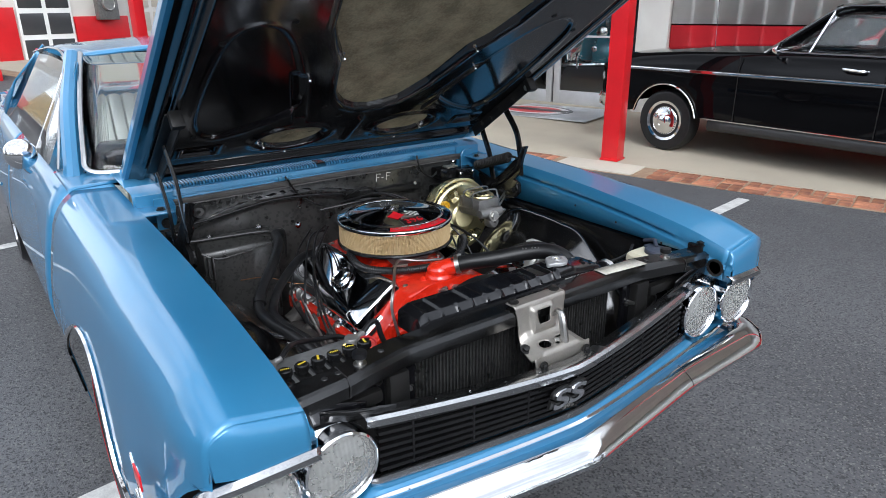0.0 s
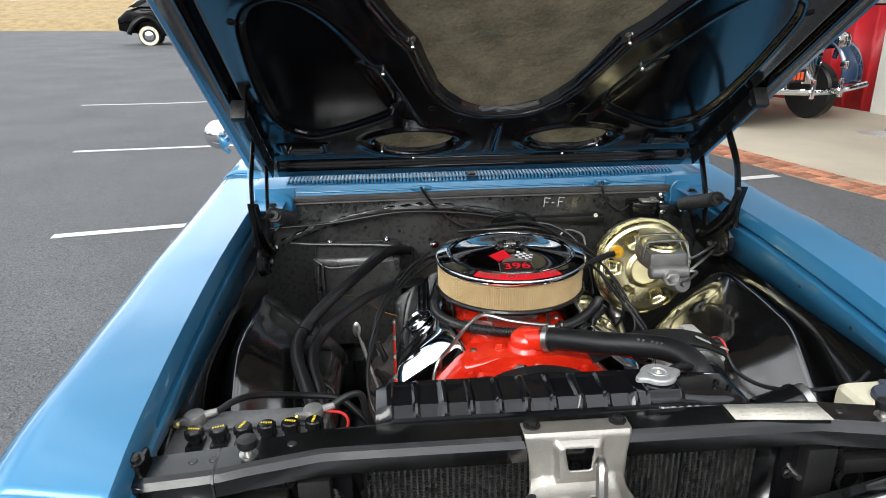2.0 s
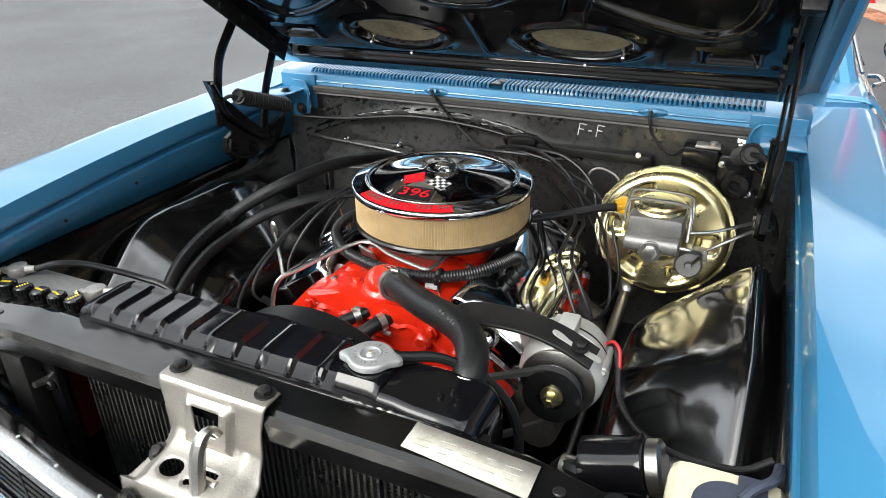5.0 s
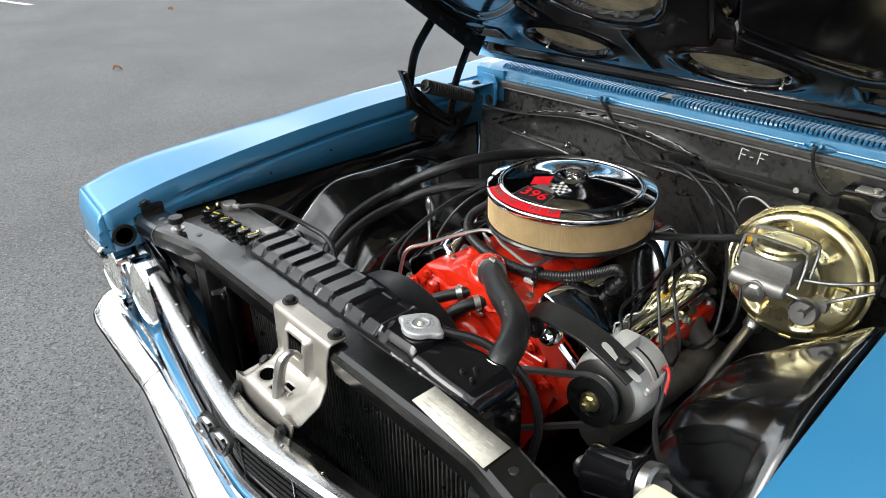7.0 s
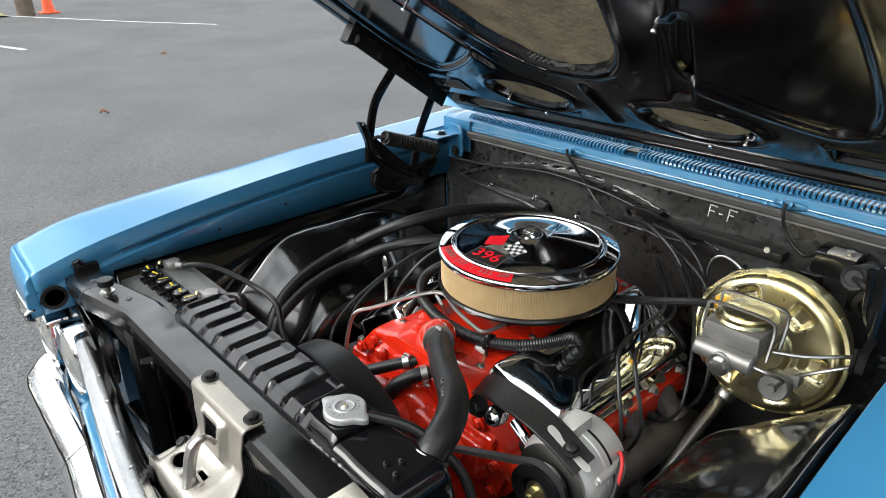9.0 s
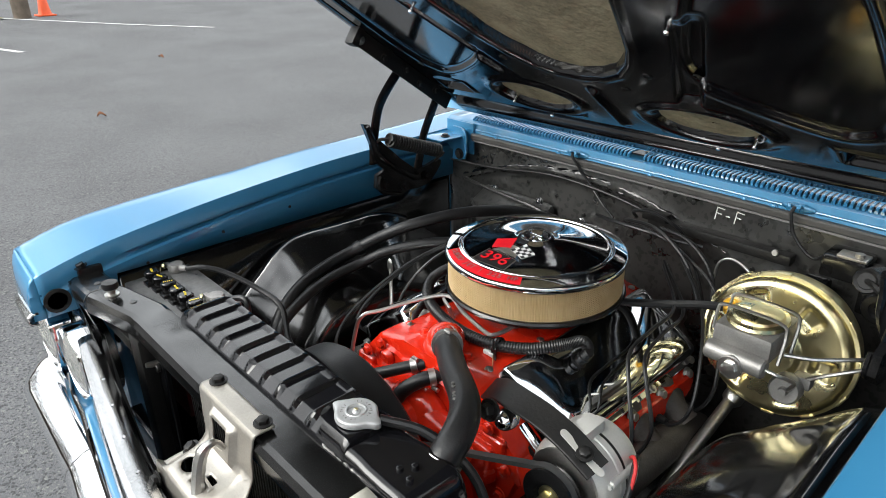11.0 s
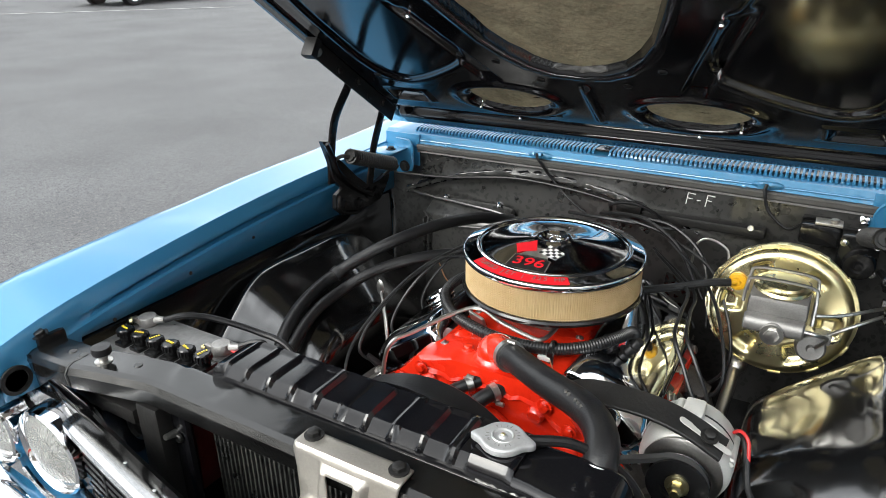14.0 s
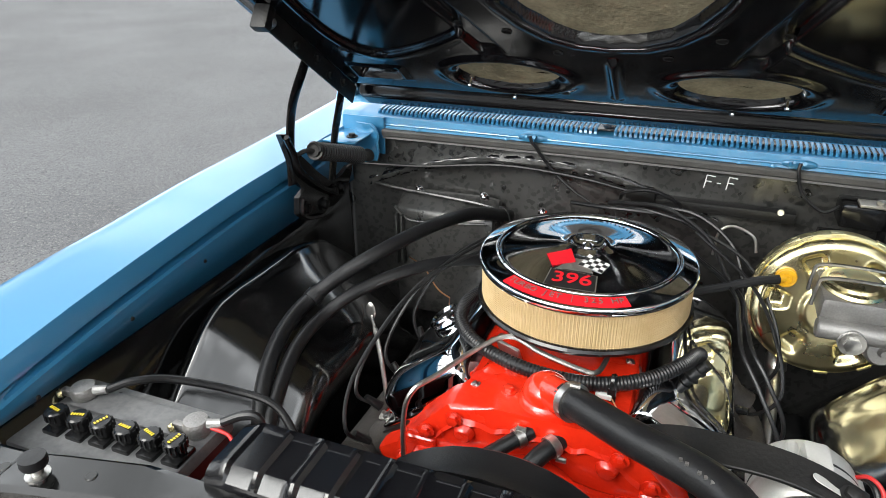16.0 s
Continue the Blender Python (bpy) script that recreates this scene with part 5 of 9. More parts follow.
PAD_HALF = [(0.0, 0.300), (0.055, 0.307), (0.10, 0.333), (0.135, 0.375), (0.163, 0.43), (0.19, 0.52), (0.212, 0.60), (0.25, 0.665), (0.29, 0.75), (0.315, 0.87), (0.32, 1.0), (0.29, 1.07)]
PAD_POLY = PAD_HALF + [(-x, s) for x, s in PAD_HALF[:0:-1]]
RECESS = [(0.240, 0.385), (0.25, 0.325), (0.30, 0.285), (0.38, 0.235), (0.455, 0.205), (0.51, 0.235), (0.538, 0.32), (0.545, 0.5), (0.535, 0.68), (0.51, 0.74), (0.46, 0.765), (0.41, 0.745), (0.36, 0.68), (0.27, 0.48)]
for _ in range(2):
    RECESS = [(p[0] * f + q[0] * (1 - f), p[1] * f + q[1] * (1 - f)) for p, q in zip(RECESS, RECESS[1:] + RECESS[:1]) for f in (0.8, 0.2)]


def inner_n(x, s):
    ax = abs(x)
    e_ = in_poly(ax, s, RECESS)
    n = 0.009 * step(e_, 0.012) - 0.0012 * math.exp(-((e_ + 0.007) / 0.007) ** 2)
    e_ = in_poly(x, s, PAD_POLY)
    n += 0.028 * step(e_, 0.014) - 0.003 * math.exp(-((e_ + 0.008) / 0.006) ** 2)
    d = math.hypot((ax - 0.205) / 0.112, (s - 0.158) / 0.066)
    n += 0.020 * step(1.0 - d, 0.20) - 0.007 * math.exp(-((d - 1.13) / 0.15) ** 2)
    d = max(abs(ax - 0.49) / 0.052, abs(s - 0.135) / 0.026)
    n += 0.016 * step(1.0 - d, 0.3) - 0.004 * math.exp(-((d - 1.1) / 0.15) ** 2)
    n += 0.010 * step(0.028 - abs(ax - 0.225 - 0.33 * (s - 0.30)), 0.012) * step(0.55 - s, 0.05) * step(s - 0.24, 0.04)
    n -= 0.010 * math.exp(-(x / 0.010) ** 2) * step(0.27 - s, 0.03) * step(s - 0.07, 0.03)
    n += 0.016 * step(0.06 - s, 0.03) - 0.027 * step(0.024 - s, 0.020)
    n += 0.02 * step(ax - 0.585, 0.02)
    return n


bm = B()
NX, NS = 290, 260
sheet(bm, lambda u, v: hood_pt(-0.615 + 1.23 * u, -0.032 + HOOD_LEN * v, inner_n(-0.615 + 1.23 * u, -0.032 + HOOD_LEN * v)), NX, NS)
hood = thing("hood", "raised hood, blue outside, gloss black frame beneath", "hood", (0, 1.0, 1.03))
hood.parent = coupe
hood.matrix_parent_inverse = coupe.matrix_world.inverted()
del hood["category"]
part("inner_frame", bm, HOOD_BLACK, hood, "gloss black stamped inner frame", sharp=60)
bm = B()
xs = [-0.676, -0.672, -0.655, -0.62, -0.55, -0.45, -0.36, -0.30, -0.2, -0.1, 0, 0.1, 0.2, 0.30, 0.36, 0.45, 0.55, 0.62, 0.655, 0.672, 0.676]


def outer_n(x, s):
    return 0.046 + 0.022 * (1 - (x / 0.68) ** 2) + (0.012 if abs(x) < 0.30 else 0.012 * max(0, 1 - (abs(x) - 0.30) / 0.06)) - 0.03 * max(0, (s - 1.0) / 0.2) ** 2


rings = []
for k in range(31):
    s = -0.034 + (HOOD_LEN + 0.034) * k / 30
    rings.append([hood_pt(-0.658, s, 0.012), hood_pt(-0.670, s, 0.013), hood_pt(-0.676, s, 0.020)] + [hood_pt(x, s, outer_n(x, s)) for x in xs[1:-1]] + [hood_pt(0.676, s, 0.020), hood_pt(0.670, s, 0.013), hood_pt(0.658, s, 0.012)])
loft(bm, rings)
for s, n0 in ((-0.034, -0.027), (HOOD_LEN, 0.0)):
    loft(bm, [[hood_pt(x, s, n0 + 0.015) for x in xs], [hood_pt(x, s, outer_n(x, s)) for x in xs]])
part("outer_skin", bm, BLUE, hood, "metallic blue hood skin", sharp=28)
for sx in (-1, 1):
    bm = B()
    loft(bm, [[hood_pt(sx * x, -0.03 + (HOOD_LEN + 0.03) * k / 30, n) for x, n in ((0.600, 0.030), (0.606, 0.020), (0.612, 0.008), (0.620, 0.003), (0.630, 0.003), (0.638, 0.009), (0.646, 0.011), (0.659, 0.011))] for k in range(31)])
    part("side_rail", bm, HOOD_BLACK, hood, "black folded hood edge", sharp=60)
bm = B()


def pad_fn(u, v):
    s = 0.30 + 0.77 * v
    w = lerp_table([(b, a) for a, b in PAD_HALF], s) + 0.012
    x = (2 * u - 1) * w
    return hood_pt(x, s, 0.020 + 0.004 * noise.noise((x * 14, s * 14, 0)) + 0.004 * abs(2 * u - 1) ** 4)


sheet(bm, pad_fn, 40, 40)
part("insulation_pad", bm, PAD, hood, "brown fibreglass insulation pad")
for sx in (-1, 1):
    bm = B()
    sheet(bm, lambda u, v: hood_pt(sx * 0.205 + 0.108 * u * math.cos(2 * math.pi * v), 0.158 + 0.062 * u * math.sin(2 * math.pi * v), 0.0105 + 0.003 * noise.noise((u * 4, v * 9, sx))), 8, 32)
    part("insulation_pad", bm, PAD, hood, "small oval insulation pad")
    for x, s_ in ((0.275, 0.52), (0.215, 0.62), (0.206, 0.072), (0.29, 0.12)):
        m = frame_of(HOOD.to_3x3() @ Vector((0, 0, -1)), hood_pt(sx * x, s_, 0.012))
        bm = B()
        lathe(bm, [(0.007, 0), (0.007, 0.006), (0.003, 0.008), (0.003, 0.02), (0.005, 0.021), (0.004, 0.024)], m, 10)
        part("pad_clip", bm, CHROME, hood)
    for x, s_ in ((0.25, 0.345), (0.165, 0.345), (0.52, 0.24), (0.54, 0.70), (0.395, 0.775), (0.09, 0.275), (0.57, 0.10), (0.10, 0.10)):
        m = frame_of(HOOD.to_3x3() @ Vector((0, 0, -1)), hood_pt(sx * x, s_, inner_n(x, s_) - 0.0005))
        bm = B()
        lathe(bm, [(0.009, 0), (0.009, 0.001), (0.006, 0.002), (0.006, 0.0)], m, 12)
        part("drain_hole", bm, BLACK_FLAT, hood)
    # angled hinge strap along the edge, with its bolts
    bm = B()
    box(bm, (sx * 0.590, 0.215, -0.020), (0.005, 0.36, 0.040), 0.002, HOOD)
    box(bm, (sx * 0.604, 0.215, -0.003), (0.030, 0.36, 0.006), 0.002, HOOD)
    box(bm, (sx * 0.597, 0.398, -0.022), (0.034, 0.022, 0.046), 0.005, HOOD)
    part("hinge_plate", bm, BLACK_FLAT, hood, "black hinge strap under the hood edge")
    for s_, n_ in ((0.10, -0.016), (0.16, -0.026), (0.22, -0.016), (0.30, -0.026), (0.385, -0.024)):
        bm = B()
        bolt(bm, hood_pt(sx * 0.5875, s_, n_), Vector((-sx, 0, 0)), 0.0075, 0.008)
        part("strap_bolt", bm, BLACK_FLAT if s_ < 0.35 else STEEL, hood)

# hood hinges with coil springs
for s in (-1, 1):
    hinge = thing("hood_hinge", "black hood hinge with a coil spring", "hood hinge", (s * 0.63, 0.75, 0.85))
    hinge.parent = coupe
    hinge.matrix_parent_inverse = coupe.matrix_world.inverted()
    del hinge["category"]
    bm = B()
    m = Matrix(((0, 0, s, s * 0.592), (1, 0, 0, 0), (0, 1, 0, 0), (0, 0, 0, 1)))
    outline = [(0.664, 1.026), (0.684, 1.022), (0.697, 0.989), (0.735, 0.957), (0.782, 0.912), (0.833, 0.872), (0.880, 0.872), (0.914, 0.882), (0.930, 0.878), (0.928, 0.866), (0.914, 0.848), (0.884, 0.820), (0.843, 0.814), (0.810, 0.818), (0.778, 0.806), (0.722, 0.822), (0.694, 0.848), (0.699, 0.882), (0.728, 0.892), (0.712, 0.905), (0.693, 0.925), (0.686, 0.970)]
    prism(bm, outline, m, 0.012)
    tube(bm, [(s * 0.586, y, z) for y, z in ((0.670, 1.020), (0.688, 0.985), (0.704, 0.945), (0.745, 0.905), (0.790, 0.872), (0.835, 0.846))], 0.007, 8)
    tube(bm, [(s * 0.588, y, z) for y, z in ((0.706, 0.880), (0.700, 0.850), (0.722, 0.830), (0.775, 0.814))], 0.005, 6)
    for y, z in ((0.722, 0.852), (0.790, 0.835), (0.835, 0.850), (0.870, 0.845)):
        bolt(bm, (s * 0.590, y, z), (-s, 0, 0), 0.010, 0.010)
    part("bracket", bm, BLACK_SATIN, hinge)
    for path in ([(0.602, 0.698, 0.912), (0.602, 0.701, 0.955), (0.602, 0.706, 0.995), (0.602, 0.728, 1.067), (0.602, 0.781, 1.130), (0.602, 0.800, 1.150)], [(0.598, 0.841, 0.855), (0.598, 0.856, 0.905), (0.598, 0.873, 0.965), (0.600, 0.914, 1.037), (0.602, 0.926, 1.055)]):
        bm = B()
        line = glide([Vector((s * x, y, z)) for x, y, z in path], 6)
        rings = []
        for i, p in enumerate(line):
            d = (line[min(i + 1, len(line) - 1)] - line[max(i - 1, 0)]).normalized()
            n = Vector((0, -d.z, d.y))
            rings.append([p + n * (0.0145 * math.cos(a)) + Vector((0.0045 * math.sin(a), 0, 0)) for a in (2 * math.pi * k / 12 for k in range(12))])
        loft(bm, rings, closed=True, caps=True)
        part("arm", bm, BLACK_SATIN, hinge)
    bm = B()
    line, turns = [], 20
    for k in range(turns * 12 + 1):
        a = 2 * math.pi * k / 12
        f = k / (turns * 12)
        line.append(Vector((s * (0.556 - 0.017 * f) + 0.0155 * math.cos(a), 0.715 + 0.162 * f + 0.0052 * math.sin(a), 0.983 - 0.057 * f + 0.0148 * math.sin(a))))
    tube(bm, line, 0.0040, 5, smooth=False)
    rod(bm, (s * 0.556, 0.716, 0.983), (s * 0.539, 0.877, 0.926), 0.0125, n=12)
    tube(bm, [(s * 0.540, 0.870, 0.928), (s * 0.553, 0.892, 0.914), (s * 0.575, 0.905, 0.895), (s * 0.59, 0.905, 0.882)], 0.0045, 6)
    tube(bm, [(s * 0.556, 0.718, 0.982), (s * 0.568, 0.702, 0.985), (s * 0.585, 0.697, 0.975)], 0.0045, 6)
    part("spring", bm, BLACK_FLAT, hinge, "coil spring")

# ---- engine bay ----
engine = thing("engine", "orange-painted V8 engine with chrome valve covers", "engine", (0, 0.6, 0.3))


# block and front cover
bm = B()
front = [(-0.235, 0.612), (-0.215, 0.665), (-0.135, 0.752), (-0.06, 0.765), (0.06, 0.765), (0.135, 0.752), (0.215, 0.665), (0.235, 0.612), (0.17, 0.50), (0.13, 0.36), (-0.13, 0.36), (-0.17, 0.50)]
prism(bm, front, Matrix(((1, 0, 0, 0), (0, 0, 1, 0.345), (0, 1, 0, 0), (0, 0, 0, 1))), 0.52)
bmesh.ops.bevel(bm, geom=bm.edges[:], offset=0.012, segments=2, profile=0.6, affect="EDGES")
part("block", bm, ORANGE, engine, "orange cast engine block", sharp=40)
bm = B()
lathe(bm, [(0.125, 0), (0.125, 0.018), (0.105, 0.03), (0.06, 0.034), (0.0, 0.036)], Matrix.Translation((0, 0.345, 0.50)) @ pose(0, 0, 0, 90, 0, 0), 32)
part("timing_cover", bm, ORANGE, engine)
bm = B()
lump(bm, (0.0, 0.325, 0.645), (0.078, 0.040, 0.060), sub=4)
pump = part("water_pump", bm, ORANGE, engine, "orange cast water pump", sharp=60)
bm = B()
rod(bm, (0, 0.33, 0.645), (0, 0.26, 0.645), 0.045, 0.04, 24, 0.006)
part("snout", bm, ORANGE, pump)
for s in (-1, 1):
    bm = B()
    tube(bm, [(s * 0.03, 0.322, 0.655), (s * 0.09, 0.317, 0.648), (s * 0.14, 0.335, 0.63)], 0.032, 14)
    part("pump_arm", bm, ORANGE, pump)
    bm = B()
    box(bm, (s * 0.15, 0.334, 0.63), (0.07, 0.03, 0.08), 0.014, None, 4)
    part("pump_flange", bm, ORANGE, pump)
    bm = B()
    rod(bm, (s * 0.105, 0.345, 0.712), (s * 0.105, 0.331, 0.710), 0.017, 0.014, 20, 0.003)
    part("core_plug", bm, ORANGE, engine)
    bm = B()
    box(bm, (s * 0.175, 0.343, 0.655), (0.05, 0.016, 0.06), 0.007, None, 3)
    part("casting_pad", bm, ORANGE, engine)
bm = B()
for s in (-1, 1):
    for x, z in ((0.205, 0.635), (0.165, 0.70), (0.12, 0.735), (0.195, 0.575), (0.15, 0.60)):
        bolt(bm, (s * x, 0.338, z), (0, -1, 0), 0.009, 0.009)
for a in range(8):
    bolt(bm, (0.112 * math.cos(a * 0.785), 0.325, 0.50 + 0.112 * math.sin(a * 0.785)), (0, -1, 0), 0.007, 0.006)
part("front_bolts", bm, ORANGE, engine)["kind"] = "stuff"

# intake manifold, a lumpy casting between the heads
bm = B()


def intake(u, v):
    x, y = -0.150 + 0.30 * u, 0.338 + 0.50 * v
    z = 0.742 - 0.9 * max(0, abs(x) - 0.11) - 0.6 * max(0, 0.362 - y)
    z += 0.046 * math.exp(-((y - 0.63) / 0.12) ** 2) * math.exp(-(x / 0.11) ** 2)
    z += 0.013 * math.sin(y * 46) * math.exp(-((abs(x) - 0.085) / 0.035) ** 2) * step(y - 0.40, 0.04)
    z += 0.020 * math.exp(-((y - 0.41) / 0.03) ** 2 - ((x - 0.01) / 0.06) ** 2)
    z += 0.014 * math.exp(-((y - 0.44) / 0.04) ** 2 - ((x + 0.08) / 0.04) ** 2)
    z += 0.012 * noise.noise((x * 22, y * 22, 3.0)) + 0.004 * noise.noise((x * 60, y * 60, 7.0))
    return Vector((x, y, z))


sheet(bm, intake, 60, 90)
manifold = part("intake_manifold", bm, ORANGE, engine, "orange cast intake manifold", sharp=60)
bm = B()
lump(bm, (0.005, 0.392, 0.778), (0.036, 0.036, 0.030), sub=3)
rod(bm, (0.005, 0.392, 0.75), (0.005, 0.392, 0.775), 0.045, 0.04, 24, 0.004)
rod(bm, (0.012, 0.385, 0.785), (0.045, 0.358, 0.797), 0.026, 0.025, 20)
for dx in (-0.052, 0.062):
    box(bm, (dx * 0.8, 0.392, 0.758), (0.05, 0.035, 0.014), 0.006)
    bolt(bm, (dx, 0.392, 0.765), (0, 0, 1), 0.008, 0.009)
part("thermostat_housing", bm, ORANGE, manifold)
bm = B()
for s in (-1, 1):
    for k in range(5):
        y = 0.37 + 0.105 * k
        bolt(bm, (s * 0.128, y, 0.735), (s * -0.3, 0, 1), 0.009, 0.008)
        lump(bm, (s * 0.128, y, 0.728), (0.018, 0.018, 0.010))
part("manifold_bolts", bm, ORANGE, manifold)["kind"] = "stuff"
bm = B()
box(bm, (0.0, 0.62, 0.785), (0.12, 0.20, 0.045), 0.01)
lathe(bm, [(0.065, 0.80), (0.065, 0.815)], Matrix.Translation((0.008, 0.63, 0)), 24)
part("carburettor", bm, CAST_ALU, engine)
bm = B()
box(bm, (-0.075, 0.475, 0.775), (0.045, 0.006, 0.035), 0.002, Matrix.Translation((-0.075, 0.475, 0.775)) @ pose(0, 0, 0, 20, 0, -25) @ Matrix.Translation((0.075, -0.475, -0.775)))
part("choke_bracket", bm, STEEL, engine)

# heads, exhaust manifolds and chrome valve covers
for s in (-1, 1):
    HM = Matrix.Translation((s * 0.180, 0, 0.695)) @ pose(0, 0, 0, 0, s * 35, 0)
    bm = B()
    box(bm, (0, 0.60, -0.055), (0.215, 0.50, 0.085), 0.012, HM)
    head = part("cylinder_head", bm, ORANGE, engine)
    bm = B()
    box(bm, (s * 0.258, 0.620, 0.606), (0.045, 0.430, 0.056), 0.010, None, 3)
    part("head_flank", bm, ORANGE, head)
    bm = B()
    box(bm, (s * 0.006, 0.622, -0.010), (0.202, 0.478, 0.008), 0.003, HM)
    part("cover_gasket", bm, BLACK_FLAT, head)
    bm = B()
    rings = []
    y0, y1 = 0.398, 0.848
    section = [(0.0905, 0.0), (0.0905, 0.022), (0.0895, 0.034), (0.0865, 0.045), (0.0815, 0.0545), (0.0745, 0.0615), (0.066, 0.0660), (0.056, 0.0685), (0.045, 0.0698), (0.030, 0.0704), (0.015, 0.0707), (0.0, 0.0708)]
    section = [(0.95 * x, 0.84 * z) for x, z in section]
    section = section + [(-x, z) for x, z in section[-2::-1]]
    for k in range(61):
        t = 0.5 - 0.5 * math.cos(math.pi * k / 60)
        y = y0 + (y1 - y0) * t
        front, rear = y - y0, y1 - y
        cap_z = min(0.012 + 3.5 * front, 0.034 + 0.62 * front, 0.012 + 3.5 * rear, 0.030 + 1.0 * rear)
        corner = max(0.0, 1 - min(front, rear) / 0.022)
        narrow = 0.016 * (1 - math.sqrt(max(0.0, 1 - corner ** 2)))
        ring = []
        for x, z in section:
            zz = z if k not in (0, 60) else 0.0
            zz = -0.0055 * math.log(math.exp(-zz / 0.0055) + math.exp(-cap_z / 0.0055)) if zz > 0.012 else zz
            ring.append(HM @ Vector((s * 0.002 + x * (1 - narrow / 0.09), y, 0.002 + zz)))
        rings.append(ring)
    loft(bm, rings)
    box(bm, (0, 0.622, -0.001), (0.200, 0.474, 0.008), 0.003, HM)
    cover_ob = part("valve_cover", bm, CHROME, engine, "chrome valve cover", sharp=60)
    bm = B()
    for y in (0.40, 0.54, 0.70, 0.845):
        for e in (-1, 1):
            bolt(bm, HM @ Vector((e * 0.094, y, 0.006)), HM.to_3x3() @ Vector((0, 0, 1)), 0.006, 0.007)
    part("cover_bolts", bm, STEEL, cover_ob)["kind"] = "stuff"
    for k in range(4):
        bm = B()
        y = 0.41 + 0.115 * k
        m = frame_of((s * 0.8, 0, -0.6), (s * 0.262, y, 0.60))
        lathe(bm, [(0.034, -0.03), (0.034, 0.01), (0.026, 0.03), (0.03, 0.06)], m, 14)
        part("exhaust_port", bm, IRON, head)
    bm = B()
    tube(bm, [(s * 0.305, 0.36, 0.575), (s * 0.31, 0.5, 0.56), (s * 0.31, 0.7, 0.55), (s * 0.29, 0.86, 0.48)], 0.036, 12)
    part("exhaust_manifold", bm, IRON, head, "bare cast exhaust manifold")
    bm = B()
    for k in range(5):
        bolt(bm, (s * 0.270, 0.415 + 0.10 * k, 0.632), (s * 0.8, 0, 0.3), 0.009, 0.012)
    part("manifold_nuts", bm, STEEL, head)["kind"] = "stuff"
    if s < 0:
        bm = B()
        m = HM @ Matrix.Translation((0.002, 0.572, 0.053))
        lathe(bm, [(0.026, 0), (0.026, 0.004), (0.022, 0.006), (0.022, 0.010), (0.033, 0.011), (0.0345, 0.014), (0.034, 0.022), (0.031, 0.025), (0.027, 0.025), (0.024, 0.021), (0.014, 0.020), (0.012, 0.022), (0.0, 0.022)], m, 36)
        part("oil_cap", bm, CHROME, cover_ob, "chrome push-in oil cap")
        bm = B()
        box(bm, (-0.012, 0.500, 0.0598), (0.034, 0.050, 0.0012), 0, HM)
        decal = part("decal", bm, BLACK_DECAL, cover_ob, "small dark blue and red decal")
        bm = B()
        box(bm, (-0.010, 0.497, 0.0607), (0.014, 0.012, 0.0008), 0, HM)
        part("decal_mark", bm, RED_DECAL, decal)
    else:
        bm = B()
        m = HM @ Matrix.Translation((-0.02, 0.535, 0.055))
        lathe(bm, [(0.016, 0), (0.016, 0.006), (0.010, 0.008), (0.010, 0.020), (0.0125, 0.021), (0.0125, 0.026), (0.010, 0.027), (0.010, 0.040), (0.008, 0.042)], m, 20)
        part("breather_valve", bm, RUBBER, cover_ob)

# air cleaner
AC = Matrix.Translation((0.010, 0.632, 0.020))
air = thing("air_cleaner", "round chrome-lidded air cleaner with a tan paper element", "air cleaner", (0.010, 0.632, 0.79))
bm = B()
lathe(bm, [(0.05, 0.785), (0.16, 0.783), (0.178, 0.787), (0.181, 0.793), (0.178, 0.797), (0.06, 0.795)], AC, 72)
part("base_pan", bm, BLACK_SATIN, air)
bm = B()
NP = 260
rings = []
for z in (0.795, 0.860):
    rings.append([AC @ Vector((r * math.cos(a), r * math.sin(a), z)) for k in range(NP) for r, a in ((0.1735, 2 * math.pi * k / NP), (0.1600, 2 * math.pi * (k + 0.5) / NP))])
loft(bm, rings, closed=True)
part("filter_element", bm, FILTER, air, "tan pleated paper element", sharp=20)
bm = B()
for k in range(16):
    lathe(bm, [(0.1742, 0.79893 + 0.0037 * k), (0.17445, 0.79900 + 0.0037 * k), (0.1742, 0.79907 + 0.0037 * k)], AC, 72)
for k in range(210):
    a = 2 * math.pi * k / 210
    d = Vector((math.cos(a), math.sin(a), 0))
    loft(bm, [[AC @ (d * 0.1746 + Vector((-d.y, d.x, 0)) * w + Vector((0, 0, z))) for w in (-0.0003, 0.0003)] for z in (0.796, 0.859)])
part("wire_screen", bm, FILTER, air)["kind"] = "stuff"
bm = B()
lathe(bm, [(0.168, 0.855), (0.178, 0.857), (0.1805, 0.863), (0.1800, 0.8670), (0.1785, 0.8692), (0.1765, 0.8704), (0.1745, 0.8711), (0.1535, 0.8748), (0.1515, 0.8752), (0.1500, 0.8775), (0.1485, 0.8790), (0.1470, 0.8795), (0.1450, 0.8785), (0.1430, 0.8750), (0.136, 0.8745), (0.09, 0.8815), (0.05, 0.887), (0.037, 0.890),
           (0.034, 0.893), (0.030, 0.8935), (0.027, 0.892), (0.022, 0.885), (0.012, 0.883), (0.0, 0.8825)], AC, 96)
lid = part("lid", bm, CHROME, air, "chrome domed lid", sharp=50)
bm = B()
lathe(bm, [(0.009, 0.882), (0.009, 0.889), (0.005, 0.892), (0.0, 0.893)], AC, 16)
box(bm, (0.010, 0.632, 0.912), (0.030, 0.004, 0.010), 0.002)
part("wing_nut", bm, CHROME, lid)


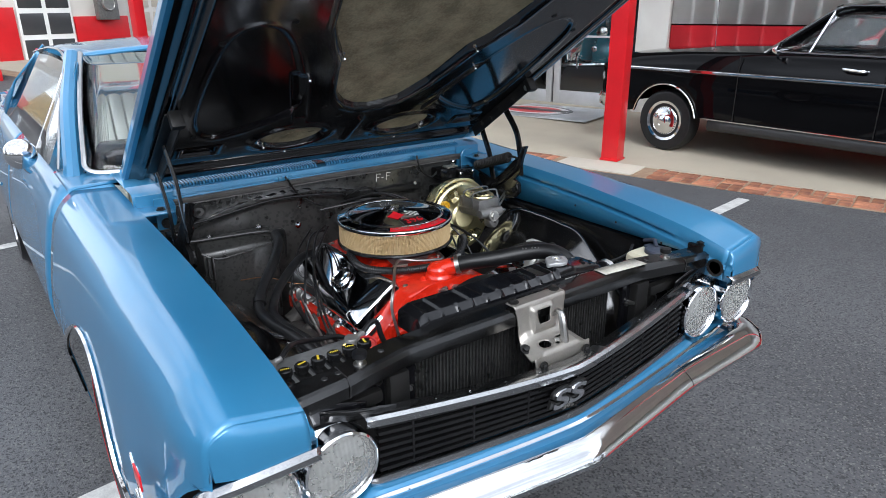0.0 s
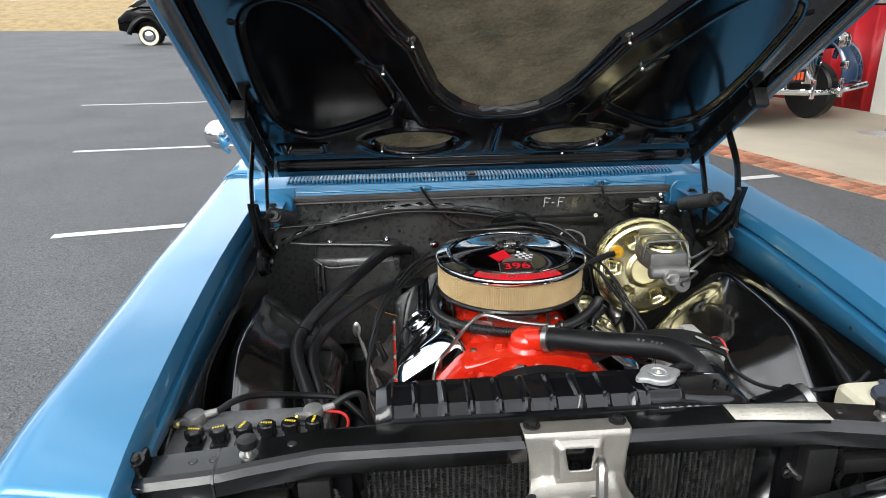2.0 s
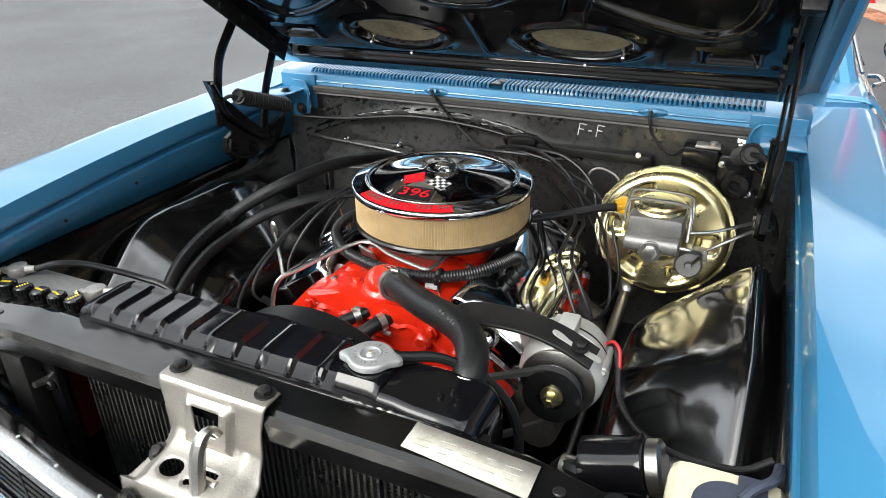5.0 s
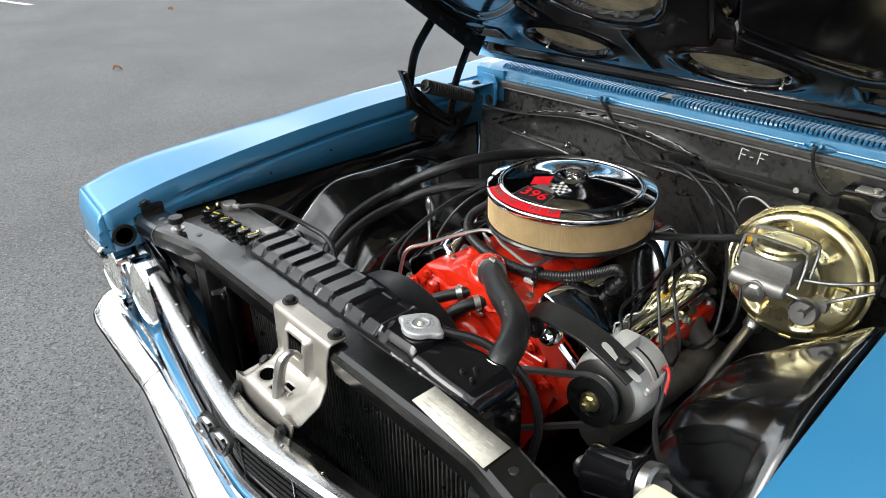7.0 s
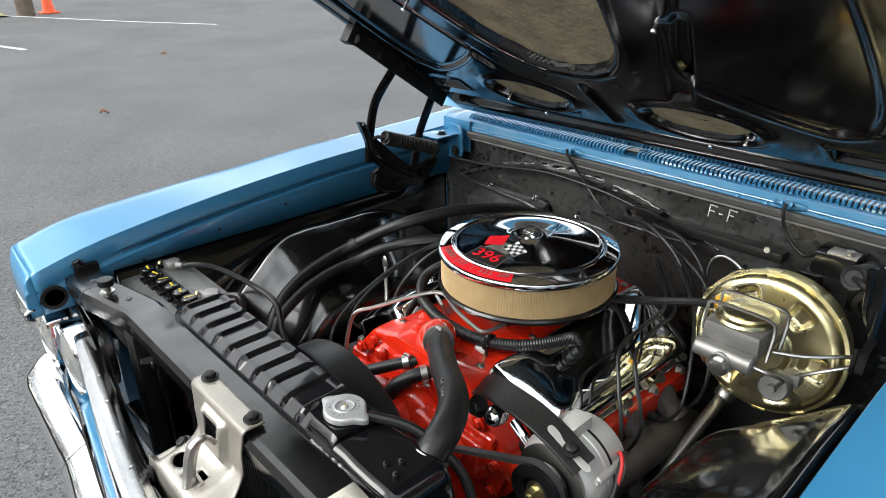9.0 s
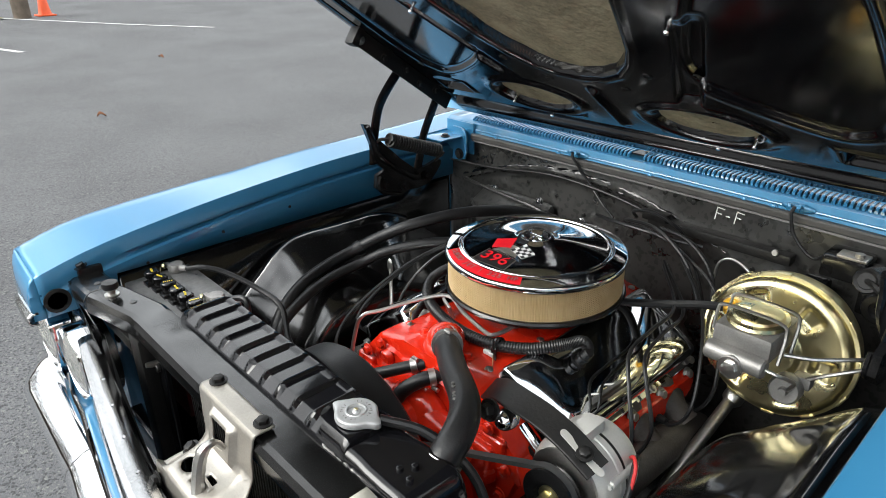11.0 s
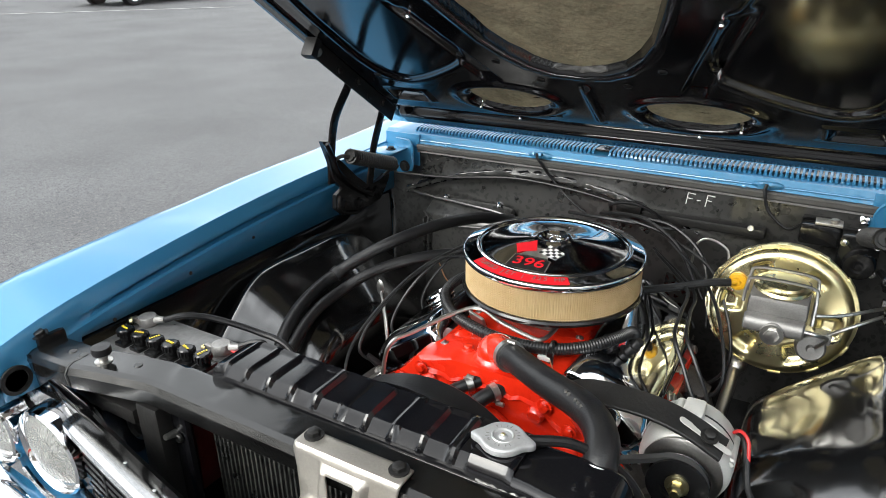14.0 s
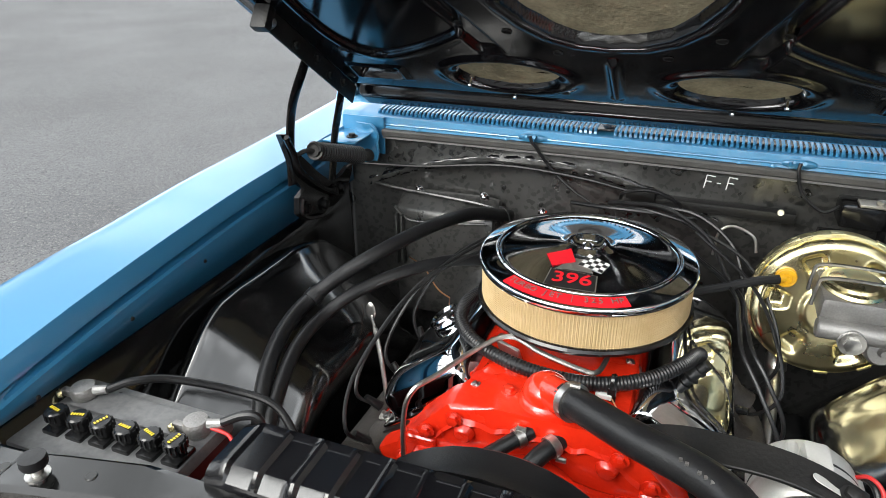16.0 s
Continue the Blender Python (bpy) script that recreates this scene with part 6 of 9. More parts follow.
def lid_z(r):
    return lerp_table([(0.037, 0.890), (0.05, 0.887), (0.09, 0.8815), (0.136, 0.8745), (0.142, 0.8745), (0.147, 0.8797), (0.152, 0.8752), (0.165, 0.8733), (0.174, 0.8715), (0.179, 0.869), (0.1805, 0.863)], r)


def lid_patch(r0, r1, a0, a1, mat, name, lift=0.0006, n=24, keep=None):
    """A decal laid on the lid between two radii and two angles (degrees, 0 towards the front)."""
    bm = B()
    m = 8
    grid = [[bm.verts.new(AC @ Vector((math.sin(radians(a)) * r, -math.cos(radians(a)) * r, lid_z(r) + lift))) for a in [a0 + (a1 - a0) * i / n for i in range(n + 1)]] for r in [r0 + (r1 - r0) * j / m for j in range(m + 1)]]
    for j in range(m):
        for i in range(n):
            bm.faces.new((grid[j][i], grid[j][i + 1], grid[j + 1][i + 1], grid[j + 1][i]))
    return part(name, bm, mat, lid)


def lid_shape(pts, mat, name, lift):
    """A flat-outlined decal (x, y from the lid's centre) laid on the dome."""
    bm = B()
    (ax, ay), (bx, by), (cx, cy), (dx, dy) = pts
    sheet(bm, lambda u, v: AC @ Vector(((ax * (1 - u) + bx * u) * (1 - v) + (dx * (1 - u) + cx * u) * v, (ay * (1 - u) + by * u) * (1 - v) + (dy * (1 - u) + cy * u) * v,
          lid_z(math.hypot((ax * (1 - u) + bx * u) * (1 - v) + (dx * (1 - u) + cx * u) * v, (ay * (1 - u) + by * u) * (1 - v) + (dy * (1 - u) + cy * u) * v)) + lift)), 8, 8)
    return part(name, bm, mat, lid)


lid_patch(0.1530, 0.1755, -37, 31, RED_DECAL, "band_decal", 0.0008, 40)
bm = B()
words = "TURBO JET | 325 HP"
for i, ch in enumerate(words):
    if ch == " ":
        continue
    a = radians(-33.5 + 61 * i / (len(words) - 1))
    r = 0.1640
    slope = math.atan2(lid_z(0.172) - lid_z(0.154), 0.018)
    m = AC @ Matrix.Translation((math.sin(a) * r, -math.cos(a) * r, lid_z(r) + 0.0022)) @ Matrix.Rotation(a, 4, "Z") @ Matrix.Rotation(-slope, 4, "X")
    b2 = lettering(ch, 0.016, 0.0003, m)
    tmp = bpy.data.meshes.new("tmp")
    b2.to_mesh(tmp)
    bm.from_mesh(tmp)
    bpy.data.meshes.remove(tmp)
    b2.free()
part("band_words", bm, LATCH_STEEL, lid, "silver words on the red band")
lid_shape([(-0.045, -0.1385), (0.036, -0.1350), (0.032, -0.0935), (-0.042, -0.0895)], LATCH_STEEL, "plate_border", 0.0006)
lid_shape([(-0.043, -0.1370), (0.034, -0.1335), (0.030, -0.0950), (-0.040, -0.0910)], BLACK_DECAL, "number_plate", 0.0011)
part("number", lettering("396", 0.036, 0.0003, AC @ Matrix.Translation((-0.004, -0.1135, lid_z(0.1135) + 0.0026)) @ Matrix.Rotation(radians(2), 4, "Z") @ Matrix.Rotation(radians(8), 4, "X") @ Matrix.Diagonal((1.16, 1.06, 1, 1)), 0.0003), RED_DECAL, lid, "red numerals")
lid_shape([(-0.034, -0.0895), (0.024, -0.0895), (0.010, -0.056), (-0.014, -0.056)], LATCH_STEEL, "flag_field", 0.0009)
lid_shape([(-0.041, -0.084), (-0.007, -0.067), (-0.022, -0.031), (-0.058, -0.050)], RED_DECAL, "red_flag", 0.0012)
lid_shape([(-0.002, -0.073), (0.036, -0.084), (0.045, -0.056), (0.009, -0.040)], WHITE_DECAL, "chequered_flag", 0.0010)
for i in range(5):
    for j in range(4):
        if (i + j) % 2 == 0:
            def q(u, v):
                return ((-0.002 * (1 - u) + 0.036 * u) * (1 - v) + (0.009 * (1 - u) + 0.045 * u) * v, (-0.073 * (1 - u) - 0.084 * u) * (1 - v) + (-0.040 * (1 - u) - 0.056 * u) * v)
            lid_shape([q(i / 5, j / 4), q((i + 1) / 5, j / 4), q((i + 1) / 5, (j + 1) / 4), q(i / 5, (j + 1) / 4)], BLACK_DECAL, "check", 0.0014)


def hose(name, label, pts, r, mat=RUBBER, category="hose", n=10, steps=8, ridges=0.0, at=None, group=""):
    t = thing(name, label, category, pts[0], group)
    bm = B()
    tube(bm, pts, r, n, steps, ridges=ridges)
    part("sleeve" if category == "hose" else "run", bm, mat, t)
    return t


def clamp(parent, at, axis, r, screw=(0, 0, 1)):
    bm = B()
    m = frame_of(axis, at)
    lathe(bm, [(r, -0.006), (r + 0.002, -0.006), (r + 0.002, 0.006), (r, 0.006)], m, 20)
    o = Vector(at) + Vector(screw).normalized() * (r + 0.004)
    rod(bm, o - Vector((0.004, 0, 0.002)), o + Vector((0.010, 0, -0.002)), 0.0042, n=8)
    part("hose_clamp", bm, STEEL, parent, "steel hose clamp")


# coolant and vacuum hoses
hp = [(0.034, 0.366, 0.796), (0.07, 0.338, 0.806), (0.135, 0.290, 0.818), (0.20, 0.246, 0.832), (0.238, 0.212, 0.839), (0.261, 0.178, 0.838), (0.270, 0.146, 0.826), (0.268, 0.130, 0.808)]
h = rad_hose = hose("radiator_hose", "thick black rubber upper radiator hose", hp, 0.0228, n=20)
clamp(h, (0.046, 0.357, 0.799), (0.034, -0.028, 0.010), 0.026)
clamp(h, (0.269, 0.138, 0.817), (0.0, -0.6, -0.7), 0.026, (0.8, -0.3, 0.3))
hose("pcv_hose", "ribbed black breather hose round the air cleaner", [(-0.16, 0.62, 0.800), (-0.178, 0.560, 0.797), (-0.170, 0.512, 0.790), (-0.125, 0.464, 0.786), (-0.060, 0.436, 0.783), (0.010, 0.428, 0.780), (0.080, 0.436, 0.781), (0.140, 0.465, 0.786), (0.185, 0.505, 0.797), (0.203, 0.530, 0.801), (0.206, 0.546, 0.785), (0.203, 0.549, 0.760)],
     0.0104, n=12, steps=26, ridges=0.10)
h = hose("heater_hose", "black heater hose from the heater case", [(-0.222, 0.990, 0.780), (-0.245, 0.95, 0.796), (-0.285, 0.88, 0.818), (-0.325, 0.76, 0.834), (-0.385, 0.655, 0.818), (-0.448, 0.588, 0.782), (-0.488, 0.530, 0.748), (-0.488, 0.455, 0.734), (-0.464, 0.370, 0.722), (-0.436, 0.30, 0.690), (-0.40, 0.24, 0.62), (-0.34, 0.20, 0.50)], 0.0145, n=12, group="heater hoses")
hose("heater_hose", "black heater hose strapped to its twin", [(-0.20, 0.80, 0.76), (-0.27, 0.73, 0.780), (-0.34, 0.655, 0.780), (-0.41, 0.585, 0.758), (-0.452, 0.525, 0.728), (-0.453, 0.44, 0.718), (-0.428, 0.345, 0.703), (-0.405, 0.27, 0.66), (-0.35, 0.22, 0.56)], 0.0125, n=12, group="heater hoses")
strap = thing("hose_strap", "black plastic strap round the heater hoses", "strap", (-0.47, 0.51, 0.74))
bm = B()
lathe(bm, [(0.0165, -0.008), (0.018, -0.008), (0.018, 0.008), (0.0165, 0.008)], frame_of((-0.35, -0.75, -0.45), (-0.478, 0.546, 0.757)), 16)
part("band", bm, RUBBER, strap)
h = hose("bypass_hose", "short black bypass hose at the water pump", [(-0.006, 0.350, 0.737), (-0.030, 0.325, 0.730), (-0.062, 0.296, 0.716), (-0.105, 0.275, 0.695), (-0.15, 0.27, 0.66)], 0.0115, n=14)
clamp(h, (-0.020, 0.336, 0.7335), (0.65, 0.7, 0.2), 0.013)
h = hose("bypass_hose", "short black bypass hose at the water pump", [(0.036, 0.350, 0.732), (0.020, 0.325, 0.729), (0.0, 0.298, 0.712), (-0.012, 0.282, 0.685), (-0.016, 0.275, 0.64)], 0.0135, n=14)
clamp(h, (0.027, 0.337, 0.7305), (0.5, 0.8, 0.1), 0.0145, (0.6, -0.3, -0.6))
fuel = hose("fuel_line", "bright steel fuel line bent over the intake", [(0.078, 0.52, 0.80), (0.074, 0.488, 0.789), (0.066, 0.455, 0.786), (0.045, 0.451, 0.786), (-0.02, 0.462, 0.794), (-0.075, 0.475, 0.804), (-0.115, 0.44, 0.796), (-0.160, 0.375, 0.778), (-0.185, 0.343, 0.767), (-0.196, 0.330, 0.73), (-0.19, 0.31, 0.66), (-0.18, 0.31, 0.58)], 0.0042, STEEL, "fuel line", n=8)

bm = B()
for k in range(7):
    f = k / 6
    for r, sp in ((0, 0.0), (1, 0.011)):
        if (k + r) % 4 != 3:
            box(bm, (0.188 + 0.040 * f, 0.2345 - 0.034 * f + 0.2 * sp, 0.8405 + 0.005 * f + 0.9 * sp), (0.004, 0.004, 0.0032), 0, None)
part("hose_print", bm, LEAD, rad_hose, "faint pale print")["kind"] = "stuff"
strap = thing("hose_bracket", "flat black bracket holding the breather hose", "bracket", (0.098, 0.445, 0.74))
bm = B()
box(bm, (0.092, 0.427, 0.752), (0.013, 0.003, 0.062), 0.001, None, 1)
tube(bm, [(0.092, 0.427, 0.780), (0.092, 0.436, 0.795), (0.092, 0.450, 0.788)], 0.005, 6)
part("tab", bm, BLACK_SATIN, strap)
sender = thing("temperature_sender", "black sender with a white wire connector", "sender", (0.079, 0.433, 0.745))
bm = B()
rod(bm, (0.079, 0.436, 0.735), (0.079, 0.431, 0.760), 0.011, 0.010, 16, 0.002)
part("body", bm, BLACK_SATIN, sender)
bm = B()
box(bm, (0.081, 0.427, 0.767), (0.024, 0.009, 0.008), 0.002)
part("connector", bm, WHITE_DECAL, sender, "white plastic connector")
bm = B()
tube(bm, [(0.092, 0.426, 0.767), (0.105, 0.41, 0.758), (0.118, 0.39, 0.74), (0.135, 0.37, 0.735)], 0.0012, 5)
part("wire", bm, COPPER, sender)

# battery
bat = thing("battery", "black six-cell battery with yellow-marked caps", "battery", (-0.525, 0.118, 0.56))
bm = B()
box(bm, (-0.525, 0.118, 0.655), (0.258, 0.142, 0.20), 0.005)
part("case", bm, BATTERY_RED, bat, "dark red battery case")
bm = B()
box(bm, (-0.525, 0.118, 0.763), (0.262, 0.146, 0.022), 0.004)
box(bm, (-0.525, 0.150, 0.777), (0.20, 0.045, 0.006), 0.002)
part("top_cover", bm, DUSTY, bat, "dusty black cover")
for k in range(6):
    x = -0.603 + 0.0385 * k
    bm = B()
    y = 0.092 + 0.002 * k
    box(bm, (x, y, 0.777), (0.027, 0.036, 0.008), 0.002)
    lathe(bm, [(0.010, 0.778), (0.010, 0.784), (0.0125, 0.785)] + [(0.0125, 0.791), (0.014, 0.792), (0.014, 0.803), (0.012, 0.805), (0.0, 0.8055)], Matrix.Translation((x, y, 0)), 20)
    for a in range(14):
        d = 2 * math.pi * a / 14
        box(bm, (x + 0.0142 * math.cos(d), y + 0.0142 * math.sin(d), 0.797), (0.0024, 0.0024, 0.011), 0)
    cap = part("vent_cap", bm, BLACK_SATIN, bat)
    bm = B()
    turn = (-10, 15, 70, 175, 165, 80)[k]
    m = Matrix.Translation((x, y, 0.8062)) @ pose(0, 0, 0, 0, 0, turn)
    for j in range(5):
        box(bm, (-0.008 + 0.004 * j, 0, 0), (0.0022, 0.0044, 0.0006), 0, m)
    part("cap_mark", bm, YELLOW, cap, "yellow mark")
for x, y in ((-0.618, 0.150), (-0.417, 0.148)):
    bm = B()
    lathe(bm, [(0.016, 0.772), (0.016, 0.778), (0.010, 0.780), (0.009, 0.797)], Matrix.Translation((x, y, 0)), 16)
    lathe(bm, [(0.011, 0.780), (0.018, 0.781), (0.019, 0.790), (0.016, 0.798), (0.010, 0.799)], Matrix.Translation((x, y, 0)), 18)
    box(bm, (x - 0.018, y - 0.010, 0.789), (0.022, 0.010, 0.012), 0.003)
    rod(bm, (x + 0.012, y + 0.004, 0.790), (x + 0.036, y + 0.010, 0.794), 0.008, 0.006, 10)
    part("terminal", bm, LEAD, bat, "lead clamp terminal")
    bm = B()
    bolt(bm, (x - 0.026, y - 0.016, 0.789), (-0.5, -1, 0), 0.005, 0.006)
    part("clamp_bolt", bm, GOLD_ZINC, bat)
hose("battery_cable", "black battery cable across the bay", [(-0.582, 0.160, 0.794), (-0.555, 0.185, 0.798), (-0.52, 0.22, 0.785), (-0.45, 0.26, 0.755), (-0.38, 0.27, 0.735), (-0.32, 0.25, 0.68), (-0.26, 0.28, 0.60)], 0.0062, category="cable")
hose("battery_cable", "black battery cable across the bay", [(-0.382, 0.158, 0.795), (-0.355, 0.17, 0.805), (-0.335, 0.175, 0.80), (-0.325, 0.17, 0.76), (-0.30, 0.165, 0.70)], 0.0065, category="cable")
hose("battery_lead", "short red lead at the battery", [(-0.395, 0.15, 0.788), (-0.37, 0.152, 0.782), (-0.358, 0.145, 0.77), (-0.362, 0.14, 0.75)], 0.0028, RED_WIRE, "cable")

# radiator, cap, shroud
rad = thing("radiator", "gloss black ribbed radiator with a pressure cap", "radiator", (0, 0.08, 0.42))
bm = B()
rings = []
for k in range(121):
    x = -0.305 + 0.50 * k / 120
    f = min(1.0, (k / 120) / 0.05, (1 - k / 120) / 0.03 + 0.6)
    g = abs(((x + 0.284) / 0.044) % 1.0 - 0.5) * 2
    panel = -0.0065 * (1 - step(g - 0.72, 0.14)) * (1 if -0.284 < x < 0.135 else 0)
    rings.append([Vector((x, 0.036, 0.80)), Vector((x, 0.034, 0.828)), Vector((x, 0.036, 0.836 + 0.004 * f)), Vector((x, 0.042 - 0.9 * panel, 0.844 + 0.008 * f + 0.4 * panel)), Vector((x, 0.048 - 0.7 * panel, 0.847 + 0.011 * f + 0.8 * panel)), Vector((x, 0.054, 0.8475 + 0.012 * f + panel)), Vector((x, 0.057, 0.8475 + 0.012 * f + panel)),
                  Vector((x, 0.062, 0.848 + 0.012 * f + panel)), Vector((x, 0.108, 0.848 + 0.012 * f + panel)), Vector((x, 0.112, 0.848 + 0.012 * f + panel * 0.7)), Vector((x, 0.120, 0.846 + 0.010 * f)), Vector((x, 0.126, 0.838 + 0.006 * f)), Vector((x, 0.130, 0.80))])
loft(bm, rings)
for r in (rings[0], rings[-1]):
    bm.faces.new([bm.verts.new(p) for p in r])
part("top_tank", bm, BLACK_GLOSS, rad, "ribbed black top tank", sharp=25)
bm = B()
tube(bm, [(-0.30, 0.034, 0.826), (0.0, 0.032, 0.829), (0.2, 0.032, 0.829), (0.30, 0.034, 0.822)], 0.004, 6, 3)
part("solder_seam", bm, BLACK_SATIN, rad)
bm = B()
rings = []
for x, z, y0, y1 in ((0.195, 0.849, 0.036, 0.130), (0.215, 0.846, 0.038, 0.130), (0.235, 0.842, 0.038, 0.135), (0.265, 0.839, 0.039, 0.139), (0.290, 0.8365, 0.041, 0.140), (0.304, 0.832, 0.043, 0.140), (0.314, 0.823, 0.046, 0.138), (0.320, 0.810, 0.049, 0.136), (0.322, 0.79, 0.05, 0.135)):
    ring = [Vector((x, y0, 0.60))]
    for k in range(7):
        a = math.pi / 2 * k / 6
        ring.append(Vector((x, y0 + 0.016 * (1 - math.cos(a)), z - 0.016 * (1 - math.sin(a)))))
    for k in range(7):
        a = math.pi / 2 * k / 6
        ring.append(Vector((x, y1 - 0.016 * (1 - math.sin(a)), z - 0.016 * (1 - math.cos(a)))))
    rings.append(ring + [Vector((x, y1, 0.60))])
loft(bm, rings)
bm.faces.new([bm.verts.new(p) for p in rings[-1]])
for x, y in ((0.262, 0.075), (0.285, 0.072), (0.272, 0.092)):
    lathe(bm, [(0.005, 0), (0.005, 0.004), (0.003, 0.005)], Matrix.Translation((x, y, 0.8385)), 10)
tank = part("side_tank", bm, BLACK_GLOSS, rad, sharp=50)
bm = B()
line = [(0.150 + 0.0034 * k, 0.0345 + 0.002 * noise.noise((k * 0.7, 1, 4)) + 0.00010 * k, 0.833 - 0.00020 * k + 0.003 * noise.noise((k * 0.5, 3, 2))) for k in range(48)]
tube(bm, line, 0.0024, 6, 2)
part("worn_edge", bm, CAST_ALU, tank, "worn bare-metal tank edge")
bm = B()
box(bm, (0.164, 0.082, 0.852), (0.055, 0.05, 0.010), 0.004, None, 3)
lathe(bm, [(0.025, 0.854), (0.025, 0.860), (0.023, 0.864)], Matrix.Translation((0.164, 0.082, 0)), 28)
part("filler_neck", bm, BLACK_GLOSS, rad)
bm = B()
CAPM = Matrix.Translation((0.164, 0.082, 0)) @ pose(0, 0, 0, 0, 0, 12)
rings = []
for r, z, e in ((0.0265, 0.861, 0.8), (0.0290, 0.8615, 1), (0.0296, 0.8635, 1), (0.0292, 0.8690, 1), (0.0280, 0.8705, 0.92), (0.0255, 0.8712, 0.4), (0.0235, 0.8708, 0), (0.0150, 0.8716, 0), (0.0140, 0.8728, 0), (0.0125, 0.8728, 0), (0.0115, 0.8702, 0), (0.0060, 0.8698, 0), (0.0050, 0.8718, 0), (0.0030, 0.8730, 0)):
    ring = []
    for k in range(72):
        a = 2 * math.pi * k / 72
        ear = 0.012 * e * (math.exp(-(math.sin(a) / 0.27) ** 2))
        lift = -0.002 * e * math.exp(-(math.sin(a) / 0.27) ** 2)
        ring.append(CAPM @ Vector(((r + ear) * math.cos(a), (r + ear) * math.sin(a), z + lift)))
    rings.append(ring)
loft(bm, rings, closed=True, caps=True)
cap = part("pressure_cap", bm, ZINC, rad, "zinc-plated two-ear pressure cap", sharp=40)
bm = B()
for k in range(26):
    if k % 13 in (0, 1, 2, 3, 5, 6, 8, 9):
        box(bm, (0.0195, 0, 0.8713), (0.0026 + 0.0012 * (k % 3), 0.0007 + 0.0007 * (k % 2), 0.0006), 0, CAPM @ Matrix.Rotation(k * 0.2417 + 0.03 * (k % 4), 4, "Z"))
part("cap_print", bm, CAST_ALU, cap, "stamped caution ring")["kind"] = "stuff"
bm = B()
rod(bm, CAPM @ Vector((0, 0, 0.870)), CAPM @ Vector((0, 0, 0.8745)), 0.0035, 0.0028, 12, 0.0008)
part("rivet", bm, GOLD_ZINC, cap, "brass rivet")
bm = B()
box(bm, (0, 0.055, 0.61), (0.66, 0.03, 0.40), 0.003)
part("core", bm, BLACK_FLAT, rad)
bm = B()
for k in range(66):
    x = -0.322 + 0.0099 * k
    box(bm, (x, 0.037, 0.61), (0.0035, 0.010, 0.39), 0)
part("core_tubing", bm, FIREWALL, rad)["kind"] = "stuff"
bm = B()
for k in range(60):
    box(bm, (0, 0.0385, 0.425 + 0.0064 * k), (0.65, 0.004, 0.0012), 0)
part("core_finning", bm, FIREWALL, rad)["kind"] = "stuff"
bm = B()
rings = []
for k in range(41):
    a = 2 * math.pi * k / 40
    c, s_ = math.cos(a), math.sin(a)
    rings.append([Vector((-0.010 + r * c, y, 0.632 + r * s_)) for r, y in ((0.225, 0.125), (0.208, 0.135), (0.199, 0.150), (0.1965, 0.170), (0.196, 0.200), (0.193, 0.204), (0.188, 0.203), (0.187, 0.170), (0.195, 0.14))])
loft(bm, rings, closed=True)
part("fan_shroud", bm, RUBBER, rad, "black moulded fan shroud")
bm = B()
lathe(bm, [(0.06, 0), (0.06, 0.03), (0.03, 0.034)], Matrix.Translation((0, 0.215, 0.62)) @ pose(0, 0, 0, 90, 0, 0), 24)
fan = part("fan", bm, BLACK_FLAT, engine, "black six-blade cooling fan")
for k in range(6):
    m = Matrix.Translation((0, 0.195, 0.62)) @ pose(0, 0, 0, 0, 60 * k, 0)
    bm = B()
    box(bm, (0, 0, 0.105), (0.06, 0.004, 0.14), 0.001, m @ pose(0, 0, 0, 0, 0, 28))
    part("blade", bm, BLACK_FLAT, fan)

# alternator with bracket and belt
BRACKET_LINE = [(0.130, 0.375, 0.742), (0.185, 0.345, 0.784), (0.240, 0.322, 0.806), (0.300, 0.312, 0.812), (0.352, 0.308, 0.802), (0.398, 0.308, 0.780)]
alt = thing("alternator", "cast aluminium alternator with a black pulley", "alternator", (0.343, 0.33, 0.66))
AM = frame_of((0.03, -1, 0.02), (0.345, 0.410, 0.724))
bm = B()
lathe(bm, [(0.045, 0.0), (0.060, 0.006), (0.066, 0.018), (0.066, 0.05), (0.0675, 0.052), (0.0675, 0.062), (0.066, 0.064), (0.066, 0.085), (0.062, 0.098), (0.050, 0.108), (0.030, 0.114), (0.028, 0.116), (0.0, 0.116)], AM, 48)
box(bm, (0.0, 0.070, 0.06), (0.03, 0.026, 0.05), 0.006, AM)
housing = part("housing", bm, ALT_GREY, alt, "pale cast housing")
bm = B()
lathe(bm, [(0.0668, 0.046), (0.0672, 0.047), (0.0672, 0.050), (0.0668, 0.051)], AM, 48)
part("housing_seam", bm, BLACK_FLAT, housing)
for a in range(0, 360, 90):
    d = radians(a + 20)
    bm = B()
    rod(bm, AM @ Vector((0.064 * math.cos(d), 0.064 * math.sin(d), 0.02)), AM @ Vector((0.064 * math.cos(d), 0.064 * math.sin(d), 0.086)), 0.0075, n=12, rim=0.002)
    rod(bm, AM @ Vector((0.066 * math.cos(d), 0.066 * math.sin(d), 0.086)), AM @ Vector((0.066 * math.cos(d), 0.066 * math.sin(d), 0.090)), 0.004, n=6)
    part("through_bolt", bm, ALT_GREY, housing)
bm = B()
lathe(bm, [(0.056, 0.104), (0.057, 0.110), (0.050, 0.113), (0.034, 0.114)], AM, 40)
part("cooling_fan", bm, STEEL, alt)
bm = B()
lathe(bm, [(0.030, 0.118), (0.041, 0.122), (0.043, 0.126), (0.034, 0.133), (0.043, 0.141), (0.043, 0.146), (0.024, 0.147), (0.022, 0.141), (0.0, 0.141)], AM, 40)
part("pulley", bm, BLACK_SATIN, alt, "black pulley")
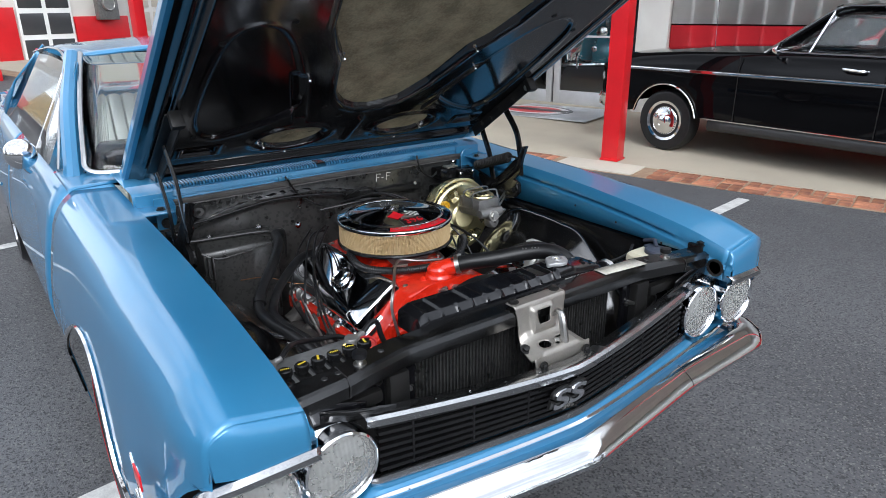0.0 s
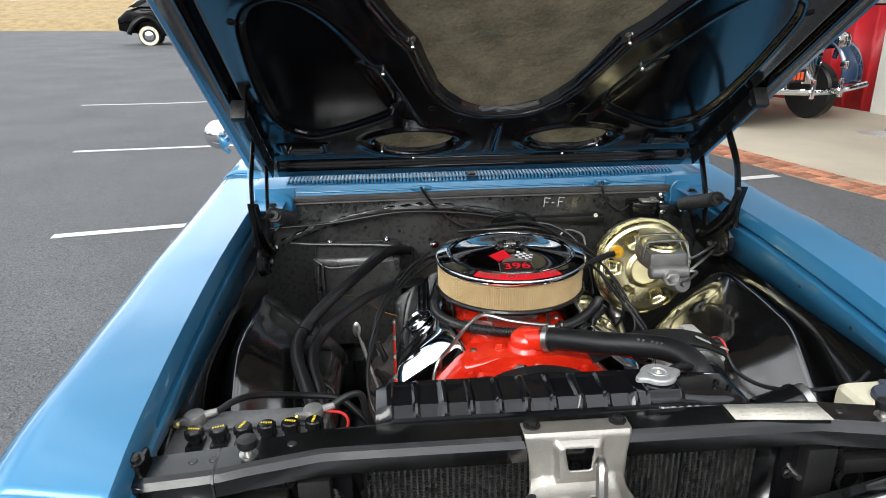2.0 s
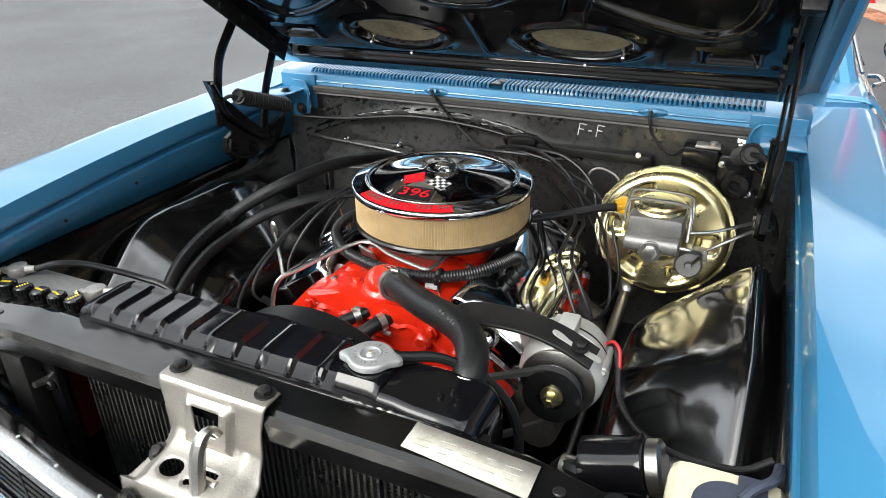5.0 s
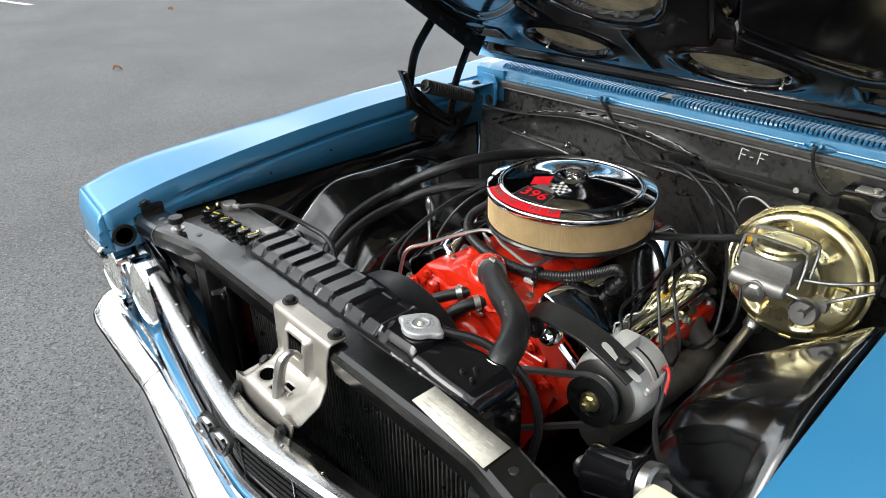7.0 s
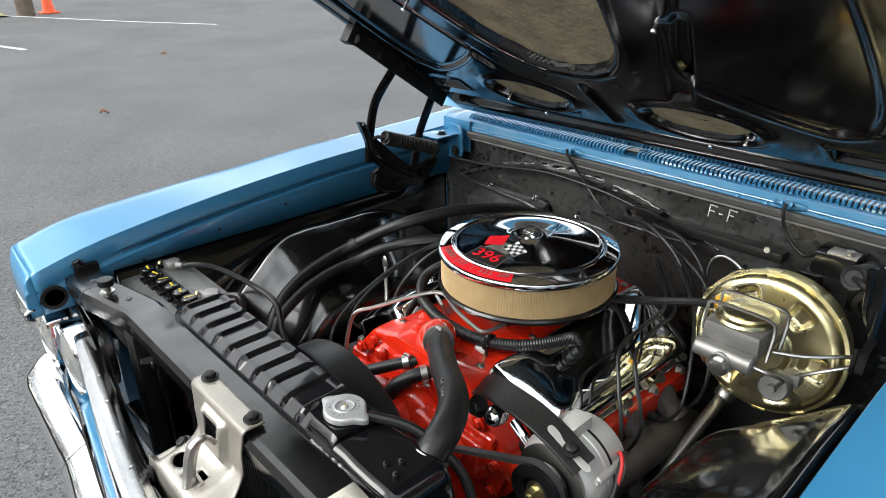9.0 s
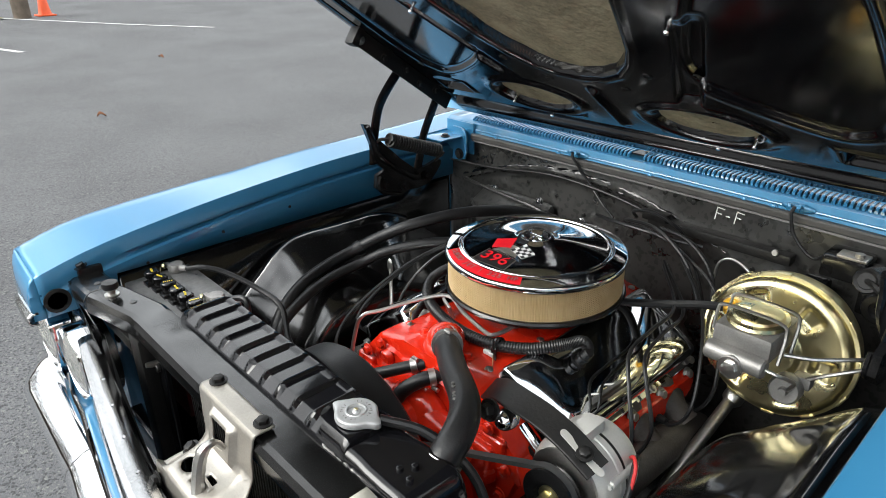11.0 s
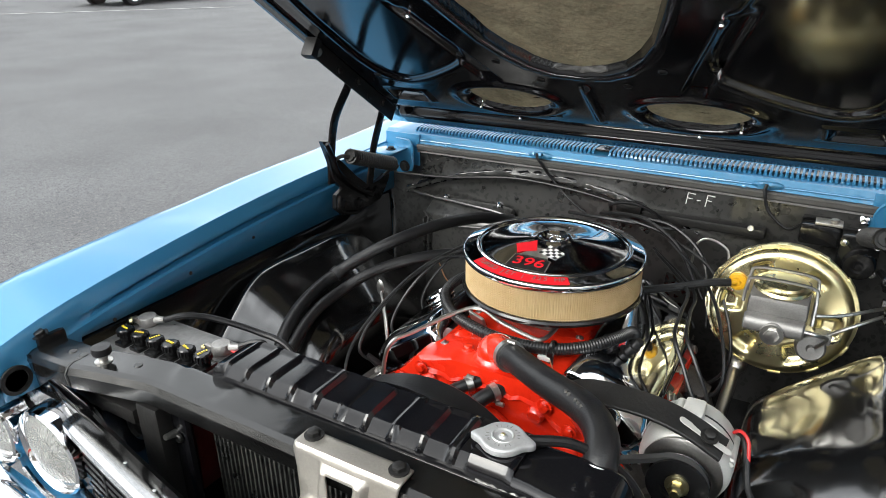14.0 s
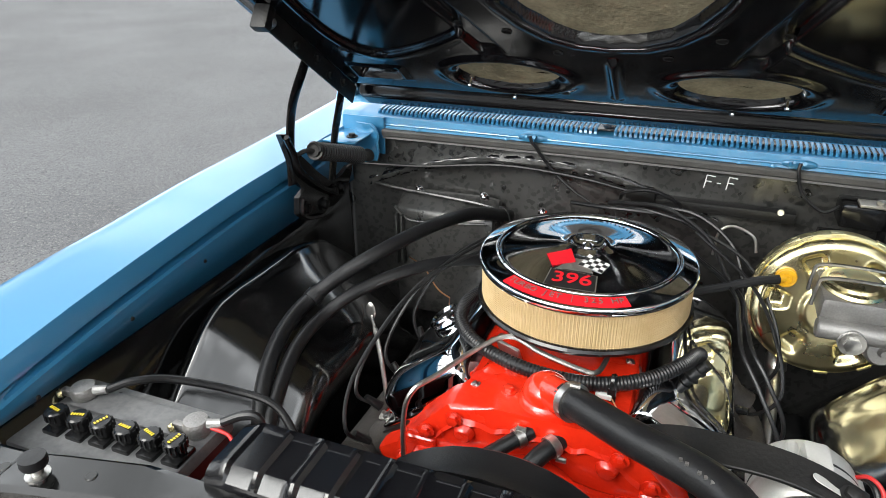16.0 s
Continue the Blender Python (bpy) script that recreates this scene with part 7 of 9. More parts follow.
bm = B()
lathe(bm, [(0.017, 0.140), (0.017, 0.144), (0.013, 0.146)], AM, 20)
lathe(bm, [(0.011, 0.146), (0.011, 0.157), (0.006, 0.159), (0.006, 0.163)], AM, 6)
part("pulley_nut", bm, GOLD_ZINC, alt, "yellow-zinc pulley nut")
bm = B()
line = glide(BRACKET_LINE, 8)
rings = []
for i, p in enumerate(line):
    d = (line[min(i + 1, len(line) - 1)] - line[max(i - 1, 0)]).normalized()
    up = (Vector((-d.z, 0, d.x)).normalized() * 1.0 + Vector((0, -0.30, 0))).normalized()
    up = (up - d * up.dot(d)).normalized()
    side = d.cross(up)
    w = 0.024 - 0.003 * i / len(line)
    rings.append([p + side * w * f + up * h for f, h in ((1.0, 0.0), (0.97, 0.0022), (0.90, 0.003), (-0.90, 0.003), (-0.97, 0.0022), (-1.0, 0.0), (-0.96, -0.003), (0.96, -0.003))])
loft(bm, rings, closed=True, caps=True)
bracket = part("bracket", bm, BLACK_FLAT, alt, "curved gloss black bracket", sharp=25)
bm = B()
sl = [line[int(len(line) * f)] for f in (0.72, 0.80, 0.88, 0.95)]
prism(bm, [(x, y) for a0, cx in ((-90, 0.034), (90, -0.034)) for x, y in ((cx + 0.0065 * math.cos(radians(a0 + 18 * k)), 0.0065 * math.sin(radians(a0 + 18 * k))) for k in range(11))], Matrix.Translation(sl[2] + Vector((-0.004, -0.002, 0.0042))) @ (sl[3] - sl[1]).to_track_quat("X", "Z").to_matrix().to_4x4(), 0.0012)
part("adjusting_slot", bm, ALT_GREY, bracket, "worn bright adjusting slot")
bm = B()
bolt(bm, sl[2] + Vector((0.002, -0.003, 0.006)), (0.1, -0.30, 0.95), 0.0085, 0.010)
part("bracket_bolt", bm, BLACK_FLAT, bracket)
bm = B()
bolt(bm, (0.215, 0.290, 0.790), (0, -1, 0.3), 0.012, 0.02)
part("bracket_bolt", bm, BLACK_FLAT, bracket)
bm = B()
lump(bm, (0.235, 0.305, 0.775), (0.018, 0.022, 0.016), sub=3)
rod(bm, (0.235, 0.305, 0.775), (0.20, 0.36, 0.76), 0.012)
part("fuel_fitting", bm, CHROME, alt)
belt = thing("drive_belt", "black rubber drive belt on the pulleys", "drive belt", (0.2, 0.27, 0.6))
bm = B()
path = []
c1, c2 = Vector((0.345, 0, 0.724)), Vector((0.0, 0, 0.52))
for k in range(13):
    a = radians(150 - 15 * k - 20)
    path.append(Vector((c1.x + 0.042 * math.cos(a), 0.277, c1.z + 0.042 * math.sin(a))))
for k in range(13):
    a = radians(-50 - 15 * k)
    path.append(Vector((c2.x + 0.08 * math.cos(a), 0.277, c2.z + 0.08 * math.sin(a))))
path.append(path[0])
rings = []
for i, p in enumerate(path):
    d = (path[min(i + 1, len(path) - 1)] - path[max(i - 1, 0)]).normalized()
    o = Vector((-d.z, 0, d.x)) * 0.004
    rings.append([p + o + Vector((0, -0.006, 0)), p + o + Vector((0, 0.006, 0)), p - o + Vector((0, 0.005, 0)), p - o + Vector((0, -0.005, 0))])
loft(bm, rings, closed=True)
part("belt", bm, BELT, belt)
bm = B()
lathe(bm, [(0.08, 0), (0.085, 0.004), (0.075, 0.012), (0.085, 0.02), (0.085, 0.024), (0.05, 0.026), (0.0, 0.02)], frame_of((0, -1, 0), (0.0, 0.289, 0.52)), 36)
part("crank_pulley", bm, BLACK_SATIN, engine)
hose("wire_loom", "taped black wire loom along the inner fender", [(0.405, 0.40, 0.752), (0.418, 0.37, 0.765), (0.428, 0.345, 0.745), (0.44, 0.31, 0.72), (0.475, 0.26, 0.715), (0.53, 0.21, 0.735), (0.60, 0.19, 0.755), (0.636, 0.20, 0.775)], 0.0045, category="cable")
hose("alternator_lead", "short red lead at the alternator plug", [(0.398, 0.39, 0.752), (0.412, 0.375, 0.772), (0.425, 0.36, 0.768), (0.43, 0.345, 0.745)], 0.0028, RED_WIRE, "cable")

# brake booster and master cylinder
boo = thing("brake_booster", "gold zinc-plated round brake booster", "brake booster", (0.424, 0.95, 0.77))
BM = frame_of((0.0, -1, 0.06), (0.420, 0.860, 0.761))


def booster_h(r, a):
    z = 0.054 - 0.10 * max(0.0, r - 0.05) ** 1.3 + 0.008 * step(0.054 - r, 0.012)
    dimple = step(math.cos(6 * a + 0.4) - 0.20, 0.55)
    return z - 0.012 * dimple * step(r - 0.064, 0.016) * step(0.114 - r, 0.016)


bm = B()
rings = []
for i in range(41):
    r = 0.118 * i / 40
    rings.append([BM @ Vector((max(r, 1e-4) * math.cos(a), max(r, 1e-4) * math.sin(a), booster_h(r, a))) for a in (2 * math.pi * k / 144 for k in range(144))])
for r, z in ((0.126, 0.046), (0.130, 0.041), (0.131, 0.034), (0.1375, 0.033), (0.1385, 0.028), (0.136, 0.024), (0.131, 0.022), (0.130, -0.01), (0.115, -0.045), (0.06, -0.06)):
    rings.append([BM @ Vector((r * math.cos(a), r * math.sin(a), z)) for a in (2 * math.pi * k / 144 for k in range(144))])
loft(bm, rings, closed=True)
part("shell", bm, GOLD_ZINC, boo, "pressed gold shell", sharp=50)
for k in range(12):
    bm = B()
    d = 2 * math.pi * k / 12 + 0.1
    box(bm, (0.137, 0, 0.028), (0.005, 0.024, 0.016), 0.002, BM @ Matrix.Rotation(d, 4, "Z"))
    part("crimp_tab", bm, GOLD_ZINC, boo)
bm = B()
m = frame_of((0, -1, 0.06), (0.338, 0.812, 0.816))
lathe(bm, [(0.018, 0), (0.018, 0.004), (0.0165, 0.006), (0.0165, 0.010), (0.010, 0.011), (0.009, 0.009), (0.006, 0.009), (0.005, 0.012), (0.0, 0.012)], m, 24)
rod(bm, (0.336, 0.805, 0.816), (0.316, 0.796, 0.813), 0.007, 0.006)
part("check_valve", bm, YELLOW_VALVE, boo, "amber vacuum check valve")
hose("vacuum_hose", "black vacuum hose to the brake booster", [(0.326, 0.799, 0.815), (0.29, 0.786, 0.811), (0.22, 0.76, 0.795), (0.15, 0.73, 0.785), (0.09, 0.72, 0.785)], 0.0085)
mc = thing("master_cylinder", "grey cast master cylinder with a bail-wired lid", "master cylinder", (0.42, 0.72, 0.78))
bm = B()
rod(bm, (0.42, 0.83, 0.80), (0.42, 0.66, 0.812), 0.026, 0.024, 20, 0.004)
rod(bm, (0.370, 0.652, 0.815), (0.468, 0.652, 0.815), 0.0165, n=20, rim=0.003)
box(bm, (0.42, 0.715, 0.840), (0.098, 0.115, 0.046), 0.012)
rod(bm, (0.42, 0.662, 0.806), (0.42, 0.632, 0.806), 0.020, n=20, rim=0.003)
box(bm, (0.42, 0.838, 0.79), (0.11, 0.012, 0.06), 0.006)
part("casting", bm, CAST_ALU, mc, "dark grey casting")
bm = B()
m = Matrix.Translation((0.42, 0.715, 0.862)) @ Matrix.Diagonal((0.046, 0.056, 1, 1))
lathe(bm, [(1.0, 0), (1.04, 0.003), (1.0, 0.008), (0.86, 0.010), (0.80, 0.014), (0.55, 0.016), (0.0, 0.016)], m, 32)
part("lid", bm, GOLD_ZINC, mc)
bm = B()
bolt(bm, (0.42, 0.632, 0.806), (0, -1, 0), 0.013, 0.008)
part("plug", bm, STEEL, mc)
for dy in (-0.03, 0.02):
    bm = B()
    tube(bm, [(0.362, 0.715 + dy, 0.835), (0.364, 0.715 + dy, 0.868), (0.372, 0.715 + dy, 0.884), (0.42, 0.713 + dy, 0.888), (0.468, 0.715 + dy, 0.884), (0.477, 0.715 + dy, 0.868), (0.478, 0.70 + dy, 0.82)], 0.003, 6)
    part("bail_wire", bm, STEEL, mc)
bm = B()
m = frame_of((0.1, -1, 0.2), (0.482, 0.735, 0.752))
lathe(bm, [(0.024, 0), (0.026, 0.006), (0.026, 0.024), (0.022, 0.030), (0.008, 0.031), (0.006, 0.042), (0.0, 0.042)], m, 28)
box(bm, (0.50, 0.742, 0.768), (0.03, 0.024, 0.022), 0.004)
part("metering_valve", bm, CAST_ALU, mc)
for pts in ([(0.468, 0.652, 0.815), (0.49, 0.655, 0.812), (0.505, 0.68, 0.795), (0.492, 0.70, 0.765)], [(0.475, 0.70, 0.825), (0.52, 0.72, 0.828), (0.58, 0.76, 0.838), (0.61, 0.80, 0.83)], [(0.505, 0.735, 0.775), (0.54, 0.74, 0.80), (0.59, 0.77, 0.822), (0.62, 0.81, 0.815)]):
    hose("brake_line", "bent steel brake line at the master cylinder", pts, 0.0034, STEEL, "brake line", n=8, group="brake lines")
bm = B()
steer = thing("steering_shaft", "dull grey steering shaft below the booster", "steering shaft", (0.36, 0.84, 0.6))
rod(bm, (0.365, 0.90, 0.640), (0.33, 0.30, 0.36), 0.012)
lathe(bm, [(0.02, 0), (0.02, 0.03), (0.013, 0.04)], frame_of((-0.03, -0.6, -0.28), (0.363, 0.86, 0.62)), 16)
part("shaft", bm, STEEL, steer)

# wiper motor
wm = thing("wiper_motor", "black wiper motor and washer pump on the firewall", "wiper motor", (0.54, 1.0, 0.86))
bm = B()
box(bm, (0.462, 0.985, 0.888), (0.075, 0.07, 0.045), 0.008)
box(bm, (0.535, 0.965, 0.862), (0.072, 0.06, 0.085), 0.01)
lathe(bm, [(0.030, 0), (0.030, 0.012), (0.026, 0.018), (0.015, 0.019), (0.015, 0.012), (0.008, 0.012), (0.006, 0.02), (0.0, 0.02)], frame_of((0, -1, 0), (0.540, 0.936, 0.848)), 28)
rod(bm, (0.44, 0.98, 0.83), (0.40, 0.98, 0.83), 0.02)
part("case", bm, BLACK_SATIN, wm)
for x, z in ((0.508, 0.888), (0.565, 0.830), (0.565, 0.890)):
    bm = B()
    bolt(bm, (x, 0.934, z), (0, -1, 0), 0.005, 0.005)
    part("screw", bm, CHROME, wm)
bm = B()
lathe(bm, [(0.013, 0), (0.013, 0.004), (0.006, 0.006), (0.004, 0.014)], frame_of((0, -1, 0.3), (0.541, 1.02, 0.915)), 16)
part("screw", bm, CHROME, wm)
bm = B()
box(bm, (0.475, 0.960, 0.916), (0.05, 0.035, 0.006), 0.002)
rod(bm, (0.485, 0.955, 0.918), (0.485, 0.955, 0.926), 0.008)
part("bracket", bm, LATCH_STEEL, wm)

# washer reservoir
wr = thing("washer_reservoir", "yellowed white plastic washer reservoir with a dark cap", "washer reservoir", (0.588, 0.095, 0.55))
bm = B()
box(bm, (0.588, 0.092, 0.665), (0.125, 0.11, 0.26), 0.022, None, 3)
part("tank", bm, PLASTIC_WHITE, wr)
bm = B()
lathe(bm, [(0.034, 0.792), (0.037, 0.794), (0.037, 0.803), (0.033, 0.807), (0.0, 0.810)], Matrix.Translation((0.590, 0.075, 0)), 28)
box(bm, (0.612, 0.105, 0.799), (0.03, 0.05, 0.008), 0.003)
tube(bm, [(0.60, 0.085, 0.808), (0.612, 0.10, 0.815), (0.63, 0.12, 0.815), (0.638, 0.16, 0.80)], 0.006, 8)
part("cap", bm, CAP_BLUE, wr, "dark blue-grey cap with a hose stub")

# black canister with a bright lid
can = thing("canister", "black canister with a bright screw lid beside the radiator", "canister", (0.48, 0.19, 0.66))
CM = frame_of((1, 0.06, 0.32), (0.418, 0.186, 0.692))
bm = B()
lathe(bm, [(0.030, 0), (0.040, 0.004), (0.041, 0.012), (0.040, 0.07), (0.042, 0.075), (0.042, 0.084), (0.034, 0.088)], CM, 32)
part("body", bm, BLACK_GLOSS, can)
bm = B()
lathe(bm, [(0.034, 0.088), (0.036, 0.089), (0.036, 0.104), (0.031, 0.108), (0.0, 0.109)], CM, 32)
part("lid", bm, STEEL, can, "bright stamped lid")
h = hose("canister_hose", "short brown rubber hose at the canister", [(0.42, 0.19, 0.675), (0.395, 0.20, 0.67), (0.38, 0.22, 0.64), (0.375, 0.25, 0.60)], 0.015, RUBBER)
clamp(h, (0.395, 0.201, 0.668), (1, -0.2, 0.2), 0.016)
hose("overflow_hose", "black overflow hose below the radiator cap", [(0.19, 0.10, 0.862), (0.24, 0.14, 0.845), (0.30, 0.165, 0.80), (0.335, 0.16, 0.74), (0.335, 0.14, 0.66)], 0.007)

# plug wires, looms and small cables
for k, pts in enumerate((
        [(-0.30, 0.45, 0.62), (-0.335, 0.43, 0.66), (-0.33, 0.50, 0.72), (-0.28, 0.62, 0.79), (-0.19, 0.74, 0.82), (-0.12, 0.84, 0.82)],
        [(-0.29, 0.38, 0.60), (-0.32, 0.36, 0.64), (-0.335, 0.44, 0.70), (-0.29, 0.60, 0.785), (-0.20, 0.76, 0.825), (-0.12, 0.86, 0.82)],
        [(-0.30, 0.55, 0.60), (-0.34, 0.56, 0.66), (-0.30, 0.64, 0.76), (-0.21, 0.78, 0.82), (-0.11, 0.87, 0.80)],
        [(-0.30, 0.66, 0.60), (-0.33, 0.68, 0.68), (-0.27, 0.76, 0.78), (-0.17, 0.86, 0.82)],
        [(0.292, 0.51, 0.605), (0.322, 0.50, 0.612), (0.335, 0.505, 0.68), (0.300, 0.54, 0.745), (0.268, 0.585, 0.785), (0.262, 0.66, 0.795), (0.25, 0.76, 0.80), (0.16, 0.87, 0.82)],
        [(0.292, 0.56, 0.605), (0.322, 0.55, 0.612), (0.345, 0.55, 0.68), (0.312, 0.575, 0.745), (0.285, 0.61, 0.775), (0.275, 0.68, 0.785), (0.26, 0.78, 0.79), (0.15, 0.89, 0.82)],
        [(0.292, 0.68, 0.605), (0.322, 0.67, 0.612), (0.352, 0.67, 0.66), (0.335, 0.72, 0.73), (0.285, 0.80, 0.795), (0.18, 0.90, 0.84)],
        [(0.292, 0.78, 0.585), (0.322, 0.77, 0.592), (0.352, 0.76, 0.66), (0.33, 0.80, 0.74), (0.27, 0.87, 0.81), (0.15, 0.92, 0.85)])):
    w = hose("plug_wire", "black spark plug wire looping to the cylinder head", pts, 0.0036, RUBBER, "plug wire", n=8, group="plug wires")
    bm = B()
    rod(bm, pts[0], Vector(pts[0]) + (Vector(pts[1]) - Vector(pts[0])) * 0.6, 0.009, 0.006, 10)
    part("boot", bm, RUBBER, w)
for pts, r in (([(-0.185, 1.000, 0.968), (-0.178, 0.994, 0.955), (-0.14, 1.01, 0.90), (-0.09, 1.0, 0.86), (-0.04, 0.98, 0.84)], 0.0035), ([(0.346, 0.998, 0.968), (0.345, 0.992, 0.950), (0.36, 0.99, 0.91), (0.40, 0.985, 0.88), (0.43, 0.98, 0.90)], 0.0035),
               ([(0.02, 0.98, 0.86), (0.03, 0.95, 0.885), (0.08, 0.94, 0.90), (0.13, 0.95, 0.88), (0.15, 0.97, 0.85)], 0.004), ([(0.0, 0.97, 0.85), (0.04, 0.93, 0.87), (0.12, 0.90, 0.88), (0.20, 0.88, 0.84), (0.25, 0.86, 0.77)], 0.0045),
               ([(0.10, 0.95, 0.865), (0.18, 0.93, 0.862), (0.25, 0.90, 0.82), (0.28, 0.86, 0.75), (0.29, 0.84, 0.68)], 0.0045), ([(0.02, 0.95, 0.85), (0.10, 0.92, 0.862), (0.20, 0.91, 0.83), (0.27, 0.87, 0.73)], 0.004),
               ([(-0.08, 0.97, 0.84), (0.0, 0.93, 0.855), (0.06, 0.92, 0.86), (0.14, 0.93, 0.855), (0.2, 0.95, 0.85)], 0.0045), ([(-0.245, 0.985, 0.80), (-0.225, 0.97, 0.80), (-0.215, 0.97, 0.77), (-0.22, 0.97, 0.70)], 0.0028),
               ([(-0.62, 1.0, 0.86), (-0.45, 1.005, 0.868), (-0.25, 1.0, 0.895), (-0.08, 1.0, 0.888), (0.05, 1.0, 0.868)], 0.004),
               ([(0.58, 0.96, 0.83), (0.62, 0.90, 0.80), (0.63, 0.86, 0.78)], 0.007)):
    hose("cable", "thin black cable on the firewall", pts, r, RUBBER, "cable", n=8, group="firewall cables")
hose("vacuum_pipe", "thin bent steel pipe on the firewall", [(0.22, 0.98, 0.76), (0.225, 0.985, 0.81), (0.25, 0.99, 0.825), (0.29, 0.985, 0.81), (0.30, 0.975, 0.78)], 0.003, STEEL, "pipe")
hose("tracer_wire", "bare copper-coloured wire beside the heater hoses", [(-0.42, 0.86, 0.70), (-0.36, 0.80, 0.715), (-0.30, 0.74, 0.70), (-0.24, 0.72, 0.69)], 0.0016, COPPER, "wire")
dip = hose("dipstick", "steel dipstick tube with a flat ring handle", [(-0.31, 0.50, 0.58), (-0.335, 0.53, 0.66), (-0.352, 0.545, 0.715)], 0.0045, STEEL, "dipstick")
bm = B()
lump(bm, (-0.362, 0.552, 0.745), (0.010, 0.004, 0.02), sub=2)
rod(bm, (-0.352, 0.545, 0.712), (-0.360, 0.55, 0.738), 0.003)
part("handle", bm, STEEL, dip)

# chassis below the engine
bm = B()
for s in (-1, 1):
    box(bm, (s * 0.37, 0.60, 0.34), (0.09, 1.0, 0.12), 0.01)
box(bm, (0, 0.72, 0.30), (0.8, 0.24, 0.12), 0.02)
box(bm, (0, 0.10, 0.30), (0.8, 0.10, 0.12), 0.02)
box(bm, (0, 0.62, 0.285), (0.24, 0.5, 0.14), 0.03)
part("chassis_frame", bm, BLACK_SATIN, coupe, "black chassis rails and crossmember")
bm = B()
sheet(bm, lambda u, v: Vector((-0.62 + 1.24 * u, 0.06 + 0.95 * v, 0.245 + 0.01 * noise.noise((u * 5, v * 5, 0)))), 8, 8)
part("splash_shield", bm, BLACK_FLAT, coupe, solid=0.004)
# ---- parked cars ----
def wheel_parts(parent, M, r, width, tyre_mat, wall_mat, rim_r, cap_mat, n=40):
    """Tyre, side wall band, rim and hub cap; z of M points outwards."""
    bm = B()
    lathe(bm, [(rim_r, 0.01), (r * 0.93, 0.0), (r, 0.03), (r, width - 0.03), (r * 0.95, width - 0.005), (r * 0.86, width), (rim_r, width - 0.012)], M, n)
    tyre = part("tyre", bm, tyre_mat, parent)
    if wall_mat:
        bm = B()
        lathe(bm, [(rim_r + 0.005, width - 0.004), (r * 0.80, width + 0.004), (r * 0.92, width + 0.001), (r * 0.92, width - 0.006)], M, n, False)
        part("white_wall", bm, wall_mat, tyre)
    bm = B()
    lathe(bm, [(rim_r + 0.006, width - 0.016), (rim_r + 0.006, width + 0.002), (rim_r - 0.02, width - 0.004), (rim_r - 0.03, width - 0.035), (rim_r * 0.5, width - 0.03), (rim_r * 0.48, 0.02)], M, n, False)
    rim = part("rim", bm, CHROME if cap_mat is not NAVY else NAVY, parent)
    bm = B()
    f = rim_r
    lathe(bm, [(f * 0.74, width - 0.030), (f * 0.74, width - 0.012), (f * 0.71, width - 0.004), (f * 0.64, width + 0.001), (f * 0.50, width + 0.006), (f * 0.34, width + 0.012), (f * 0.30, width + 0.020), (f * 0.24, width + 0.028), (f * 0.14, width + 0.033), (0.0, width + 0.035)], M, n)
    cap = part("hub_cap", bm, CHROME, rim)
    if cap_mat is CHROME:
        bm = B()
        for k in range(36):
            box(bm, (f * 0.54, 0, width + 0.0055), (f * 0.26, 0.0055, 0.004), 0.0, M @ Matrix.Rotation(2 * math.pi * k / 36, 4, "Z") @ pose(0, 0, 0, 0, 3.0, 0))
        part("cap_slotting", bm, BLACK_FLAT, cap, "ring of dark slots")["kind"] = "stuff"


def arch_low(l, wheels, r, low):
    for w in wheels:
        if abs(l - w) < r:
            return max(low, 0.32 + math.sqrt(r * r - (l - w) ** 2))
    return low


SEDAN_GLASS = material("clear_car_glass", (0.86, 0.90, 0.89), 0.02, 0, 0, (0.82, 0.87, 0.86), 5, 50, transmission=1.0, ior=1.5, specular=1.0)
SEDAN_SILL = material("dull_sill_paint", (0.022, 0.022, 0.023), 0.45, 0.0, 0.0, (0.030, 0.030, 0.030), 3, 60)


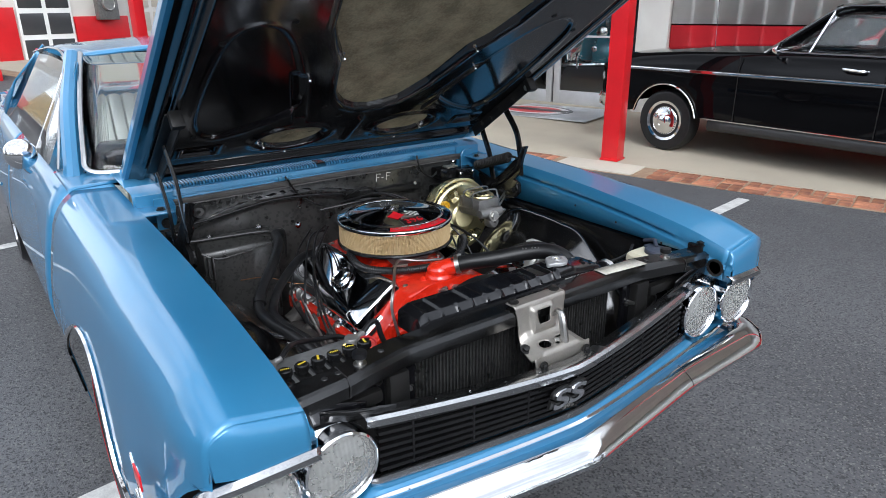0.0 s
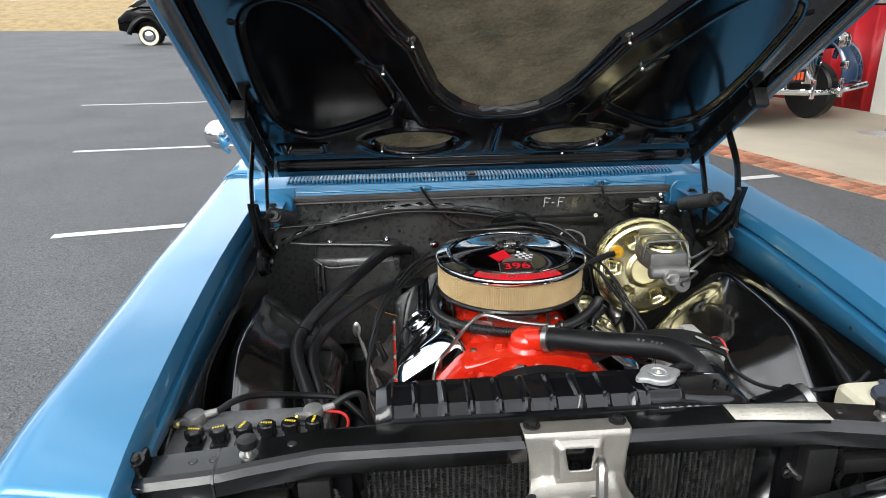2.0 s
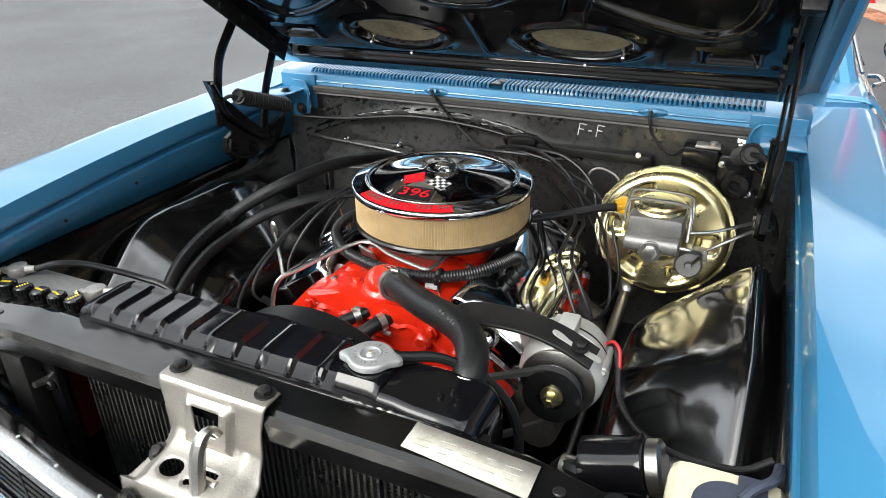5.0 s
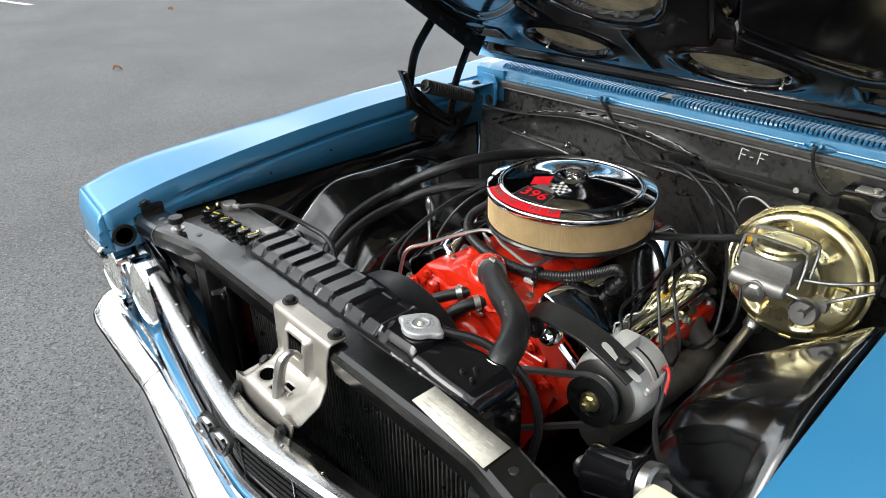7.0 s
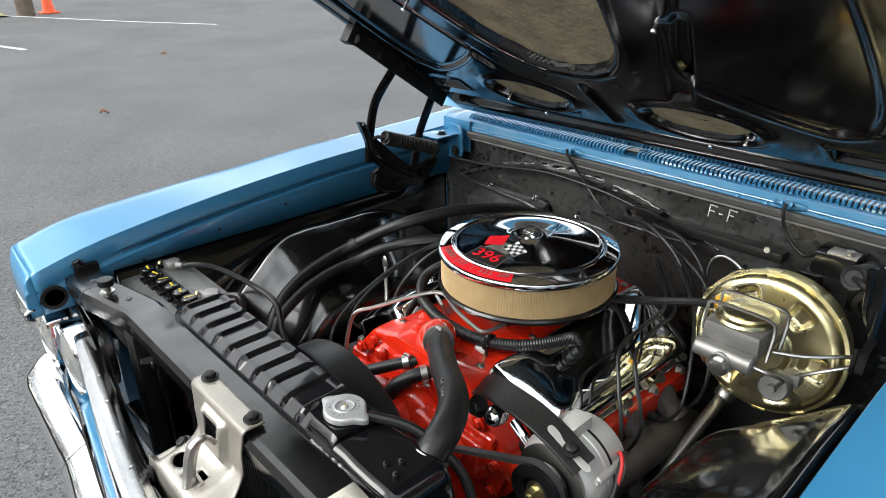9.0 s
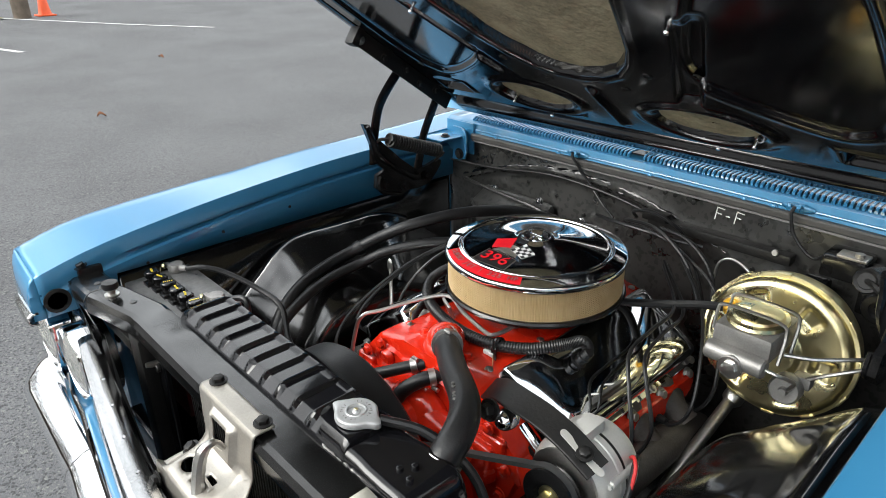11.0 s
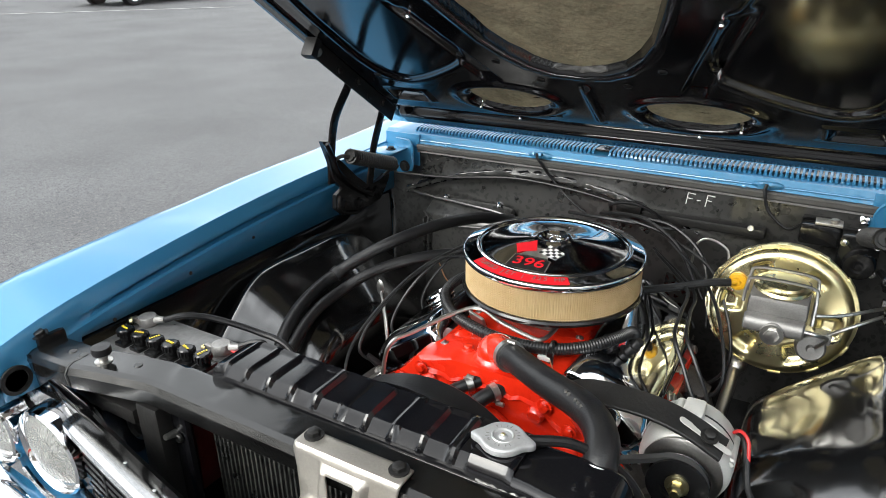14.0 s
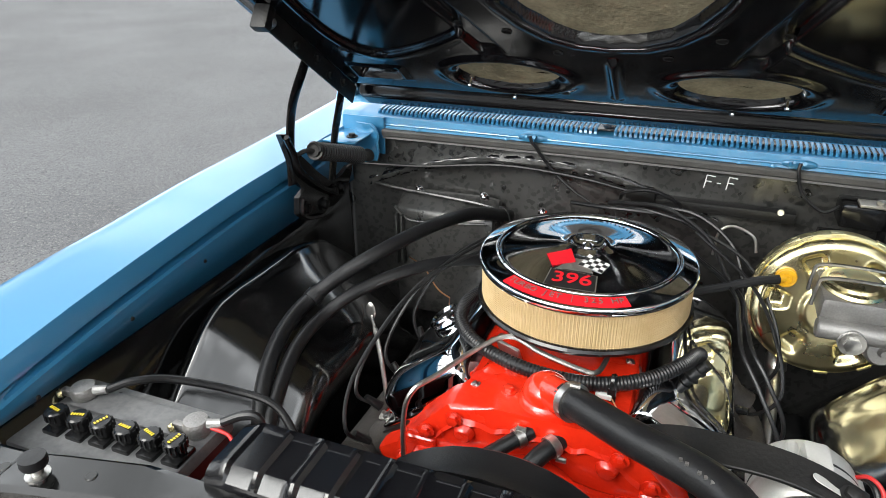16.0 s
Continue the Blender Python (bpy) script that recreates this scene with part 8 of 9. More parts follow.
def sixties_sedan(car, M, paint, wheels=(0.85, 3.75), L=4.95, hw=0.92):
    """A straight-edged four-door sedan: y of M from nose to tail."""
    ls = sorted(set([0.0, 0.03, 0.10, 0.25] + [w + 0.37 * math.cos(math.pi * k / 14) for w in wheels for k in range(15)] + [1.5, 1.8, 2.3, 2.8, 3.2, 4.4, 4.7, 4.88, L]))
    rings = []
    for l in ls:
        nose = max(0, 1 - l / 0.25) ** 2
        tail = max(0, (l - 4.6) / 0.35) ** 2
        zb = lerp_table([(0, 0.80), (0.05, 0.93), (0.3, 0.98), (1.0, 1.03), (1.8, 1.055), (4.0, 1.05), (4.8, 0.98), (L, 0.86)], l)
        w = hw - 0.05 * nose - 0.06 * tail
        low = arch_low(l, wheels, 0.37, 0.39)
        half = [(w * 0.98, low), (w, (low + 0.66) / 2 + 0.02), (w, 0.70), (w - 0.005, 0.80), (w + 0.006, 0.835), (w - 0.004, 0.86), (w - 0.03, zb - 0.05), (w - 0.07, zb - 0.008), (w - 0.16, zb + 0.004), (w * 0.4, zb + 0.022), (0, zb + 0.03)]
        rings.append([M @ Vector((x, l, z)) for x, z in half] + [M @ Vector((-x, l, z)) for x, z in half[-2::-1]])
    bm = B()
    loft(bm, rings)
    bm.faces.new([bm.verts.new(p) for p in rings[0]])
    bm.faces.new([bm.verts.new(p) for p in rings[-1]])
    body = part("body", bm, paint, car, "gloss black body sides and hood")
    for s in (-1, 1):
        bm = B()
        sheet(bm, lambda u, v: M @ Vector((s * (hw - 0.02 + 0.012 * math.sin(v * 3)), 1.36 + 1.98 * u, 0.285 + 0.10 * v)), 8, 3)
        part("rocker_panel", bm, SEDAN_SILL, body, "dull dark grey rocker panel", solid=0.01)
        bm = B()
        loft(bm, [[M @ Vector((s * (hw + dx), l, 0.838 + dz)) for dx, dz in ((0.002, 0.020), (0.011, 0.015), (0.013, 0.004), (0.011, -0.010), (0.002, -0.016))] for l in (0.10, 0.5, 1.5, 2.8, 4.2, 4.8)], caps=True)
        part("side_moulding", bm, CHROME, body, "bright side moulding")
        bm = B()
        tube(bm, [M @ Vector((s * (hw + 0.003), 1.3, 0.393)), M @ Vector((s * (hw + 0.003), 3.3, 0.393))], 0.006, 6)
        part("sill_moulding", bm, CHROME, body)
        for w in wheels:
            bm = B()
            tube(bm, [M @ Vector((s * (hw + 0.004), w - 0.375 * math.cos(a), max(0.39, 0.32 + 0.375 * math.sin(a)))) for a in (math.pi * k / 20 for k in range(21))], 0.009, 6, 2)
            part("arch_moulding", bm, CHROME, body)
            t = new("wheel")
            t.parent, t.matrix_parent_inverse = car, car.matrix_world.inverted()
            t.matrix_world = Matrix.Translation(M @ Vector((s * 0.80, w, 0.315)))
            bpy.context.view_layer.update()
            wheel_parts(t, M @ frame_of((s, 0, 0), (s * (hw - 0.23), w, 0.315)), 0.315, 0.20, RUBBER, None, 0.20, CHROME)
        # doors: seam, handle, mirror
        for l in (1.62, 2.86, 3.62):
            bm = B()
            box(bm, (s * (hw + 0.001), l, 0.70), (0.006, 0.008, 0.62), 0, M)
            part("door_seam", bm, BLACK_FLAT, body)
        for l in (2.52, 3.42):
            bm = B()
            tube(bm, [M @ Vector((s * (hw - 0.02), l, 0.95)), M @ Vector((s * (hw + 0.03), l + 0.03, 0.955)), M @ Vector((s * (hw + 0.03), l + 0.16, 0.945)), M @ Vector((s * (hw - 0.02), l + 0.2, 0.94))], 0.011, 6)
            part("door_handle", bm, CHROME, body)
        bm = B()
        lathe(bm, [(0.0, -0.05), (0.035, -0.035), (0.05, 0.0), (0.05, 0.015), (0.0, 0.018)], M @ frame_of((0, 1, 0), (s * (hw + 0.05), 1.98, 1.09)), 20)
        rod(bm, M @ Vector((s * (hw - 0.03), 1.95, 1.02)), M @ Vector((s * (hw + 0.05), 1.97, 1.07)), 0.012)
        part("door_mirror", bm, CHROME, body)
        # greenhouse
        for nm, pts, r in (("pillar", [(0.82, 1.83, 1.05), (0.74, 2.13, 1.28), (0.67, 2.35, 1.44)], 0.028), ("pillar", [(0.80, 2.92, 1.04), (0.66, 2.96, 1.44)], 0.03), ("pillar", [(0.80, 3.9, 1.04), (0.72, 3.72, 1.25), (0.66, 3.55, 1.43)], 0.06)):
            bm = B()
            tube(bm, [M @ Vector((s * x, l, z)) for x, l, z in pts], r, 8)
            part(nm, bm, paint, body)
        bm = B()
        tube(bm, [M @ Vector((s * x, l, z)) for x, l, z in ((0.845, 1.80, 1.05), (0.765, 2.11, 1.28), (0.70, 2.33, 1.435), (0.69, 2.6, 1.455), (0.69, 3.4, 1.445), (0.70, 3.6, 1.40))], 0.011, 6)
        part("drip_moulding", bm, CHROME, body)
        bm = B()
        tube(bm, [M @ Vector((s * x, l, z)) for x, l, z in ((0.825, 2.19, 1.055), (0.76, 2.25, 1.25), (0.70, 2.30, 1.41))], 0.013, 6)
        part("vent_frame", bm, CHROME, body)
        bm = B()
        tube(bm, [M @ Vector((s * x, l, z)) for x, l, z in ((0.84, 1.88, 1.06), (0.84, 2.9, 1.058), (0.83, 3.8, 1.05))], 0.008, 6)
        part("belt_moulding", bm, CHROME, body)
        for l0, l1, t0, t1 in ((1.86, 2.90, 2.36, 2.94), (2.95, 3.86, 2.98, 3.55)):
            bm = B()
            sheet(bm, lambda u, v: M @ Vector((s * (0.825 - 0.145 * v), (l0 + (l1 - l0) * u) * (1 - v) + (t0 + (t1 - t0) * u) * v, 1.05 + 0.39 * v)), 4, 4)
            part("side_glass", bm, SEDAN_GLASS, body, "side window glass", solid=0.005).visible_shadow = False
    bm = B()
    sheet(bm, lambda u, v: M @ Vector(((2 * u - 1) * (0.70 - 0.02 * v), 2.30 + 1.28 * v, 1.445 + 0.045 * (1 - (2 * u - 1) ** 2) + 0.015 * math.sin(v * 3.1))), 10, 8)
    part("roof", bm, paint, body, solid=0.02)
    bm = B()
    sheet(bm, lambda u, v: M @ Vector(((2 * u - 1) * (0.80 - 0.13 * v), 1.74 + 0.58 * v + 0.06 * (2 * u - 1) ** 2, 1.06 + 0.39 * v)), 10, 5)
    part("windscreen", bm, SHADED_GLASS, body, solid=0.005)
    bm = B()
    sheet(bm, lambda u, v: M @ Vector(((2 * u - 1) * (0.78 - 0.13 * v), 3.98 - 0.42 * v, 1.05 + 0.38 * v)), 10, 5)
    part("rear_glass", bm, SHADED_GLASS, body, solid=0.005)
    bm = B()
    rings = []
    for x in [-0.98 + 1.96 * k / 24 for k in range(25)]:
        wrap = max(0, abs(x) - 0.80) / 0.18
        y = -0.10 + 0.03 * abs(x) + 0.30 * wrap ** 2
        rings.append([M @ Vector((x * (1 - 0.02 * wrap), y + a, 0.47 + b)) for a, b in ((0.05, 0.08), (0.0, 0.075), (-0.02, 0.03), (0.0, 0.0), (-0.015, -0.06), (0.05, -0.08))])
    loft(bm, rings)
    part("bumper", bm, CHROME, car, "chrome front bumper", solid=0.006)
    for s in (-1, 1):
        for dx in (0.62, 0.80):
            bm = B()
            lathe(bm, [(0.085, -0.01), (0.085, 0.02), (0.07, 0.03), (0.04, 0.05), (0.0, 0.055)], M @ frame_of((0, -1, 0), (s * dx, 0.02, 0.72)), 24)
            part("headlamp", bm, LENS, car)
    bm = B()
    for k in range(8):
        box(bm, (0, 0.0, 0.62 + 0.03 * k), (1.05, 0.02, 0.010), 0.002, M)
    part("grille", bm, CHROME, car)
    bm = B()
    rod(bm, M @ Vector((0.70, 1.22, 1.03)), M @ Vector((0.70, 1.22, 1.045)), 0.02)
    rod(bm, M @ Vector((0.70, 1.22, 1.04)), M @ Vector((0.72, 1.20, 1.9)), 0.003)
    part("aerial", bm, CHROME, car, "thin whip aerial")


SHADED_GLASS = material("tinted_car_glass", (0.10, 0.11, 0.11), 0.03, 0.0, 1.0, (0.08, 0.09, 0.09), 4, 50, specular=1.0)
CAR_BLACK_M = Matrix.Translation((5.90, 4.15, 0.02)) @ pose(0, 0, 0, 0, 0, 182)
black_car = thing("sedan", "gloss black four-door sixties sedan with chrome trim", "car", (5.90, 1.7, 0.02))
sixties_sedan(black_car, CAR_BLACK_M, BLACK_CAR)


def thirties_sedan(car, M, paint, wheels=(0.78, 3.72), grille_mat=CHROME):
    """A rounded sedan of the thirties with separate fenders and running boards."""
    st = [(0.28, 0.16, 0.55, 1.08), (0.34, 0.22, 0.52, 1.14), (0.6, 0.30, 0.50, 1.20), (1.0, 0.38, 0.48, 1.26), (1.5, 0.50, 0.45, 1.31), (1.72, 0.60, 0.42, 1.34), (2.2, 0.68, 0.40, 1.34), (3.2, 0.72, 0.40, 1.34), (3.9, 0.66, 0.42, 1.33), (4.4, 0.50, 0.48, 1.22), (4.75, 0.30, 0.55, 0.95)]
    rings = []
    for l, w, z0, z1 in st:
        half = [(w * 0.9, z0), (w, z0 + 0.12), (w * 1.0, (z0 + z1) / 2), (w * 0.98, z1 - 0.12), (w * 0.92, z1 - 0.03), (w * 0.7, z1 + 0.01), (0, z1 + 0.03)]
        rings.append([M @ Vector((x, l, z)) for x, z in half] + [M @ Vector((-x, l, z)) for x, z in half[-2::-1]])
    bm = B()
    loft(bm, rings)
    bm.faces.new([bm.verts.new(p) for p in rings[0]])
    body = part("body", bm, paint, car, "rounded body and tapering hood", sharp=60)
    # cabin top
    rings = []
    for l, w, z in ((1.85, 0.60, 1.34), (2.12, 0.60, 1.62), (2.3, 0.60, 1.70), (2.9, 0.62, 1.74), (3.5, 0.60, 1.71), (4.0, 0.54, 1.55), (4.3, 0.50, 1.34)):
        rings.append([M @ Vector((x, l, zz)) for x, zz in ((w + 0.06, 1.33), (w + 0.01, (z + 1.33) / 2), (w - 0.06, z - 0.04), (w * 0.5, z + 0.015), (0, z + 0.02))] + [M @ Vector((-x, l, zz)) for x, zz in ((w * 0.5, z + 0.015), (w - 0.06, z - 0.04), (w + 0.01, (z + 1.33) / 2), (w + 0.06, 1.33))])
    bm = B()
    loft(bm, rings)
    part("roof", bm, paint, body, sharp=60)
    for s in (-1, 1):
        for l0, l1 in ((2.16, 2.95), (3.02, 3.62)):
            bm = B()
            sheet(bm, lambda u, v: M @ Vector((s * (0.685 - 0.05 * v), l0 + (l1 - l0) * u, 1.37 + 0.24 * v)), 3, 3)
            part("side_glass", bm, SHADED_GLASS, body, solid=0.01)
        for z in (1.335, 1.21):
            bm = B()
            tube(bm, [M @ Vector((s * x, l, z)) for l, x in ((1.72, 0.605), (2.2, 0.687), (3.2, 0.727), (3.9, 0.665))], 0.010, 6)
            part("belt_bead", bm, paint, body)
        for l in (1.86, 3.02):
            bm = B()
            tube(bm, [M @ Vector((s * (0.66 if l < 2 else 0.722), l, 1.30)), M @ Vector((s * (0.665 if l < 2 else 0.728), l, 0.8)), M @ Vector((s * (0.66 if l < 2 else 0.722), l + 0.02, 0.46))], 0.004, 5)
            part("door_seam", bm, BLACK_FLAT, body)
        bm = B()
        tube(bm, [M @ Vector((s * 0.715, 2.9, 1.13)), M @ Vector((s * 0.76, 2.88, 1.135)), M @ Vector((s * 0.765, 2.78, 1.135))], 0.010, 6)
        part("door_handle", bm, CHROME, body)
        # hood louvre strips
        for z in (1.02, 1.105, 1.19):
            bm = B()
            tube(bm, [M @ Vector((s * x, l, z)) for l, x in ((0.75, 0.338), (1.0, 0.386), (1.42, 0.482))], 0.007, 6)
            part("louvre_bar", bm, GRILLE_SILVER, body)
        for k in range(20):
            bm = B()
            l = 0.80 + 0.030 * k
            x = lerp_table([(0.6, 0.305), (1.0, 0.384), (1.5, 0.502)], l)
            box(bm, (s * x, l, 1.105), (0.008, 0.012, 0.15), 0.002, M)
            part("louvre", bm, GRILLE_SILVER, body)
        # fenders
        for nm, path in (("front_fender", [(0.18, 0.50), (0.20, 0.72), (0.34, 0.92), (0.58, 1.01), (0.82, 0.99), (1.05, 0.86), (1.25, 0.66), (1.42, 0.46), (1.62, 0.36)]),
                         ("rear_fender", [(3.12, 0.36), (3.22, 0.62), (3.38, 0.88), (3.62, 1.04), (3.90, 1.02), (4.18, 0.84), (4.36, 0.58), (4.42, 0.44)])):
            line = glide([Vector((0, l, z)) for l, z in path], 4)
            rings = []
            for i, p in enumerate(line):
                d = (line[min(i + 1, len(line) - 1)] - line[max(i - 1, 0)]).normalized()
                o = Vector((0, -d.z, d.y)) * (1 if True else -1)
                if o.z < -0.6:
                    o = -o
                x0, x1 = 0.40, 0.80
                rings.append([M @ Vector((s * x, p.y + o.y * b, p.z + o.z * b)) for x, b in ((x0, 0.02), (0.50, 0.05), (0.62, 0.055), (0.72, 0.035), (0.79, -0.02), (0.805, -0.09), (0.80, -0.15))])
            bm = B()
            loft(bm, rings)
            part(nm, bm, paint, car, "pontoon fender", sharp=70, solid=0.012)
        bm = B()
        box(bm, (s * 0.735, 2.35, 0.315), (0.20, 1.52, 0.03), 0.01, M)
        board = part("running_board", bm, RUBBER, car)
        bm = B()
        tube(bm, [M @ Vector((s * 0.835, 1.62, 0.32)), M @ Vector((s * 0.84, 2.3, 0.318)), M @ Vector((s * 0.83, 3.10, 0.325))], 0.014, 6)
        part("board_moulding", bm, GRILLE_SILVER, board)
        for w in wheels:
            t = new("wheel")
            t.parent, t.matrix_parent_inverse = car, car.matrix_world.inverted()
            t.matrix_world = Matrix.Translation(M @ Vector((s * 0.72, w, 0.355)))
            bpy.context.view_layer.update()
            wheel_parts(t, M @ frame_of((s, 0, 0), (s * 0.585, w, 0.355)), 0.355, 0.17, RUBBER, WHITEWALL, 0.215, NAVY)
        # bullet headlamp
        bm = B()
        lathe(bm, [(0.001, -0.20), (0.05, -0.17), (0.085, -0.08), (0.095, 0.0), (0.098, 0.01)], M @ frame_of((0, -1, 0), (s * 0.50, 0.30, 0.98)), 24)
        rod(bm, M @ Vector((s * 0.50, 0.36, 0.90)), M @ Vector((s * 0.52, 0.40, 0.78)), 0.03)
        lamp = part("headlamp", bm, paint, car)
        bm = B()
        lathe(bm, [(0.102, -0.002), (0.102, 0.014), (0.088, 0.022), (0.05, 0.036), (0.0, 0.042)], M @ frame_of((0, -1, 0), (s * 0.50, 0.30, 0.98)), 24)
        part("lens", bm, REFLECTOR, lamp)
        bm = B()
        lathe(bm, [(0.05, 0), (0.05, 0.05), (0.03, 0.06)], M @ frame_of((0, -1, 0), (s * 0.44, 0.20, 0.72)), 18)
        part("horn", bm, CHROME, lamp)
    # grille
    for k in range(19):
        bm = B()
        f = -1 + 2 * k / 18
        tube(bm, [M @ Vector((f * 0.10, 0.20 + 0.06 * abs(f), 0.52)), M @ Vector((f * 0.16, 0.20 + 0.07 * abs(f), 0.82)), M @ Vector((f * 0.20, 0.27 + 0.07 * abs(f), 1.16 - 0.03 * abs(f)))], 0.007, 5, 3)
        part("grille_bar", bm, grille_mat, car)
    bm = B()
    tube(bm, [M @ Vector((x, 0.02 + 0.12 * abs(x / 0.8) ** 2, 0.47 - 0.02 * math.cos(x * 3))) for x in (-0.8, -0.5, -0.2, 0, 0.2, 0.5, 0.8)], 0.035, 8)
    bump = part("bumper", bm, CHROME, car, "chrome bumper bar")
    for s in (-1, 1):
        bm = B()
        box(bm, (s * 0.22, 0.0, 0.49), (0.045, 0.05, 0.22), 0.015, M)
        part("bumper_guard", bm, CHROME, bump)


navy_m_at = shop(0.35, -1.80)
NAVY_M = Matrix.Translation(navy_m_at + Vector((0, 0, ground_z(3.9, 6.9) + 0.02))) @ Matrix((INTO, -ALONG, (0, 0, 1))).transposed().to_4x4() @ pose(0, 0, 0, 1.1, 0, 0)
navy_car = thing("vintage_sedan", "navy blue thirties sedan with wide whitewall tyres", "car", NAVY_M @ Vector((0, 2.2, 0)))
thirties_sedan(navy_car, NAVY_M, NAVY)
bm = B()
box(bm, (-0.42, 0.10, 0.64), (0.34, 0.012, 0.15), 0.004, NAVY_M)
plate_ob = part("number_plate", bm, BLACK_DECAL, navy_car, "black plate with orange marks")
for k in range(5):
    bm = B()
    box(bm, (-0.54 + 0.058 * k, 0.092, 0.635), (0.036, 0.006, 0.085), 0.002, NAVY_M)
    part("plate_mark", bm, CONE_ORANGE, plate_ob)

TEAL_M = Matrix.Translation(shop(0.55, 1.3, 0.06)) @ Matrix((ALONG, INTO, (0, 0, 1))).transposed().to_4x4()
teal_car = thing("showroom_car", "teal vintage car standing inside the showroom", "car", TEAL_M @ Vector((0, 2.2, 0)))
thirties_sedan(teal_car, TEAL_M, TEAL)

# far vehicles
HOT_M = Matrix.Translation((-5.2, 26.2, ground_z(-5.2, 26.2))) @ pose(0, 0, 0, 0, 0, 100)
hot = thing("old_coupe", "dark maroon and black vintage car across the lot", "car", (-5.4, 26.2, 0.45))
thirties_sedan(hot, HOT_M, BLACK_CAR)


def far_truck(name, label, M, paint):
    """A plain modern utility wagon with glass, lights and wheels."""
    car = thing(name, label, "car", M @ Vector((0, 2.4, 0)))
    rings = []
    wheels = (0.95, 3.95)
    ls = sorted(set([0, 0.08, 0.3, 1.4] + [w + 0.40 * math.cos(math.pi * k / 10) for w in wheels for k in range(11)] + [2.0, 3.0, 4.9, 5.1]))
    for l in ls:
        low = arch_low(l, wheels, 0.40, 0.38)
        zb = lerp_table([(0, 0.85), (0.1, 1.02), (1.4, 1.12), (5.0, 1.12), (5.1, 1.05)], l)
        w = 0.96 - 0.05 * max(0, 1 - l / 0.3) ** 2
        half = [(w * 0.98, low), (w, (low + zb) / 2), (w - 0.02, zb - 0.04), (w - 0.08, zb), (0, zb + 0.02)]
        rings.append([M @ Vector((x, l, z)) for x, z in half] + [M @ Vector((-x, l, z)) for x, z in half[-2::-1]])
    bm = B()
    loft(bm, rings)
    bm.faces.new([bm.verts.new(p) for p in rings[0]])
    bm.faces.new([bm.verts.new(p) for p in rings[-1]])
    body = part("body", bm, paint, car)
    bm = B()
    rings = []
    for l, w, z in ((1.35, 0.86, 1.12), (2.0, 0.74, 1.72), (2.3, 0.74, 1.78), (4.6, 0.74, 1.78), (5.0, 0.80, 1.12)):
        rings.append([M @ Vector((x, l, zz)) for x, zz in ((0.88, 1.11), (w, z - 0.05), (w - 0.1, z), (0, z + 0.02), (-w + 0.1, z), (-w, z - 0.05), (-0.88, 1.11))])
    loft(bm, rings)
    part("roof", bm, paint, body)
    for s in (-1, 1):
        for l0, l1 in ((1.95, 2.75), (2.85, 3.65), (3.75, 4.55)):
            bm = B()
            sheet(bm, lambda u, v: M @ Vector((s * (0.90 - 0.125 * v), l0 + (l1 - l0) * u, 1.16 + 0.48 * v)), 2, 2)
            part("side_glass", bm, SHADED_GLASS, body, solid=0.02)
        bm = B()
        box(bm, (s * 0.97, 2.6, 0.72), (0.02, 3.2, 0.06), 0.01, M)
        part("side_moulding", bm, GREY_PAINT, body)
        bm = B()
        box(bm, (s * 0.85, 5.09, 0.95), (0.14, 0.04, 0.3), 0.01, M)
        part("tail_lamp", bm, RED_DECAL, body)
        for w in wheels:
            t = new("wheel")
            t.parent, t.matrix_parent_inverse = car, car.matrix_world.inverted()
            t.matrix_world = Matrix.Translation(M @ Vector((s * 0.82, w, 0.36)))
            bpy.context.view_layer.update()
            wheel_parts(t, M @ frame_of((s, 0, 0), (s * 0.72, w, 0.36)), 0.36, 0.23, RUBBER, None, 0.22, CHROME, 24)


far_truck("utility_wagon", "dark grey utility wagon parked at the lot's edge", Matrix.Translation((-17.6, 28.6, 0.70)) @ pose(0, 0, 0, 0, 0, 60), GREY_PAINT)
far_truck("pickup_wagon", "dark parked vehicle beyond a parking line", Matrix.Translation((-19.2, 12.2, 0.39)) @ pose(0, 0, 0, 0, 0, 2), GREY_PAINT)

# pole, cone, verge, bank
PX, PY = -16.25, 3.25
pole = thing("utility_pole", "weathered wooden utility pole on a grass verge", "pole", (PX, PY, ground_z(PX, PY)))
bm = B()
rings = []
for k in range(13):
    z = ground_z(PX, PY) + 8.5 * k / 12
    r = 0.17 - 0.05 * k / 12
    rings.append([Vector((PX + (r + 0.01 * noise.noise((a * 2, z, 1))) * math.cos(a), PY + r * math.sin(a), z)) for a in (2 * math.pi * j / 18 for j in range(18))])
loft(bm, rings, closed=True, caps=True)
part("trunk", bm, POLE_WOOD, pole)
cone = thing("traffic_cone", "orange traffic cone beside the pole", "traffic cone", (-16.5, 3.75, ground_z(-16.5, 3.75)))
bm = B()
CZ = ground_z(-16.5, 3.75)
box(bm, (-16.5, 3.75, CZ + 0.015), (0.36, 0.36, 0.03), 0.01)
part("base", bm, CONE_ORANGE, cone)
bm = B()
lathe(bm, [(0.14, 0.03), (0.13, 0.05), (0.03, 0.70), (0.0, 0.71)], Matrix.Translation((-16.5, 3.75, CZ)), 24)
part("cone", bm, CONE_ORANGE, cone)
bm = B()
sheet(bm, lambda u, v: Vector((-30 + 13.8 * u + 0.2 * noise.noise((v * 9, u, 0)), -3.0 + 5.9 * v, ground_z(-30 + 13.8 * u, -3 + 5.9 * v) + 0.03 + 0.03 * noise.noise((u * 30, v * 14, 0)))), 40, 20)
verge = tagged(part("verge", bm, GREEN_GRASS), "patchy winter grass verge", "grass", kind="structure")
bm = B()
